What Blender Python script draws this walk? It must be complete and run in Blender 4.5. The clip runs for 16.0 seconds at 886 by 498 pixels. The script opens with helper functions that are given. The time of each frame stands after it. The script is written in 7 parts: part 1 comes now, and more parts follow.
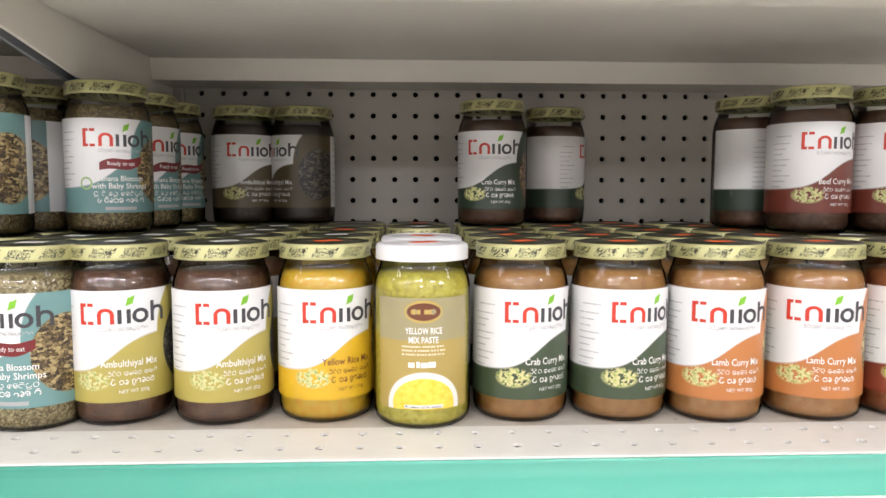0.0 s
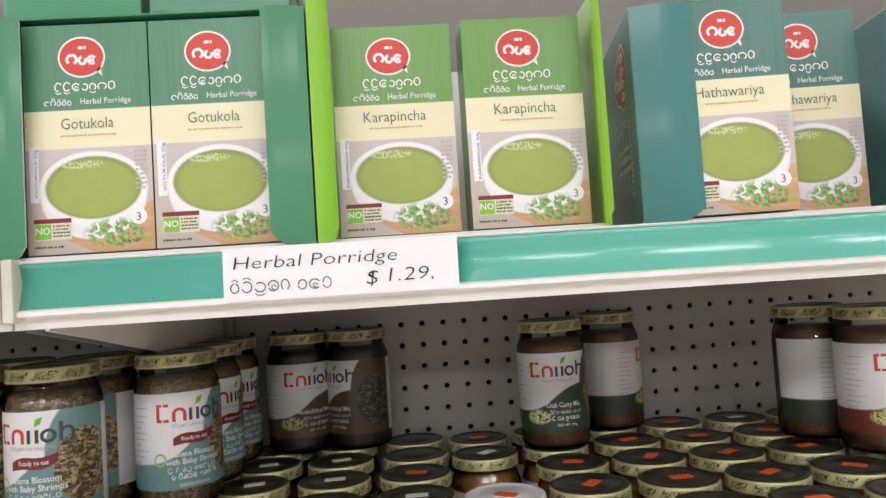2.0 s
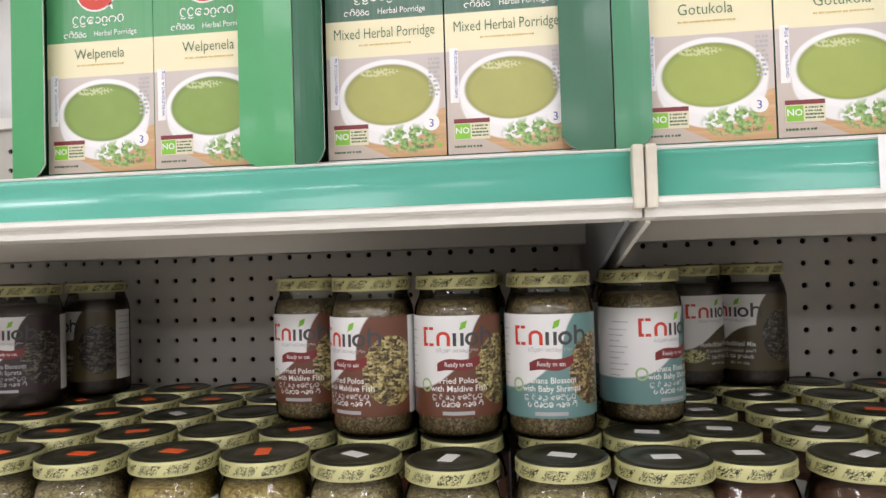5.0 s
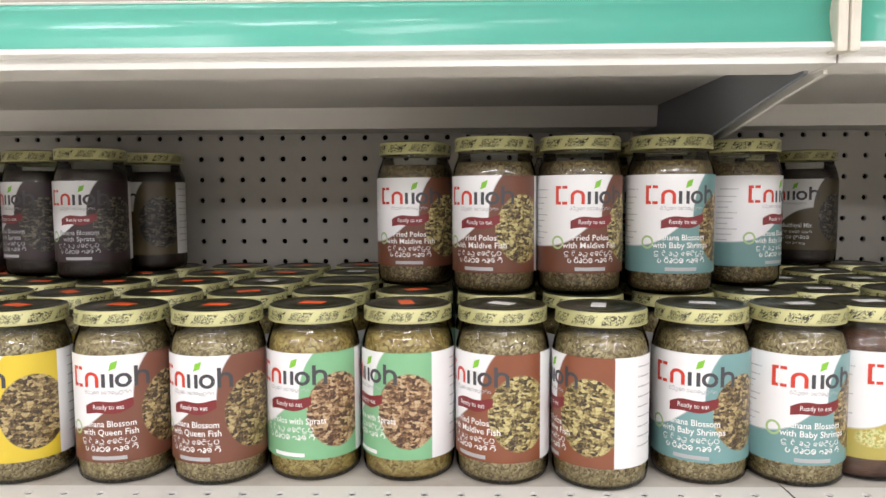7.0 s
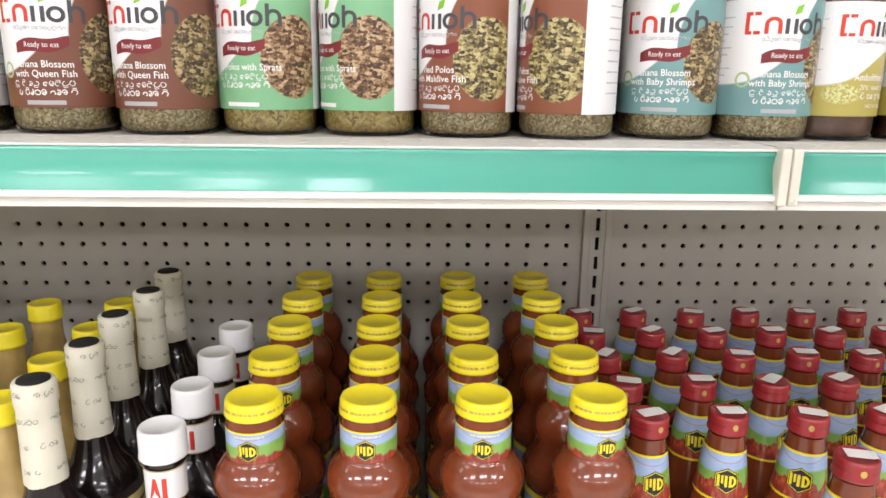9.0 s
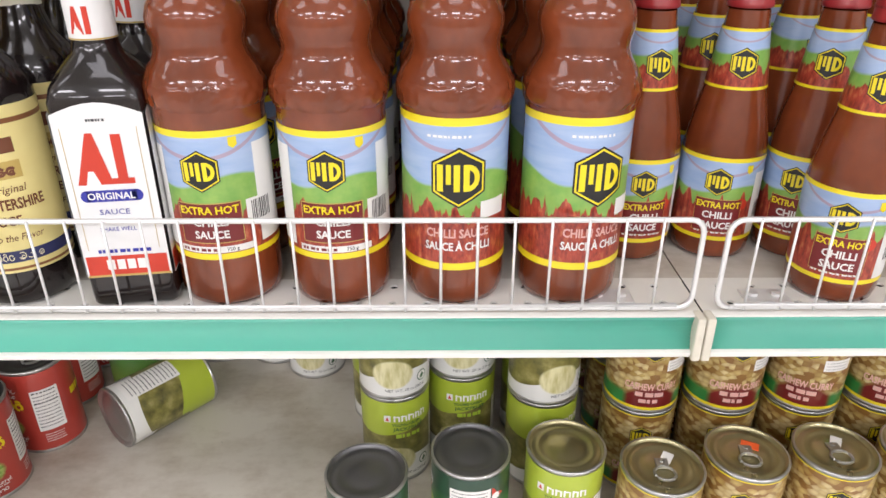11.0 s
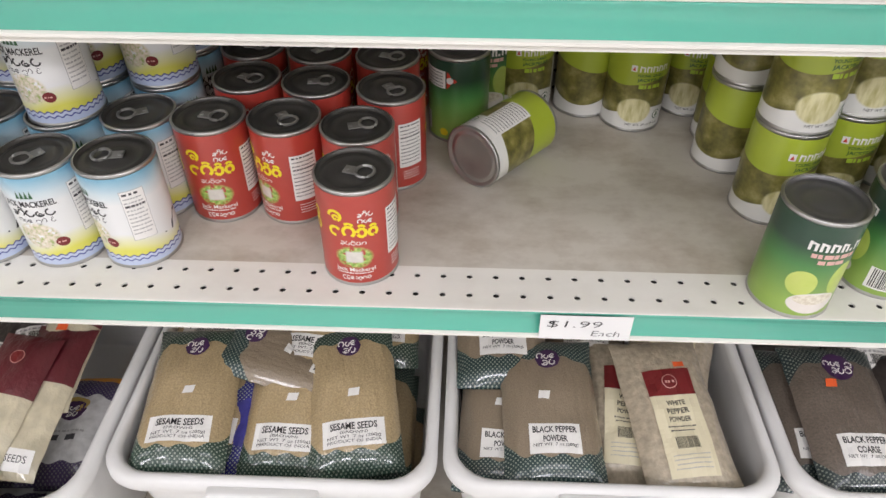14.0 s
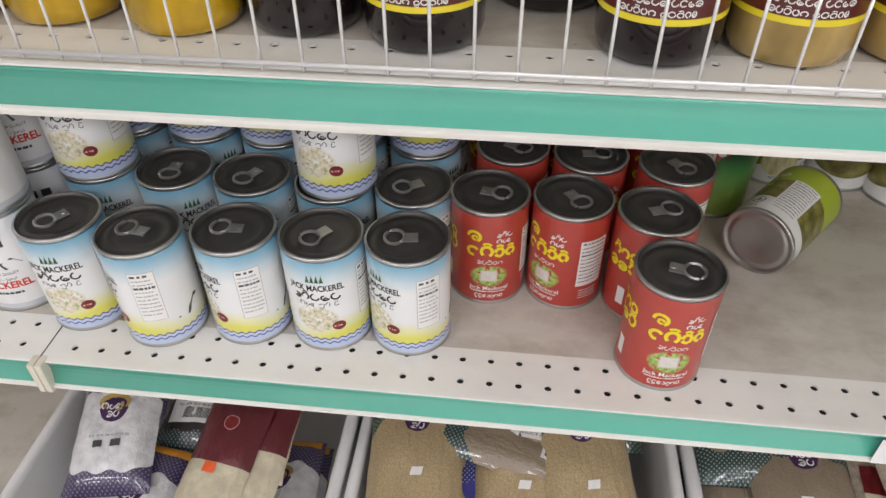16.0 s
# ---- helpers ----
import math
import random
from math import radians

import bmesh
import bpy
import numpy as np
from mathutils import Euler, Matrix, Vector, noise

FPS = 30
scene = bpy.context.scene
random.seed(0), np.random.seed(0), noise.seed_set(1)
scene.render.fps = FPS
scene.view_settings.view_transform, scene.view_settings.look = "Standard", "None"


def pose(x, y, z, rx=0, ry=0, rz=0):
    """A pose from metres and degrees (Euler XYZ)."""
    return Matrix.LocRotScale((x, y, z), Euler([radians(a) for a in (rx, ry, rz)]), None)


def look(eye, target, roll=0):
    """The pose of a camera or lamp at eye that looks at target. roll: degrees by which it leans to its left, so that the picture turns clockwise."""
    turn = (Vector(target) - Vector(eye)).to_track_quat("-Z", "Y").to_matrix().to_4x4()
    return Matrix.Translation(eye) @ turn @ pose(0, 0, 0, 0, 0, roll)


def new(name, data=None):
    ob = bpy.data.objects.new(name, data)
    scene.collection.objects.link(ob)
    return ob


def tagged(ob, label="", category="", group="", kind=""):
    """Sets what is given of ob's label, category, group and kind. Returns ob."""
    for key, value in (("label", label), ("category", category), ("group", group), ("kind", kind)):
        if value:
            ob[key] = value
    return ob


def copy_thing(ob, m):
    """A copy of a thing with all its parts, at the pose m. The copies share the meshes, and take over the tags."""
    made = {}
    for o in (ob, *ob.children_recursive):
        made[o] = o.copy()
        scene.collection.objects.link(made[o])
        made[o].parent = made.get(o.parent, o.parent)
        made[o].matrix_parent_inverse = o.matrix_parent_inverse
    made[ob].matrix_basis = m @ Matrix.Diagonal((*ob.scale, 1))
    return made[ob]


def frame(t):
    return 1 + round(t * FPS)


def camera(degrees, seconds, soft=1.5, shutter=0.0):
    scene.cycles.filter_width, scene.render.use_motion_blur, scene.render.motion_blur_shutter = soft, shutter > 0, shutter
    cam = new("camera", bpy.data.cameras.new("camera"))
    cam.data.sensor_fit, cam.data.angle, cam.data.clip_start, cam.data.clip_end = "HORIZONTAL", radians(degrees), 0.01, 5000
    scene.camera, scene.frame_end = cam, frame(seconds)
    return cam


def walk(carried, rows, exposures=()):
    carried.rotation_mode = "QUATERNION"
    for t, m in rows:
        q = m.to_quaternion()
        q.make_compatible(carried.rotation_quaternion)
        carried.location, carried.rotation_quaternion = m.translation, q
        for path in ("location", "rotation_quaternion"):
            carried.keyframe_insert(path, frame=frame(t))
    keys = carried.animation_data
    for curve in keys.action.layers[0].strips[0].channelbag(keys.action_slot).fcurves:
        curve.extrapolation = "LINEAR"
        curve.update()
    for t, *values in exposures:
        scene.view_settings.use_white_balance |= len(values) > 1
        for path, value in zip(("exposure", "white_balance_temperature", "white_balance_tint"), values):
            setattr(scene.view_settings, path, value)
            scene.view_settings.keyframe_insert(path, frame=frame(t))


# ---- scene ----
cam = camera(64.3, 16.0)
PATH = [
    (0, (0.036, -0.441, 1.443), (0.121, 1.55, 1.274), 0.1),
    (0.2, (0.043, -0.438, 1.456), (0.124, 1.557, 1.34), -0.2),
    (0.5, (0.044, -0.438, 1.477), (0.11, 1.56, 1.418), -0.5),
    (1, (0.027, -0.437, 1.519), (0.092, 1.562, 1.547), -1.4),
    (1.5, (0.009, -0.434, 1.552), (0.092, 1.563, 1.636), -2.8),
    (2, (-0.021, -0.435, 1.574), (0.074, 1.56, 1.679), -3.7),
    (2.5, (-0.08, -0.444, 1.576), (-0.005, 1.552, 1.682), -4.1),
    (3, (-0.157, -0.45, 1.568), (-0.134, 1.547, 1.66), -4.0),
    (3.5, (-0.219, -0.46, 1.564), (-0.268, 1.538, 1.636), -3.7),
    (4, (-0.272, -0.46, 1.554), (-0.399, 1.535, 1.613), -3.1),
    (4.5, (-0.292, -0.447, 1.551), (-0.494, 1.542, 1.603), -2.4),
    (5, (-0.316, -0.432, 1.539), (-0.573, 1.551, 1.589), -1.7),
    (5.2, (-0.352, -0.423, 1.537), (-0.613, 1.56, 1.576), -1.4),
    (7.3, (-0.488, -0.453, 1.47), (-0.484, 1.536, 1.262), -0.2),
    (7.5, (-0.492, -0.45, 1.457), (-0.464, 1.535, 1.215), -0.1),
    (8, (-0.497, -0.459, 1.411), (-0.425, 1.522, 1.143), 0.5),
    (8.2, (-0.498, -0.463, 1.396), (-0.405, 1.511, 1.083), 0.5),
    (10.3, (-0.45, -0.436, 1.179), (-0.401, 1.421, 0.437), 0.9),
    (10.5, (-0.446, -0.44, 1.159), (-0.409, 1.396, 0.367), 0.6),
    (11, (-0.448, -0.454, 1.092), (-0.428, 1.337, 0.202), 0.1),
    (11.5, (-0.472, -0.45, 1.05), (-0.44, 1.269, 0.028), -0.2),
    (12, (-0.504, -0.455, 1.012), (-0.441, 1.194, -0.117), -0.1),
    (12.2, (-0.529, -0.454, 0.998), (-0.457, 1.16, -0.18), -0.0),
    (12.5, (-0.571, -0.46, 0.994), (-0.489, 1.13, -0.217), 0.2),
    (13, (-0.654, -0.467, 0.999), (-0.585, 1.085, -0.261), 0.4),
    (13.5, (-0.734, -0.471, 1.001), (-0.719, 1.059, -0.287), 0.3),
    (13.7, (-0.777, -0.475, 0.998), (-0.79, 1.045, -0.301), 0.4),
    (14, (-0.818, -0.476, 0.997), (-0.875, 1.036, -0.311), 0.1),
    (14.5, (-0.886, -0.47, 0.994), (-1.018, 1.023, -0.331), -0.4),
    (15, (-0.953, -0.45, 0.986), (-1.135, 1.026, -0.351), -0.7),
    (15.2, (-0.994, -0.438, 0.987), (-1.189, 1.037, -0.35), -0.8),
    (15.5, (-1.022, -0.421, 0.994), (-1.228, 1.06, -0.334), -0.9),
    (16, (-1.059, -0.397, 1.014), (-1.235, 1.124, -0.272), -0.3),
]
EXPOSURES = ((0, -0.88), (0.7, -1.05), (1.6, -1.36), (5.2, -1.32), (7.3, -0.97), (8.2, -0.95), (10.3, -1.08), (11.2, -1.18), (13, -1.38), (14.5, -1.40), (16, -1.60))
walk(cam, [(t, look(e, a, r)) for t, e, a, r in PATH], EXPOSURES)

# ---- world and lamps ----
w = bpy.data.worlds.new("world")
scene.world = w
w.use_nodes = True
w.node_tree.nodes["Background"].inputs[0].default_value = (1.0, 0.98, 0.95, 1)
w.node_tree.nodes["Background"].inputs[1].default_value = 0.25


def troffer(x, y, z, sx, sy, watts):
    d = bpy.data.lights.new("ceiling_light", "AREA")
    d.shape, d.size, d.size_y, d.energy, d.color = "RECTANGLE", sx, sy, watts, (1.0, 0.975, 1.045)
    new("ceiling_light", d).matrix_basis = pose(x, y, z)


for lx in (-4.7, -2.6, -0.5, 1.6, 3.7):
    troffer(lx, -1.2, 2.92, 1.2, 0.6, 22)
    troffer(lx, -3.3, 2.92, 1.2, 0.6, 110)
    troffer(lx, -6.2, 2.92, 1.2, 0.6, 110)
troffer(-0.8, 2.2, 2.92, 2.4, 0.6, 110)


# ---- materials ----
class Net:
    """A material whose nodes are put together by short calls; u, v are the metres along a face."""

    def __init__(self, name, rough=0.5, metal=0.0, coat=0.0, spec=0.5, coat_rough=0.10):
        self.m = bpy.data.materials.new(name)
        self.m.use_nodes = True
        self.t = self.m.node_tree
        self.b = self.t.nodes["Principled BSDF"]
        for k, x in (("Roughness", rough), ("Metallic", metal), ("Coat Weight", coat), ("Coat Roughness", coat_rough), ("Specular IOR Level", spec)):
            self.b.inputs[k].default_value = x
        self.co = self.t.nodes.new("ShaderNodeTexCoord")
        self.cache = None

    def put(self, sock, x):
        if hasattr(x, "is_linked"):
            self.t.links.new(x, sock)
        elif isinstance(x, tuple):
            sock.default_value = (*x[:3], 1)
        else:
            sock.default_value = x

    def f(self, op, *a, clamp=False):
        n = self.t.nodes.new("ShaderNodeMath")
        n.operation, n.use_clamp = op, clamp
        for i, x in enumerate(a):
            self.put(n.inputs[i], x)
        return n.outputs[0]

    def uv(self):
        if not self.cache:
            n = self.t.nodes.new("ShaderNodeSeparateXYZ")
            self.t.links.new(self.co.outputs["UV"], n.inputs[0])
            self.cache = n.outputs[0], n.outputs[1]
        return self.cache

    def below(self, a, b, soft=0.0005):
        return self.f("ADD", self.f("DIVIDE", self.f("SUBTRACT", b, a), soft), 0.5, clamp=True)

    def oval(self, cu, cv, ru, rv, soft=0.08):
        u, v = self.uv()
        a = self.f("POWER", self.f("ABSOLUTE", self.f("DIVIDE", self.f("SUBTRACT", u, cu), ru)), 2.0)
        b = self.f("POWER", self.f("ABSOLUTE", self.f("DIVIDE", self.f("SUBTRACT", v, cv), rv)), 2.0)
        return self.below(self.f("ADD", a, b), 1.0, soft)

    def rect(self, u0, v0, u1, v1, soft=0.0004):
        u, v = self.uv()
        a = self.f("MULTIPLY", self.below(u0, u, soft), self.below(u, u1, soft))
        return self.f("MULTIPLY", a, self.f("MULTIPLY", self.below(v0, v, soft), self.below(v, v1, soft)))

    def noise(self, scale, detail=3.0, rough=0.55, where="Object", stretch=None, colour=False):
        n = self.t.nodes.new("ShaderNodeTexNoise")
        n.inputs["Scale"].default_value, n.inputs["Detail"].default_value, n.inputs["Roughness"].default_value = scale, detail, rough
        v = self.co.outputs[where]
        if stretch:
            k = self.t.nodes.new("ShaderNodeMapping")
            k.inputs["Scale"].default_value = stretch
            self.t.links.new(v, k.inputs[0])
            v = k.outputs[0]
        self.t.links.new(v, n.inputs["Vector"])
        return n.outputs["Color" if colour else "Fac"]

    def cells(self, scale, where="Object", stretch=None):
        n = self.t.nodes.new("ShaderNodeTexVoronoi")
        n.inputs["Scale"].default_value = scale
        v = self.co.outputs[where]
        if stretch:
            k = self.t.nodes.new("ShaderNodeMapping")
            k.inputs["Scale"].default_value = stretch
            self.t.links.new(v, k.inputs[0])
            v = k.outputs[0]
        self.t.links.new(v, n.inputs["Vector"])
        return n.outputs["Color"], n.outputs["Distance"]

    def ramp(self, fac, *stops):
        n = self.t.nodes.new("ShaderNodeValToRGB")
        e = n.color_ramp.elements
        while len(e) < len(stops):
            e.new(0.5)
        for i, (p, c) in enumerate(stops):
            e[i].position, e[i].color = p, (*c, 1)
        self.put(n.inputs[0], fac)
        return n.outputs[0]

    def mix(self, fac, a, b, mode="MIX"):
        n = self.t.nodes.new("ShaderNodeMix")
        n.data_type, n.blend_type = "RGBA", mode
        self.put(n.inputs[0], fac)
        self.put(n.inputs[6], a)
        self.put(n.inputs[7], b)
        return n.outputs[2]

    def bump(self, height, depth=0.3, distance=0.001):
        n = self.t.nodes.new("ShaderNodeBump")
        n.inputs["Strength"].default_value, n.inputs["Distance"].default_value = depth, distance
        self.put(n.inputs["Height"], height)
        self.t.links.new(n.outputs[0], self.b.inputs["Normal"])

    def done(self, colour):
        self.put(self.b.inputs["Base Color"], colour)
        return self.m


def shade(c, k):
    return tuple(min(1.0, x * k) for x in c)


def plain(name, c, rough=0.5, metal=0.0, coat=0.0, var=0.1, scale=60.0, bump=0.1, spec=0.5):
    """A paint, plastic or metal with grain at two scales."""
    n = Net(name, rough, metal, coat, spec)
    big, fine = n.noise(scale * 0.15), n.noise(scale * 6, 2.0)
    col = n.mix(big, shade(c, 1 - var), shade(c, 1 + var))
    col = n.mix(n.f("MULTIPLY", fine, 0.35), col, shade(c, 1 - 1.6 * var))
    if bump:
        n.bump(fine, bump, 0.0004)
    rr = n.f("ADD", rough - 0.06, n.f("MULTIPLY", big, 0.12))
    n.put(n.b.inputs["Roughness"], rr)
    return n.done(col)


def grime(name, c, dirt, rough=0.42, amount=0.5):
    """Painted steel with scuffs and settled dirt."""
    n = Net(name, rough)
    a, b, s = n.noise(9, 5, 0.65), n.noise(70, 4, 0.7), n.noise(14, 5, 0.7, stretch=(0.8, 1.5, 1.0))
    k = n.f("MULTIPLY", n.f("SUBTRACT", n.f("ADD", a, n.f("MULTIPLY", s, 0.8)), 0.82, clamp=True), 2.2 * amount, clamp=True)
    col = n.mix(k, c, dirt)
    spot = n.f("MULTIPLY", n.f("GREATER_THAN", b, 0.71), 0.5 * amount)
    col = n.mix(spot, col, shade(dirt, 0.45))
    n.bump(b, 0.06, 0.0005)
    return n.done(col)


def clear(name, tint, rough=0.03, ior=1.5, gloss=1.0):
    """Thin clear glass or film: lets light through, and shines by its angle."""
    m = bpy.data.materials.new(name)
    m.use_nodes = True
    t = m.node_tree
    t.nodes.remove(t.nodes["Principled BSDF"])
    out = t.nodes["Material Output"]
    a, b, x, fr = (t.nodes.new(k) for k in ("ShaderNodeBsdfTransparent", "ShaderNodeBsdfGlossy", "ShaderNodeMixShader", "ShaderNodeFresnel"))
    a.inputs[0].default_value = (*tint, 1)
    b.inputs["Roughness"].default_value = rough
    fr.inputs[0].default_value = ior
    k = t.nodes.new("ShaderNodeMath")
    k.operation, k.inputs[1].default_value = "MULTIPLY", gloss
    t.links.new(fr.outputs[0], k.inputs[0])
    t.links.new(k.outputs[0], x.inputs[0])
    t.links.new(a.outputs[0], x.inputs[1])
    t.links.new(b.outputs[0], x.inputs[2])
    t.links.new(x.outputs[0], out.inputs[0])
    return m


WHITE_STEEL = grime("white_shelf_paint", (0.81, 0.795, 0.735), (0.42, 0.38, 0.31), 0.38, 0.22)
CREAM_STEEL = grime("cream_shelf_paint", (0.80, 0.765, 0.68), (0.50, 0.46, 0.38), 0.36, 0.15)
DECK_STEEL = grime("worn_shelf_deck", (0.60, 0.565, 0.495), (0.30, 0.235, 0.16), 0.4, 0.85)
PEG_PAINT = grime("pegboard_paint", (0.52, 0.50, 0.445), (0.33, 0.31, 0.27), 0.5, 0.2)
CREAM_CLIP = grime("cream_plastic_clip", (0.70, 0.66, 0.55), (0.30, 0.25, 0.17), 0.45, 0.45)
# near-black that paints the shade inside holes and slots; also one cap top
SHADE_CAP_BLACK = plain("shade_and_cap_black", (0.012, 0.011, 0.010), 0.9, bump=0)
# bracket grey with the shade of the bay's end painted in
SHADED_STEEL = plain("shaded_bracket_steel", (0.27, 0.285, 0.30), 0.45, 0.2)
GREEN_STRIP = plain("mint_green_strip", (0.105, 0.46, 0.345), 0.22, 0, 0.5, 0.05, 20, 0.02)
WIRE = plain("bright_wire", (0.80, 0.80, 0.79), 0.32, 0.45, 0, 0.05, 200, 0)
GLASS = clear("jar_glass", (0.95, 0.97, 0.95))
FILM = clear("clear_plastic", (0.93, 0.94, 0.93), 0.09, 1.45, 0.9)
LABEL_WHITE = plain("label_white", (0.80, 0.80, 0.79), 0.38, var=0.02, bump=0)
INK = {
    "white": plain("ink_white", (0.82, 0.81, 0.78), 0.4, var=0.02, bump=0),
    "black": plain("ink_black", (0.015, 0.015, 0.016), 0.4, bump=0),
    "grey": plain("ink_grey", (0.055, 0.055, 0.06), 0.4, bump=0),
    "pale": plain("ink_pale_grey", (0.42, 0.42, 0.42), 0.4, bump=0),
    "red": plain("ink_red", (0.60, 0.045, 0.022), 0.38, bump=0),
    "maroon": plain("ink_maroon", (0.19, 0.018, 0.02), 0.38, bump=0),
    "leaf": plain("ink_leaf_green", (0.22, 0.52, 0.04), 0.4, bump=0),
    "green": plain("ink_dark_green", (0.03, 0.12, 0.045), 0.4, bump=0),
    "yellow": plain("ink_yellow", (0.86, 0.70, 0.02), 0.35, bump=0),
    "blue": plain("ink_blue", (0.03, 0.035, 0.34), 0.4, bump=0),
    "brown": plain("ink_brown", (0.16, 0.05, 0.02), 0.4, bump=0),
    "orange": plain("sticker_orange", (0.86, 0.13, 0.03), 0.45, bump=0),
    "amber": plain("ink_amber", (0.72, 0.30, 0.03), 0.4, bump=0),
    "purple": plain("ink_purple", (0.055, 0.018, 0.08), 0.4, bump=0),
    "gold": plain("ink_gold", (0.55, 0.40, 0.12), 0.35, 0.3, bump=0),
    "pink": plain("ink_pink", (0.75, 0.45, 0.40), 0.4, bump=0),
    "cream": plain("ink_cream", (0.74, 0.68, 0.48), 0.4, bump=0),
    "lime": plain("ink_lime", (0.45, 0.62, 0.05), 0.4, bump=0),
}


def gold_lid():
    n = Net("gold_printed_lid", 0.34, 0.3)
    u, v = n.uv()
    lean = n.t.nodes.new("ShaderNodeCombineXYZ")
    n.put(lean.inputs[0], n.f("SUBTRACT", u, n.f("MULTIPLY", v, 0.6)))
    n.put(lean.inputs[1], n.f("MULTIPLY", v, 0.75))
    k = n.t.nodes.new("ShaderNodeTexNoise")
    k.inputs["Scale"].default_value, k.inputs["Detail"].default_value = 620, 1.5
    n.t.links.new(lean.outputs[0], k.inputs["Vector"])
    stroke = n.f("LESS_THAN", n.f("ABSOLUTE", n.f("SUBTRACT", k.outputs["Fac"], 0.5)), 0.055)
    word = n.f("GREATER_THAN", n.f("SINE", n.f("MULTIPLY", n.f("SUBTRACT", u, n.f("MULTIPLY", v, 0.6)), 300.0)), -0.72)
    on = n.f("MULTIPLY", n.f("MULTIPLY", stroke, word), n.rect(-9, 0.0026, 9, 0.0098))
    return n.done(n.mix(on, n.mix(n.noise(30), (0.52, 0.50, 0.25), (0.40, 0.39, 0.17)), (0.025, 0.025, 0.012)))


def dark_lid():
    n = Net("dark_green_lid_top", 0.30, 0.25)
    a, b = n.noise(330, 1, where="Object", stretch=(1, 0.25, 1)), n.noise(25, 4)
    col = n.mix(b, (0.022, 0.024, 0.013), (0.045, 0.046, 0.024))
    on = n.f("MULTIPLY", n.f("GREATER_THAN", a, 0.62), 0.55)
    return n.done(n.mix(on, col, (0.02, 0.022, 0.012)))


LID_GOLD, LID_DARK = gold_lid(), dark_lid()
WHITE_PLASTIC = plain("white_plastic", (0.80, 0.80, 0.80), 0.35, 0, 0.2, 0.03, 60, 0.05)
BIN_PLASTIC = grime("white_bin_plastic", (0.77, 0.77, 0.76), (0.52, 0.50, 0.46), 0.35, 0.25)
TIN = plain("bare_tin", (0.50, 0.50, 0.49), 0.30, 0.9, 0, 0.1, 90, 0.05)
TIN_GOLD = plain("lacquered_tin", (0.42, 0.38, 0.22), 0.30, 0.9, 0, 0.1, 90, 0.05)
TIN_DARK = plain("dark_lacquered_lid", (0.085, 0.082, 0.076), 0.34, 0.6, 0, 0.15, 60, 0.05)
TIN_GREY = plain("grey_lacquered_lid", (0.16, 0.16, 0.165), 0.36, 0.75, 0, 0.12, 60, 0.05)


def food(name, c1, c2, c3, scale=240.0, bits=0.6):
    """Cooked food seen through glass: shreds and bits of three colours in oil."""
    n = Net(name, 0.4, 0, 0.3, coat_rough=0.12)
    warp = n.mix(0.012, n.co.outputs["Object"], n.noise(90, 3, colour=True))
    v = n.t.nodes.new("ShaderNodeTexVoronoi")
    v.inputs["Scale"].default_value = scale * 1.5
    n.t.links.new(warp, v.inputs["Vector"])
    sep = n.t.nodes.new("ShaderNodeSeparateColor")
    n.t.links.new(v.outputs["Color"], sep.inputs[0])
    a, big = n.noise(scale * 1.1, 6, 0.8), n.noise(45, 3)
    k = n.f("ADD", n.f("MULTIPLY", sep.outputs[0], bits * 0.55), n.f("MULTIPLY", a, 1 - bits * 0.55))
    col = n.ramp(k, (0.3, c1), (0.5, c2), (0.72, c3))
    col = n.mix(n.f("MULTIPLY", big, 0.55), col, c2)
    n.bump(a, 0.4 * bits, 0.002)
    return n.done(col)


# ---- meshes ----
def mesh_of(name, verts, faces, mats, fmat=None, uvs=None, smooth=False):
    me = bpy.data.meshes.new(name)
    me.from_pydata(verts, [], faces)
    for m in mats:
        me.materials.append(m)
    if fmat is not None:
        me.polygons.foreach_set("material_index", fmat)
    if uvs is not None:
        layer = me.uv_layers.new(name="UVMap")
        for loop in me.loops:
            layer.data[loop.index].uv = uvs[loop.vertex_index]
    if smooth:
        me.polygons.foreach_set("use_smooth", [True] * len(me.polygons))
    me.update()
    return me


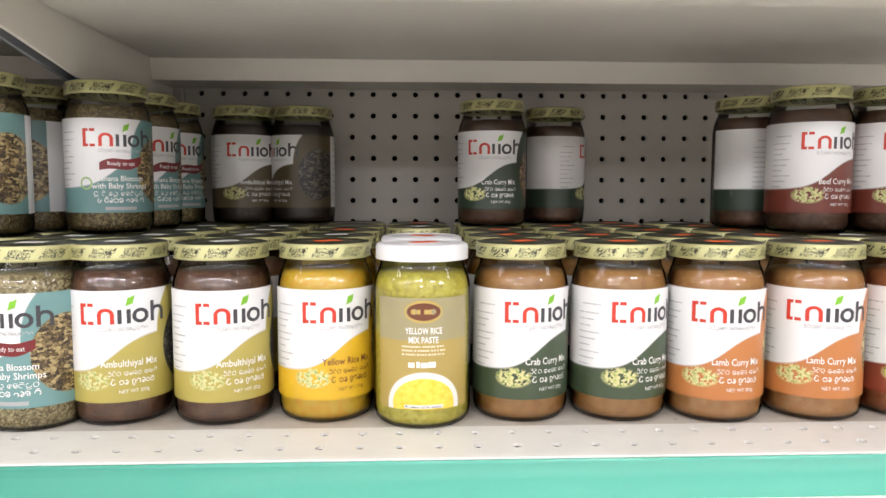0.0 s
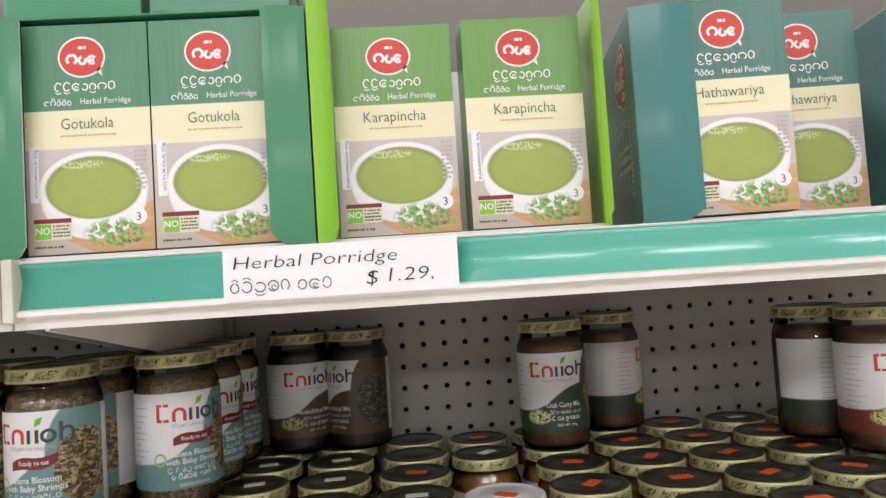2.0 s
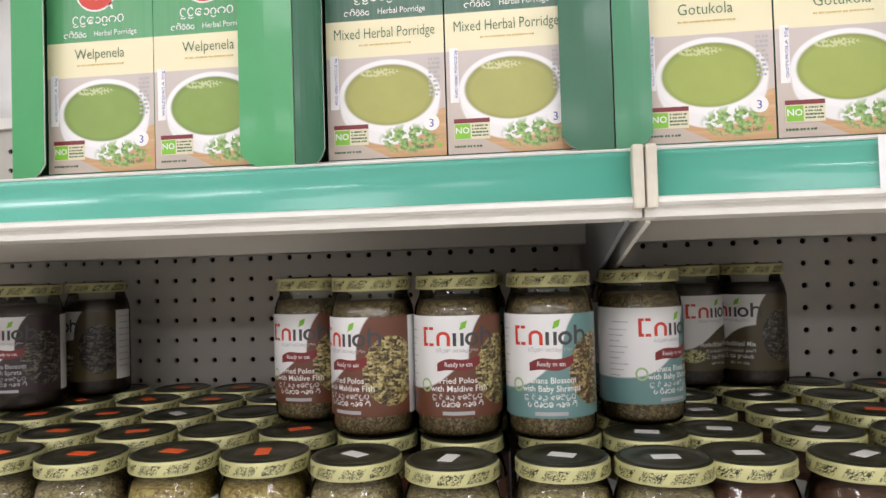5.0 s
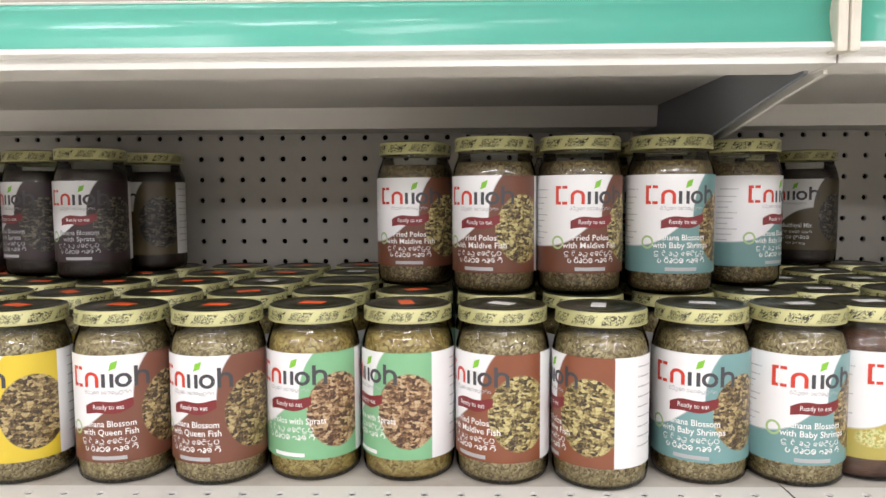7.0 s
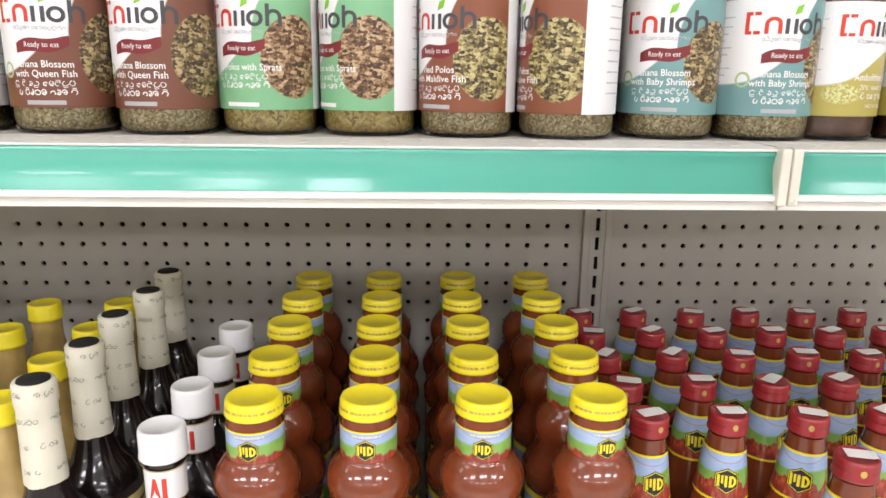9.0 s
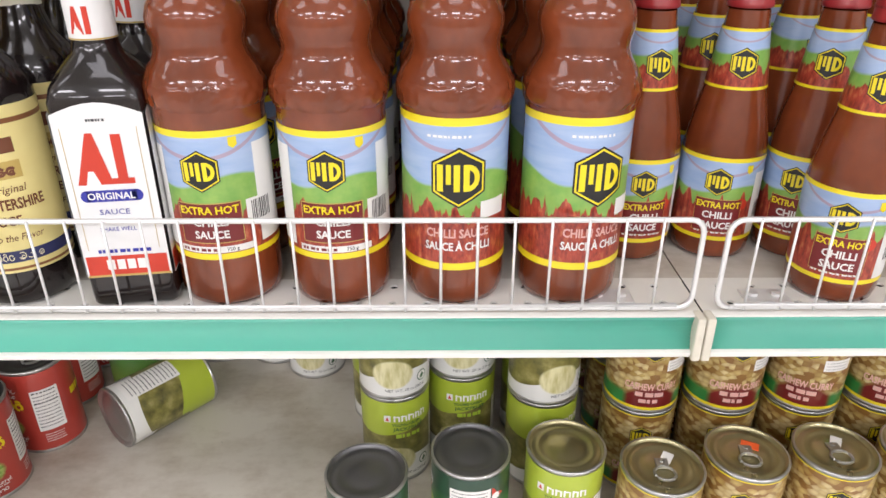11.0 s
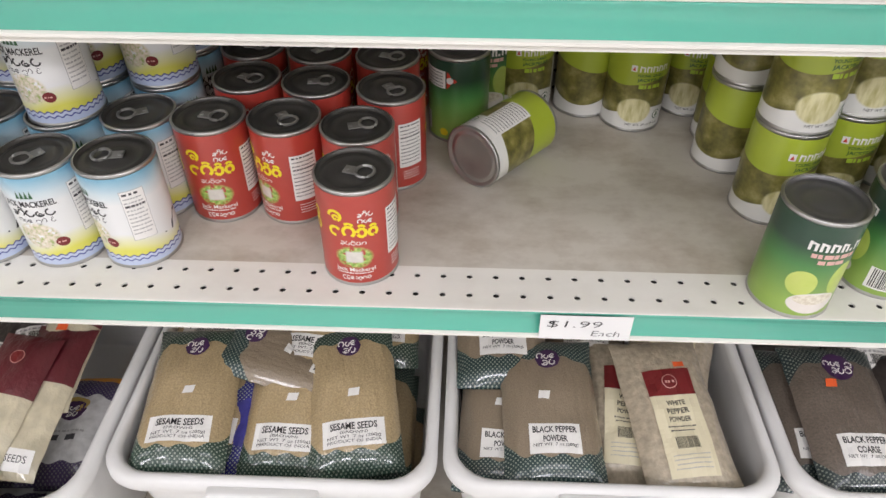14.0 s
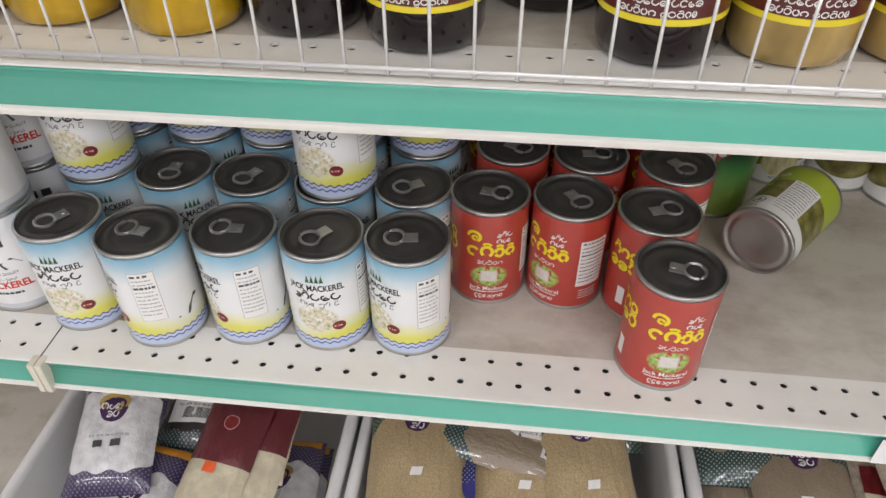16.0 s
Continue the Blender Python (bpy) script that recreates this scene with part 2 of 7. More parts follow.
class Soup:
    """Vertices, faces and materials, gathered into one mesh."""

    def __init__(self, *mats):
        self.v, self.f, self.k, self.mats = [], [], [], list(mats)

    def slot(self, m):
        if m not in self.mats:
            self.mats.append(m)
        return self.mats.index(m)

    def add(self, verts, faces, m):
        o, s = len(self.v), self.slot(m)
        self.v += [tuple(p) for p in verts]
        self.f += [tuple(i + o for i in f) for f in faces]
        self.k += [s] * len(faces)

    def box(self, x0, x1, y0, y1, z0, z1, m, bevel=0.0):
        if bevel <= 0:
            v = [(x, y, z) for x in (x0, x1) for y in (y0, y1) for z in (z0, z1)]
            self.add(v, [(0, 1, 3, 2), (4, 6, 7, 5), (0, 4, 5, 1), (2, 3, 7, 6), (0, 2, 6, 4), (1, 5, 7, 3)], m)
            return
        bm = bmesh.new()
        bmesh.ops.create_cube(bm, size=1)
        for p in bm.verts:
            p.co = Vector(((x0 + x1) / 2 + p.co.x * (x1 - x0), (y0 + y1) / 2 + p.co.y * (y1 - y0), (z0 + z1) / 2 + p.co.z * (z1 - z0)))
        bmesh.ops.bevel(bm, geom=bm.edges[:], offset=bevel, segments=2, affect="EDGES", profile=0.6)
        bm.verts.index_update()
        self.add([p.co for p in bm.verts], [tuple(q.index for q in f.verts) for f in bm.faces], m)
        bm.free()

    def sweep_x(self, prof, x0, x1, m, closed=True, caps=True):
        """A profile of (y, z) drawn out along x."""
        n = len(prof)
        v = [(x0, y, z) for y, z in prof] + [(x1, y, z) for y, z in prof]
        r = range(n if closed else n - 1)
        f = [(i, (i + 1) % n, (i + 1) % n + n, i + n) for i in r]
        if caps and closed:
            f += [tuple(range(n - 1, -1, -1)), tuple(range(n, 2 * n))]
        self.add(v, f, m)

    def lathe(self, prof, m, seg=28, at=(0, 0, 0)):
        v, f, rings = [], [], []
        for r, z in prof:
            if r <= 1e-6:
                rings.append([len(v)])
                v.append((at[0], at[1], at[2] + z))
            else:
                rings.append(list(range(len(v), len(v) + seg)))
                v += [(at[0] + r * math.sin(2 * math.pi * i / seg), at[1] - r * math.cos(2 * math.pi * i / seg), at[2] + z) for i in range(seg)]
        for a, b in zip(rings, rings[1:]):
            for i in range(seg):
                j = (i + 1) % seg
                if len(a) == 1 and len(b) > 1:
                    f.append((a[0], b[j], b[i]))
                elif len(b) == 1 and len(a) > 1:
                    f.append((a[i], a[j], b[0]))
                elif len(a) > 1:
                    f.append((a[i], a[j], b[j], b[i]))
        self.add(v, f, m)

    def tube(self, path, r, m, seg=6):
        """A round wire along a polyline."""
        pts = [Vector(p) for p in path]
        v, f = [], []
        for i, p in enumerate(pts):
            d = (pts[min(i + 1, len(pts) - 1)] - pts[max(i - 1, 0)]).normalized()
            a = d.orthogonal().normalized() if abs(d.y) > 0.9 else d.cross(Vector((0, 1, 0))).normalized()
            b = d.cross(a)
            v += [p + r * (math.cos(2 * math.pi * k / seg) * a + math.sin(2 * math.pi * k / seg) * b) for k in range(seg)]
        for i in range(len(pts) - 1):
            f += [(i * seg + k, i * seg + (k + 1) % seg, (i + 1) * seg + (k + 1) % seg, (i + 1) * seg + k) for k in range(seg)]
        f += [tuple(range(seg - 1, -1, -1)), tuple(range((len(pts) - 1) * seg, len(pts) * seg))]
        self.add(v, f, m)

    def mesh(self, name, smooth=False):
        return mesh_of(name, self.v, self.f, self.mats, self.k, smooth=smooth)


def sharp(me, degrees=35):
    """Smooth faces with edges kept where they turn by more than this."""
    bm = bmesh.new()
    bm.from_mesh(me)
    for e in bm.edges:
        e.smooth = len(e.link_faces) < 2 or e.calc_face_angle(0) < radians(degrees)
    for f in bm.faces:
        f.smooth = True
    bm.normal_update()
    bm.to_mesh(me)
    bm.free()
    return me


def part(name, me, parent, label=""):
    ob = new(name, me)
    ob.parent = parent
    return tagged(ob, label, kind="stuff" if "print" in name else "")


def thing(name, label, category, group="", kind=""):
    return tagged(new(name), label, category, group, kind)


class Kind:
    """A kind of thing: the first call places the built one, later calls copy it."""

    def __init__(self, ob):
        self.ob, self.used = ob, False

    def put(self, m):
        if not self.used:
            self.used = True
            self.ob.matrix_basis = m
            return self.ob
        return copy_thing(self.ob, m)


TEXT = {}


def letters(s, bold=0.0):
    """Outlines of a line of text, 1 high, as flat vertices and faces."""
    if (s, bold) not in TEXT:
        c = bpy.data.curves.new("text", "FONT")
        c.body, c.resolution_u, c.offset = s, 2, bold
        ob = new("text", c)
        me = bpy.data.meshes.new_from_object(ob.evaluated_get(bpy.context.evaluated_depsgraph_get()))
        TEXT[s, bold] = [(p.co.x, p.co.y) for p in me.vertices], [tuple(f.vertices) for f in me.polygons]
        bpy.data.objects.remove(ob)
        bpy.data.curves.remove(c)
        bpy.data.meshes.remove(me)
    return TEXT[s, bold]


def round_wrap(r, z=0.0):
    return lambda u, v, k: ((r + k) * math.sin(u / r), -(r + k) * math.cos(u / r), z + v)


def flat_wrap(y=0.0, x=0.0, z=0.0):
    return lambda u, v, k: (x + u, y - k, z + v)


class Print:
    """Flat shapes and lettering laid on a label."""

    def __init__(self, wrap, step=0.004):
        self.wrap, self.s, self.step, self.n = wrap, Soup(), step, 0

    def lay(self, pts, faces, ink, level):
        k = 0.00018 + 0.00012 * level
        self.s.add([self.wrap(u, v, k) for u, v in pts], faces, INK[ink])

    def rect(self, u0, v0, u1, v1, ink, level=0, skew=0.0):
        n = max(1, int(abs(u1 - u0) / self.step + 0.99))
        pts = [(u0 + (u1 - u0) * i / n + skew * j, v) for i in range(n + 1) for j, v in ((0, v0), (1, v1))]
        self.lay(pts, [(2 * i, 2 * i + 2, 2 * i + 3, 2 * i + 1) for i in range(n)], ink, level)

    def oval(self, cu, cv, ru, rv, ink, level=0, n=24, power=1.0):
        pts = [(cu, cv)]
        for i in range(n):
            a = 2 * math.pi * i / n
            pts.append((cu + ru * math.cos(a), cv + rv * math.sin(a)))
        self.lay(pts, [(0, 1 + i, 1 + (i + 1) % n) for i in range(n)], ink, level)

    def poly(self, pts, ink, level=0):
        cu, cv = sum(p[0] for p in pts) / len(pts), sum(p[1] for p in pts) / len(pts)
        n = len(pts)
        self.lay([(cu, cv)] + list(pts), [(0, 1 + i, 1 + (i + 1) % n) for i in range(n)], ink, level)

    def text(self, s, u, v, size, ink, level=1, bold=0.012, align=0.5, width=None, slant=0.0, turn=False):
        pts, faces = letters(s, bold)
        if not pts:
            return
        x0, x1 = min(p[0] for p in pts), max(p[0] for p in pts)
        k = size / 0.72
        kx = width / (x1 - x0) if width else k
        out = []
        for x, y in pts:
            a, b = (x - x0 - align * (x1 - x0)) * kx + slant * y * k, y * k
            out.append((u - b, v + a) if turn else (u + a, v + b))
        self.lay(out, faces, ink, level)

    def bars(self, u0, u1, v, h, ink, seed=0, level=1, gap=0.35, lump=0.0):
        """A line of writing that cannot be read."""
        rng = random.Random(seed)
        u = u0
        while u < u1 - h:
            ww = h * rng.uniform(0.7, 1.9)
            self.rect(u, v - h * lump * rng.random(), min(u + ww, u1), v + h * (1 + lump * (rng.random() - 0.5)), ink, level)
            u += ww + h * (gap if rng.random() < 0.75 else gap * 2.4)

    def stroke(self, pts, ww, ink, level=1):
        """A line of even width along points."""
        out = []
        for i, p in enumerate(pts):
            a, b = pts[max(i - 1, 0)], pts[min(i + 1, len(pts) - 1)]
            dx, dy = b[0] - a[0], b[1] - a[1]
            d = math.hypot(dx, dy) or 1.0
            out += [(p[0] - dy / d * ww / 2, p[1] + dx / d * ww / 2), (p[0] + dy / d * ww / 2, p[1] - dx / d * ww / 2)]
        self.lay(out, [(2 * i + 1, 2 * i + 3, 2 * i + 2, 2 * i) for i in range(len(pts) - 1)], ink, level)

    def arc(self, cu, cv, ru, rv, a0, a1, ww, ink, level=1, n=9):
        self.stroke([(cu + ru * math.cos(radians(a0 + (a1 - a0) * i / n)), cv + rv * math.sin(radians(a0 + (a1 - a0) * i / n))) for i in range(n + 1)], ww, ink, level)

    def glyphs(self, u0, u1, v, h, ink, seed=0, level=1, weight=0.2):
        """A line of round glyphs that cannot be read."""
        rng = random.Random(seed)
        u = u0
        while u < u1 - h * 0.6:
            ww, hh, a0 = h * rng.uniform(0.6, 1.05), h * rng.uniform(0.62, 0.95), rng.choice((-60, 30, 100, 200))
            self.arc(u + ww / 2, v + hh / 2, ww / 2, hh / 2, a0, a0 + rng.choice((250, 290, 340)), h * weight, ink, level)
            k = rng.random()
            if k < 0.35:
                self.arc(u + ww * 0.55, v + hh * 0.35, ww * 0.22, hh * 0.22, 0, 300, h * weight * 0.8, ink, level, 6)
            elif k < 0.6:
                self.arc(u + ww * 0.5, v + hh + h * 0.05, ww * 0.4, h * 0.25, 10, 150, h * weight * 0.8, ink, level, 5)
            elif k < 0.75:
                self.arc(u + ww * 0.5, v - h * 0.05, ww * 0.45, h * 0.25, 190, 340, h * weight * 0.8, ink, level, 5)
            u += ww + h * (0.22 if rng.random() < 0.8 else 0.75)

    def arches(self, u, v, spec, ink, stroke, level=1):
        """Plain strokes joined at the top, for a mark that is not lettered."""
        for ww, hh in spec:
            self.rect(u, v, u + stroke, v + hh, ink, level)
            if ww > 2 * stroke:
                self.rect(u + ww - stroke, v, u + ww, v + hh * 0.86, ink, level)
                self.rect(u + stroke, v + hh * 0.70, u + ww - stroke, v + hh * 0.92, ink, level)
            u += ww + stroke * 0.7
        return u

    def barcode(self, u0, v0, u1, v1, seed=1, level=2):
        rng, u = random.Random(seed), u0
        while u < u1:
            ww = rng.uniform(0.0004, 0.0012)
            self.rect(u, v0, min(u + ww, u1), v1, "black", level)
            u += ww + rng.uniform(0.0005, 0.001)

    def mesh(self, name):
        return self.s.mesh(name)


def sleeve(name, r, z0, z1, a0, a1, mat, n=24, rows=1):
    """A label bent round a jar or can; u is the arc, v the height, both in metres."""
    v, uvs, f = [], [], []
    for i in range(n + 1):
        a = a0 + (a1 - a0) * i / n
        for z in (z0, z1):
            v.append((r * math.sin(a), -r * math.cos(a), z))
            uvs.append((r * a, z))
    f = [(2 * i, 2 * i + 2, 2 * i + 3, 2 * i + 1) for i in range(n)]
    return mesh_of(name, v, f, [mat], [0] * len(f), uvs, True)


def holed(cols, rows, place, hole, mat, depth, soup):
    """A plate of square cells, each with a hole: cols and rows are lists of (centre, low, high)."""
    n = len(hole)
    for cx, x0, x1 in cols:
        for cy, y0, y1 in rows:
            rim = []
            for hx, hy in hole:
                rim.append((x1 if hx > 1e-6 else x0 if hx < -1e-6 else cx, y1 if hy > 1e-6 else y0 if hy < -1e-6 else cy))
            pts = [place(a, b, 0) for a, b in rim] + [place(cx + a, cy + b, 0) for a, b in hole] + [place(cx + a, cy + b, depth) for a, b in hole]
            f = []
            for i in range(n):
                j = (i + 1) % n
                f += [(i, j, n + j, n + i), (n + i, n + j, 2 * n + j, 2 * n + i)]
            soup.add(pts, f, mat)


def ring_hole(r):
    return [(r * math.cos(math.pi * (i + 0.0) / 4), r * math.sin(math.pi * i / 4)) for i in range(8)]


# ---- the room ----
P = 0.0254
SEAMS = (-2.6912, -1.472, -0.2528, 0.9664)
SHELF_Z = (1.604, 1.278, 0.821, 0.529)
FLOOR = plain("grey_vinyl_floor", (0.80, 0.78, 0.73), 0.35, 0, 0.1, 0.12, 8, 0.05)
WALL_PAINT = plain("off_white_wall", (0.62, 0.60, 0.56), 0.6, 0, 0, 0.06, 6, 0.05)
CEILING_TILE = plain("ceiling_tile", (0.72, 0.71, 0.68), 0.8, 0, 0, 0.06, 30, 0.2)


def slab(name, x0, x1, y0, y1, z0, z1, m, label):
    s = Soup()
    s.box(x0, x1, y0, y1, z0, z1, m)
    return tagged(new(name, s.mesh(name)), label, name.split("_")[0], kind="structure")


slab("floor", -7, 6, -8.0, 4.2, -0.1, 0, FLOOR, "grey vinyl shop floor")
slab("ceiling", -7, 6, -8.0, 4.2, 3.0, 3.1, CEILING_TILE, "off-white tiled shop ceiling")
slab("wall_south", -7, 6, -8.1, -8.0, 0, 3.0, WALL_PAINT, "off-white painted shop wall behind the aisle")
slab("wall_north", -7, 6, 4.2, 4.3, 0, 3.0, WALL_PAINT, "off-white painted shop wall beyond the shelving")
slab("wall_west", -7.1, -7, -8.0, 4.2, 0, 3.0, WALL_PAINT, "off-white painted end wall of the shop")
slab("wall_east", 6, 6.1, -8.0, 4.2, 0, 3.0, WALL_PAINT, "off-white painted end wall of the shop")

# unseen block, added to hold back and bounce light from the far lamps
s = Soup()
SHADE = plain("light_block_tan", (0.50, 0.47, 0.42), 0.6, 0, 0, 0.3, 30, 0.2)
s.box(-6.0, 5.0, -5.2, -4.6, 0.0, 1.80, SHADE, 0.01)
tagged(new("wall_aisle", s.mesh("wall_aisle")), "unseen plain block added to shape the light", "shelving", kind="structure")


def back_panel(x0, x1):
    """The perforated steel back of one bay."""
    s = Soup()
    hole = ring_hole(0.0034)
    first = x0 + 0.0381
    n = 46
    cols = [(first + P * i, first + P * (i - 0.5), first + P * (i + 0.5)) for i in range(n)]
    cols[0] = (first, x0 + 0.019, first + P / 2)
    cols[-1] = (cols[-1][0], cols[-1][1], x1 - 0.019)

    def at(a, b, d):
        return (a, 0.42 + d, b)

    def stack(z_hole, lo, hi):
        zs = []
        z = z_hole
        while z - P / 2 > lo:
            z -= P
        while z + P / 2 <= hi:
            if z - P / 2 >= lo:
                zs.append((z, z - P / 2, z + P / 2))
            z += P
        zs[0] = (zs[0][0], lo, zs[0][2])
        zs[-1] = (zs[-1][0], zs[-1][1], hi)
        return zs

    near = [c for c in cols if -1.75 < c[0] < 0.75]
    for r in (stack(1.5562, 1.187, 1.738), stack(1.1345, 0.5, 1.186)):
        holed(near, r, at, hole, PEG_PAINT, 0.004, s)
    lo = near[0][1] if near else x1 - 0.019
    hi = near[-1][2] if near else x1 - 0.019
    for a, b in ((x0 + 0.019, lo), (hi, x1 - 0.019)):
        if b - a > 0.001:
            s.box(a, b, 0.42, 0.424, 0.5, 1.738, PEG_PAINT)
    s.box(x0 + 0.019, x1 - 0.019, 0.42, 0.424, 0.0, 0.5, PEG_PAINT)
    # black sheet added for the shade seen through the holes
    s.box(x0, x1, 0.44, 0.452, 0.0, 1.735, SHADE_CAP_BLACK)
    s.box(x0, x1, 0.412, 0.455, 1.738, 1.752, WHITE_STEEL)
    return tagged(new("wall_panel", s.mesh("wall_panel")), "cream perforated steel back panel of the shelving", "panel", kind="structure")


def upright(x):
    """A slotted upright post between two bays."""
    s = Soup()
    slot = [(0.0026, 0), (0.0026, 0.0085), (0, 0.0085), (-0.0026, 0.0085), (-0.0026, 0), (-0.0026, -0.0085), (0, -0.0085), (0.0026, -0.0085)]
    zs = [(0.3 + P * i, 0.3 + P * (i - 0.5), 0.3 + P * (i + 0.5)) for i in range(57)]
    holed([(x, x - 0.0095, x + 0.0095)], zs, lambda a, b, d: (a, 0.4145 + d, b), slot, PEG_PAINT, 0.003, s)
    for a in (x - 0.0185, x + 0.0095):
        s.box(a, a + 0.009, 0.4125, 0.43, 0.0, 1.74, PEG_PAINT, 0.001)
    # black backing paints the shade within the slots
    s.box(x - 0.0095, x + 0.0095, 0.422, 0.428, 0.0, 1.74, SHADE_CAP_BLACK)
    return tagged(new("shelf_upright", s.mesh("shelf_upright")), "cream slotted steel upright between two bays", "upright", "shelving uprights", "structure")


for a, b in zip(SEAMS, SEAMS[1:]):
    back_panel(a, b)
for a in SEAMS:
    upright(a)


def shelf(x0, x1, z, dark=(False, False)):
    """One steel shelf with its perforated front, price channel, green strip, end clips and brackets."""
    ob = thing("shelf", "white steel shelf with perforated front and mint green price strip", "shelf", "gondola shelves")
    s = Soup()
    a, b = x0 + 0.0007, x1 - 0.0007
    first = a + 0.0253
    cols = [(first + P * i, first + P * (i - 0.5), first + P * (i + 0.5)) for i in range(47)]
    cols[0] = (cols[0][0], a, cols[0][2])
    cols[-1] = (cols[-1][0], cols[-1][1], b)
    rows = [(0.0, -0.0135, 0.0127), (P, 0.0127, 0.0381)]
    holed(cols, rows, lambda q, r, d: (q, r, z - d), ring_hole(0.0033), WHITE_STEEL, 0.0018, s)
    # black plate close under the front holes, painting their shade
    s.box(a, b, -0.012, 0.0381, z - 0.006, z - 0.0024, SHADE_CAP_BLACK)
    s.sweep_x([(-0.0135, z), (-0.0182, z - 0.0003), (-0.0190, z - 0.0010), (-0.0182, z - 0.0019), (-0.0135, z - 0.0021), (-0.0135, z - 0.031), (-0.0135, z - 0.040), (-0.0112, z - 0.040), (-0.0112, z - 0.009)], a, b, WHITE_STEEL)
    part("front_edge", s.mesh("front_edge"), ob)
    s = Soup()
    s.box(a, b, 0.0381, 0.411, z - 0.020, z - 0.0002, DECK_STEEL)
    part("deck", s.mesh("deck"), ob)
    s = Soup()
    s.sweep_x([(-0.0108, z - 0.0095), (-0.0108, z - 0.0400), (0.0270, z - 0.0400), (0.0275, z - 0.0385), (0.0275, z - 0.0210), (0.0262, z - 0.0210), (0.0262, z - 0.0384), (-0.0095, z - 0.0384), (-0.0095, z - 0.0095)], a, b, CREAM_STEEL)
    part("front_flange", s.mesh("front_flange"), ob)
    s = Soup()
    s.box(a + 0.008, b - 0.008, 0.0280, 0.3395, z - 0.0212, z - 0.0202, CREAM_STEEL)
    part("underside", s.mesh("underside"), ob, "cream painted steel underside")
    s = Soup()
    s.sweep_x([(0.34, z - 0.0205), (0.345, z - 0.044), (0.405, z - 0.044), (0.41, z - 0.0205)], a, b, CREAM_STEEL)
    part("rear_stiffener", s.mesh("rear_stiffener"), ob)
    s = Soup()
    s.sweep_x([(-0.0187, z - 0.0023), (-0.0172, z - 0.0055), (-0.0160, z - 0.0105), (-0.0163, z - 0.0160), (-0.0178, z - 0.0220), (-0.0198, z - 0.0280), (-0.0202, z - 0.0297), (-0.0138, z - 0.0297), (-0.0138, z - 0.0023)], a + 0.004, b - 0.004, GREEN_STRIP)
    part("price_strip", s.mesh("price_strip", True), ob, "mint green plastic price strip")
    s = Soup()
    s.sweep_x([(-0.0205, z - 0.0285), (-0.0228, z - 0.0296), (-0.0228, z - 0.0322), (-0.0205, z - 0.0335), (-0.0136, z - 0.0335), (-0.0136, z - 0.0285)], a, b, WHITE_STEEL)
    part("lower_lip", s.mesh("lower_lip"), ob)
    for e in (a - 0.0003, b - 0.0062):
        s = Soup()
        s.box(e, e + 0.0065, -0.0262, -0.012, z - 0.0355, z + 0.001, CREAM_CLIP, 0.0018)
        part("end_clip", s.mesh("end_clip"), ob, "scuffed cream plastic end clip")
    for e, d in ((a + 0.004, dark[0]), (b - 0.007, dark[1])):
        # dark ends get the grey that holds their shade, others the cream paint
        m = SHADED_STEEL if d else CREAM_STEEL
        s = Soup()
        pr = [(0.012, z - 0.0207), (0.012, z - 0.042), (0.08, z - 0.052), (0.30, z - 0.088), (0.41, z - 0.094), (0.411, z - 0.0207)]
        s.sweep_x(pr, e, e + 0.003, m)
        part("bracket", s.mesh("bracket"), ob, "steel bracket greyed for its shade" if d else "white steel bracket")
    return ob


for i, (a, b) in enumerate(zip(SEAMS, SEAMS[1:])):
    for z in SHELF_Z:
        shelf(a, b, z, (False, i == 1))
BASE_Z = 0.075
s = Soup()
s.box(SEAMS[0], SEAMS[-1], -0.10, 0.411, 0.0, BASE_Z, DECK_STEEL, 0.004)
tagged(new("base_deck", s.mesh("base_deck")), "worn white steel base deck of the shelving", "shelf", kind="structure")

# ---- jars ----
JAR_H, JAR_R, JAR_TOP = 0.1255, 0.035, 0.1275


def tall(me):
    """Draws the jar's foot, label zone and neck to their heights."""
    for q in me.vertices:
        z = q.co.z
        q.co.z = z * 1.06 if z < 0.0165 else 0.0175 + (z - 0.0165) * 1.04 if z < 0.0915 else 0.0955 + (z - 0.0915) * 0.941
    return me


